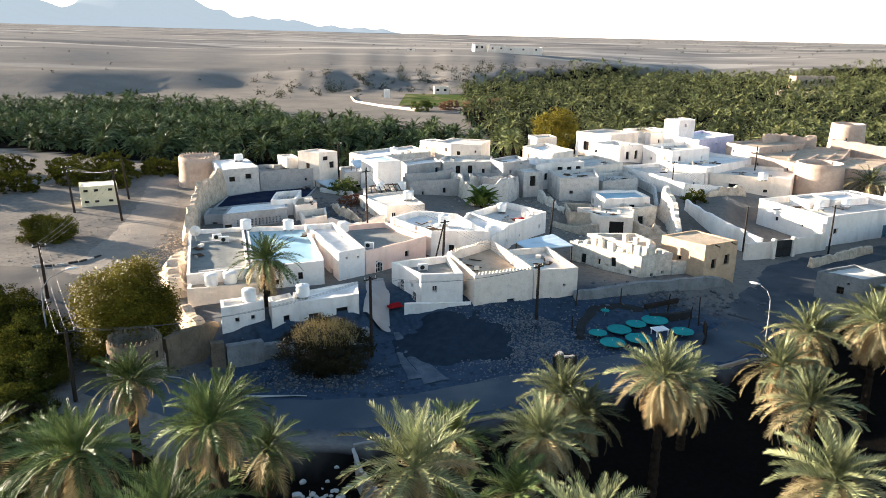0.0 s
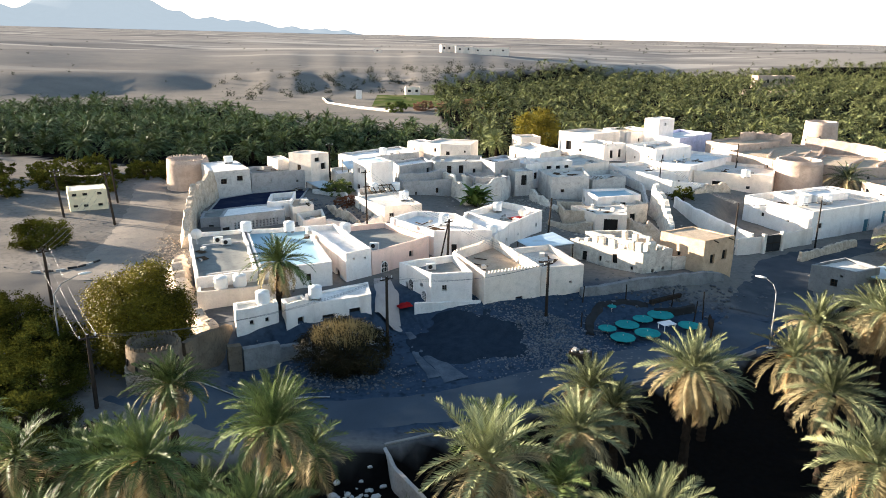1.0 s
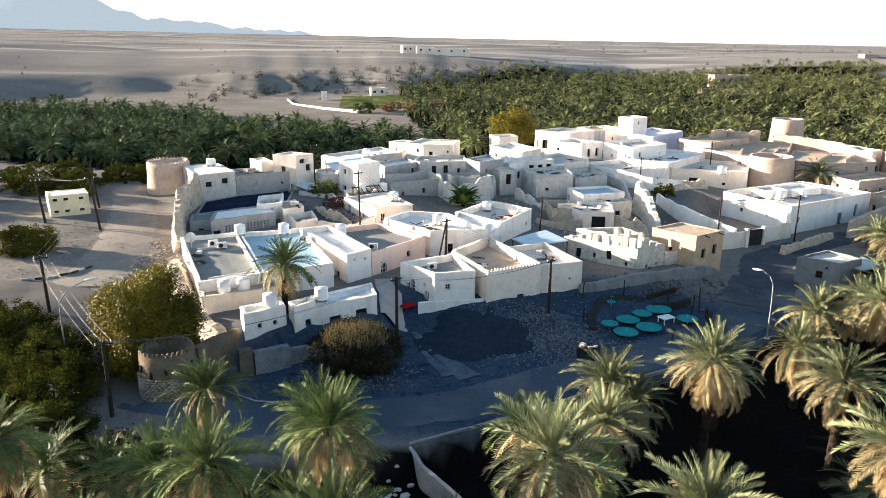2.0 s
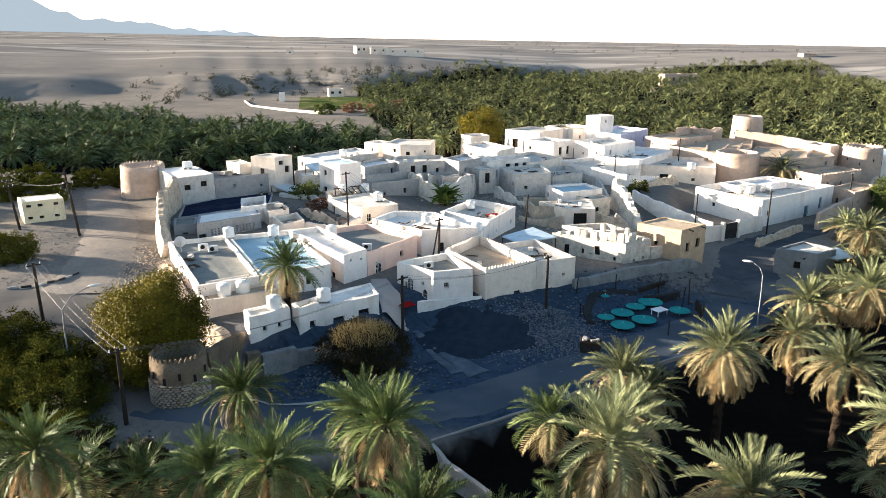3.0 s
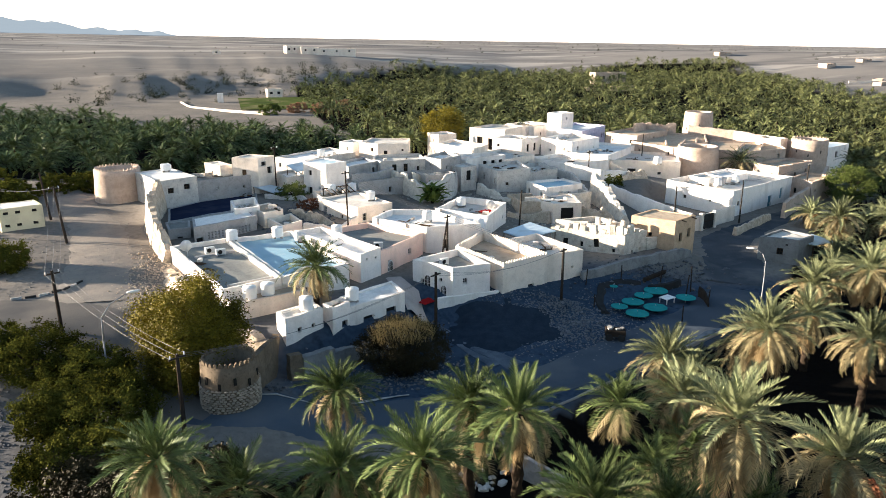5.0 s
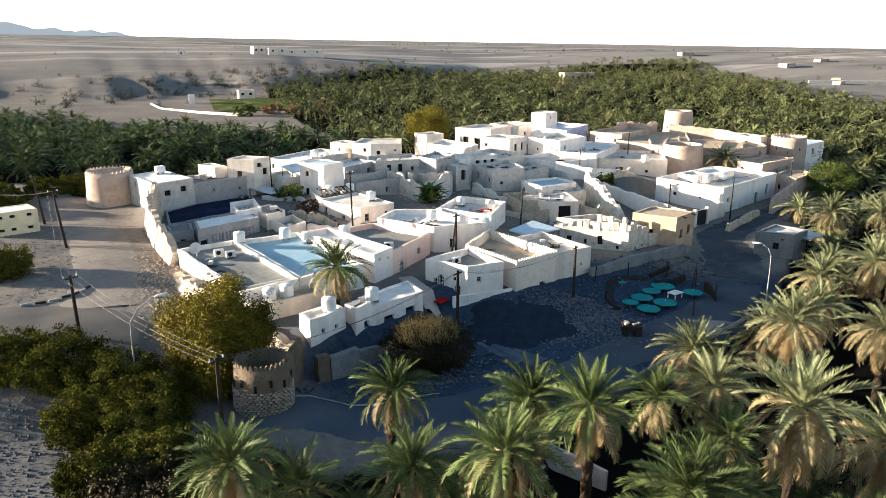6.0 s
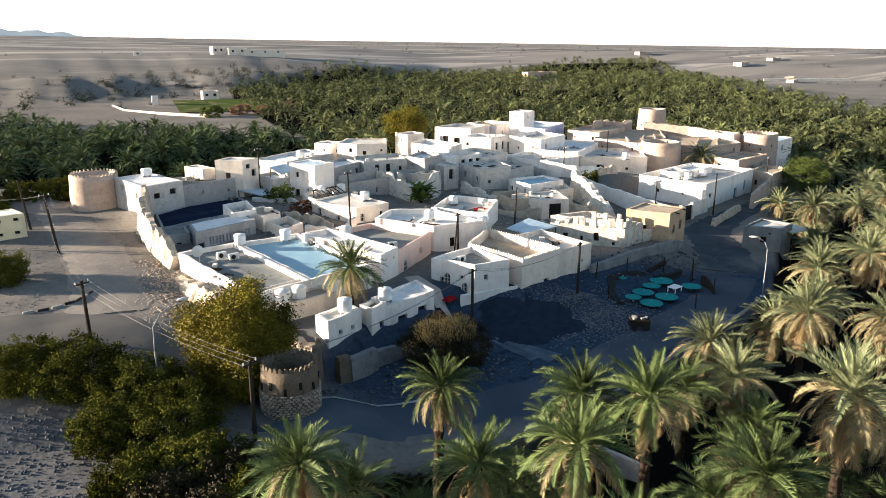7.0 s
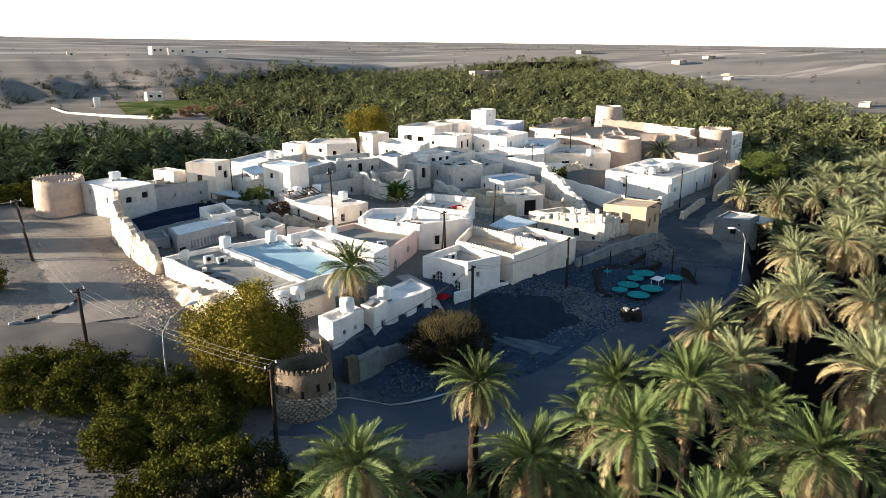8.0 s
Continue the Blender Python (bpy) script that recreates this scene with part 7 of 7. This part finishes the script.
stones("rubble", "debris in the crumbled yards", 900, around(-11.5, 77.0, 1.8, 2.6), 0.06, 0.35, RUBBLE, 7)
stones("rubble", "white boulders at the edge of the garden plot", 26, around(-6.4, 33.8, 0.7, 0.5), 0.16, 0.34, surface("white_boulder", (0.62, 0.60, 0.57), (0.5, 0.48, 0.45), bump=0.3), 8)
stones("rubble", "stones along the road below the square", 400, around(-11.0, 43.6, 4.0, 0.5), 0.04, 0.2, RUBBLE, 9)
stones("rubble", "stones on the slope by the retaining wall", 500, around(20.0, 58.0, 4.0, 1.2), 0.05, 0.3, RUBBLE, 10)

FALLEN = surface("fallen_plaster_lumps", (0.46, 0.40, 0.33), (0.30, 0.26, 0.21), scale=4.0, bump=0.6, mottle=0.5)


def within(x, y, w, d):
    return lambda q: (q.uniform(x - w, x + w), q.uniform(y - d, y + d))


for k, (x, y, w, d, level, count) in enumerate(((-14.3, 77.3, 0.7, 0.9, 4.82, 90), (-13.3, 74.3, 0.6, 1.0, 3.7, 120), (-17.0, 78.6, 0.7, 1.4, 4.75, 70), (16.4, 64.4, 1.6, 1.0, 2.25, 220), (20.8, 64.0, 0.7, 0.8, 2.3, 70), (17.4, 68.6, 1.2, 0.8, 3.0, 110), (15.8, 81.4, 0.9, 1.6, 2.3, 130), (-0.8, 89.0, 1.8, 0.9, 5.1, 120), (6.6, 90.1, 1.2, 0.8, 5.1, 80), (22.6, 95.0, 1.4, 1.4, 4.2, 80), (-6.4, 84.2, 1.4, 0.8, 4.55, 60))):
    stones("rubble", "fallen plaster lumps and stones lying on a worn roof", count, within(x, y, w, d), 0.04, 0.26, FALLEN, 40 + k, level)


# ---- the plain and the distance ----
def far_block(label, x, y, w, d, h, rz, mat, wins=0):
    c, s = math.cos(radians(rz)), math.sin(radians(rz))
    q = [(x + c * a - s * b, y + s * a + c * b) for a, b in ((-w / 2, d / 2), (-w / 2, -d / 2), (w / 2, -d / 2), (w / 2, d / 2))]
    g = min(ground_z(*p) for p in q)
    ops = [(1, (i + 0.5) / wins, h * 0.3, min(1.2, w / wins * 0.4), h * 0.3, "hole") for i in range(wins)]
    return house(label, q, max(ground_z(*p) for p in q) + h, mat, ROOF_PALE, z0=g - 0.5, par=0.3, openings=ops, step=6.0)


far_block("far white building of the settlement on the plain", 24, 480, 10, 7, 4.4, 10, CREAM, 3)
far_block("far white hall of the settlement", 33, 476, 11, 8, 3.6, 8, CREAM, 2)
far_block("far low pale building of the settlement", 50, 478, 24, 8, 3.2, 4, CREAM, 3)
far_block("small far hut on the plain", -22, 520, 5, 4, 3, 0, CREAM, 1)
far_block("small white farm building beside the field", -0.6, 289, 5.6, 4.5, 3.0, 5, CREAM, 2)
far_block("small white pump house by the field wall", -20, 268, 2.0, 2.0, 3.0, 0, WHITE)
for x, y, w, h, rz in ((141, 306, 9, 4.5, 10), (150, 300, 8, 4.0, -8), (157, 303, 5, 4.5, 0), (169, 352, 12, 11.6, 12), (184, 362, 9, 10.8, 0), (276, 396, 10, 3.6, 20), (302, 306, 10, 3.4, 30), (352, 396, 14, 3.0, 25), (232, 178, 9, 3.2, 30), (330, 334, 12, 3.2, 40), (405, 420, 12, 3.4, 15), (365, 520, 14, 3.4, 10)):
    far_block("low cream building among the distant palms", x, y, w * 0.95, w * 0.4, h * 0.5, rz, FORT, 3)
ruin_wall("long pale boundary wall on the plain", [(300, 324), (322, 316), (346, 306)], None, [2.2, 2.2, 2.2], CREAM, th=0.5, rag=0.1, seed=82, name="field_wall", step=3.0)
ruin_wall("long pale boundary wall farther out on the plain", [(416, 462), (446, 446), (476, 430)], None, [2.4, 2.4, 2.4], CREAM, th=0.5, rag=0.1, seed=83, name="field_wall", step=3.0)
ruin_wall("long white field wall beyond the grove", [(-33, 270), (-29.5, 250), (-18, 232), (-8, 222)], None, [1.7, 1.7, 1.8, 1.8], CREAM, th=0.5, rag=0.1, seed=81, name="field_wall", step=3.0)


def field():
    xs, ys = np.linspace(-14, 22, 24), np.linspace(236, 284, 24)
    verts = [(float(x), float(y), ground_z(float(x), float(y)) + 0.25) for y in ys for x in xs]
    faces = [(j * 24 + i, j * 24 + i + 1, (j + 1) * 24 + i + 1, (j + 1) * 24 + i) for j in range(23) for i in range(23)]
    m = surface("green_crop", (0.085, 0.105, 0.035), (0.05, 0.07, 0.024), scale=0.35, fine=2.0, stain=(0.20, 0.17, 0.10), stain_scale=0.1, stain_amount=0.9, bump=0.6)
    tagged(raw("crop_field", verts, faces, m), "bright green irrigated crop field", "field", kind="structure")


field()
for x, y, s, mt, lb in ((2, 226, 2.2, RUSTFAR, "rust-brown shrub at the edge of the field"), (9, 222, 2.2, RUSTFAR, "rust-brown shrub at the edge of the field"), (17, 228, 2.4, RUSTFAR, "rust-brown shrub at the edge of the field"), (24, 234, 2.8, SHRUB, "olive shrub at the edge of the field"), (-6, 222, 2.4, GREENTREE, "green bush at the edge of the field")):
    bush("shrub", lb, "shrub", x, y, ground_z(x, y) + s * 0.6, s * 1.5, s * 1.2, s * 0.8, mt, clumps=90, leaves=60, leaf=0.3, seed=int(x + 100), trunk=False, group="shrubs by the field")


def plain_scrub():
    """Scattered low scrub over the plain and along the dry wadi, joined."""
    rr = random.Random(9)
    V, F = [], []
    spots = []
    for i in range(420):
        d = 260 + 1500 * rr.random() ** 2.2
        a = radians(rr.uniform(-50, 62))
        spots.append((d * math.sin(a) - 10, d * math.cos(a), rr.uniform(0.5, 1.2)))
    for i in range(520):
        d, a = 430 + 1700 * rr.random() ** 1.5, radians(rr.uniform(14, 62))
        if noise.noise(Vector((d * 0.004, a * 9, 3.0))) > -0.1:
            spots.append((d * math.sin(a) - 10, d * math.cos(a), rr.uniform(1.0, 2.4)))
    for i in range(150):
        t = rr.random()
        spots.append((-60 + 160 * t + rr.gauss(0, 14), 290 + 120 * t + rr.gauss(0, 16), rr.uniform(1.2, 2.8)))
    for x, y, s in spots:
        if inside(x, y, GROVE_LEFT) or inside(x, y, GROVE_RIGHT):
            continue
        g = ground_z(x, y)
        for k in range(60):
            o = Vector((x + rr.gauss(0, s * 0.38), y + rr.gauss(0, s * 0.38), g + abs(rr.gauss(0.4, 0.4)) * s))
            a = Vector((rr.gauss(0, 1), rr.gauss(0, 1), rr.gauss(0, 1))).normalized() * s * 0.13
            b = a.orthogonal().normalized() * s * 0.07
            m = len(V)
            V += [tuple(o - a), tuple(o + b), tuple(o + a), tuple(o - b)]
            F.append((m, m + 1, m + 2, m + 3))
    tagged(raw("plain_scrub", V, F, leafy("dark_scrub_leaf", (0.008, 0.010, 0.005), (0.05, 0.052, 0.026), through=0.05)), "scattered dark thorn scrub on the desert plain", "scrub", kind="stuff")


plain_scrub()


def mountain():
    """Hazy range on the horizon: height over the plain by bearing, with ridges."""
    rows, cols = 14, 150
    verts, faces = [], []
    peaks = ((-21.2, 3.3, 88), (-30.0, 2.6, 48), (-25.6, 6.0, 16), (-15.6, 3.2, 20), (-11.2, 2.4, 17), (-7.2, 1.9, 9), (-4.4, 1.3, 8), (-37, 4.0, 40), (-44, 5, 30))
    for i in range(cols + 1):
        az = -52 + 52 * i / cols
        h = sum(a * math.exp(-((az - c) / w) ** 2) for c, w, a in peaks)
        h += 5 * noise.noise(Vector((az * 0.9, 0.0, 4.0))) + 2.0 * noise.noise(Vector((az * 3.1, 0.0, 4.0)))
        h = max(0.0, h) * 4300 / 1297 * smooth01((-az - 1.5) / 3)
        for j in range(rows + 1):
            t = j / rows
            d = 3700 + 800 * t
            prof = math.sin(math.pi * 0.5 * min(1, t * 1.25)) ** 1.4
            rid = 1 + 0.16 * noise.noise(Vector((az * 1.6, t * 5.0, 1.0))) * (1 - prof)
            x, y = d * math.sin(radians(az)), d * math.cos(radians(az))
            verts.append((x, y, far_height(x, y) - 6 + h * prof * rid))
    w = rows + 1
    for i in range(cols):
        for j in range(rows):
            a = i * w + j
            faces.append((a, a + w, a + w + 1, a + 1))
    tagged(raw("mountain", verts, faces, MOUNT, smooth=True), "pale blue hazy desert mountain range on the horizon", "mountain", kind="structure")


mountain()


# ---- small things on roofs and in yards ----
def roof_kerb(label, a, b, z, h, mat):
    bm = bmesh.new()
    L = math.hypot(b[0] - a[0], b[1] - a[1])
    box(bm, (0, 0, 0), (L, 0.28, h), 0, 0.03)
    ob = link("roof_kerb", bm, mat)
    ob.location, ob.rotation_euler = ((a[0] + b[0]) / 2, (a[1] + b[1]) / 2, z), (0, 0, math.atan2(b[1] - a[1], b[0] - a[0]))
    tagged(ob, label, "kerb")


roof_kerb("dark cement kerb across the grey roof", (-21.6, 63.2), (-18.4, 64.4), 4.0, 0.2, CEMENT)
roof_kerb("pale step along the front of the grey roof", (-19.0, 54.6), (-15.2, 56.2), 4.0, 0.25, PALE)
for k, (a, b) in enumerate((((52.0, 104.4), (57.0, 110.6)), ((54.6, 104.2), (60.2, 111.8)), ((50.6, 106.2), (54.4, 112.6)), ((58.6, 99.0), (64.4, 104.8)), ((62.4, 98.4), (67.6, 103.8)))):
    roof_kerb("low mud parapet across the fort roof", a, b, 5.2 if k < 3 else 5.1, 0.4, FORT)


def clutter(count, boxes, seed):
    """Loose boards, blocks and boxes lying about on roofs, each a thing."""
    rr = random.Random(seed)
    kinds = (("plank", "weathered board lying on a roof", "board", WOOD, (1.3, 0.18, 0.04)), ("block", "loose grey cement block on a roof", "block", CONCRETE, (0.42, 0.22, 0.2)), ("box", "dusty discarded box on a roof", "box", CREAM, (0.5, 0.4, 0.35)), ("sheet_piece", "bent rusty sheet lying on a roof", "sheet", WOOD, (1.0, 0.7, 0.03)))
    for i in range(count):
        x, y, w, d, z = boxes[i % len(boxes)]
        nm, lb, cat, mt, sz = kinds[rr.randrange(4)]
        ob = link(nm, box(bmesh.new(), (0, 0, 0), [v * rr.uniform(0.7, 1.2) for v in sz], 0, 0.01), mt)
        ob.location, ob.rotation_euler = (x + rr.uniform(-w, w), y + rr.uniform(-d, d), z + 0.02), (0, 0, rr.uniform(0, 3.14))
        tagged(ob, lb, cat, "roof clutter")


clutter(170, [(-17.0, 88.6, 1.4, 0.8, 4.08), (-12.0, 65.0, 0.8, 1.6, 4.28), (-1.5, 68.5, 1.6, 2.2, 4.38), (6.9, 75.8, 1.6, 2.0, 3.53), (2.4, 59.8, 0.8, 1.8, 3.28), (8.4, 60.2, 0.8, 1.6, 3.38), (27.8, 112.4, 1.2, 1.2, 6.38), (35.4, 110.6, 2.0, 2.0, 6.18), (38.6, 106.0, 2.6, 2.6, 4.83), (30.6, 101.4, 2.4, 2.6, 4.33), (43.0, 99.6, 2.0, 2.4, 4.23), (-20.6, 59.6, 1.0, 2.6, 4.05), (-19.5, 91.0, 2.4, 1.0, 6.02), (-6.5, 84.4, 1.8, 1.0, 4.57), (-14.2, 77.4, 0.6, 1.2, 4.84), (-13.4, 74.2, 0.6, 1.0, 3.72), (20.8, 102.8, 2.4, 2.2, 5.12), (-0.8, 89.0, 2.2, 1.2, 5.12), (3.4, 95.8, 2.4, 1.6, 6.42), (-6.6, 100.8, 3.0, 2.4, 6.72), (16.6, 91.6, 1.6, 2.2, 5.32), (22.6, 94.8, 1.6, 1.6, 4.22), (46.0, 85.6, 4.0, 1.6, 2.92), (8.6, 92.6, 1.2, 1.4, 6.77), (38.0, 106.4, 3.0, 2.4, 4.82), (18.4, 79.4, 1.4, 1.4, 3.47), (6.6, 90.0, 1.2, 0.8, 5.12)], 6)
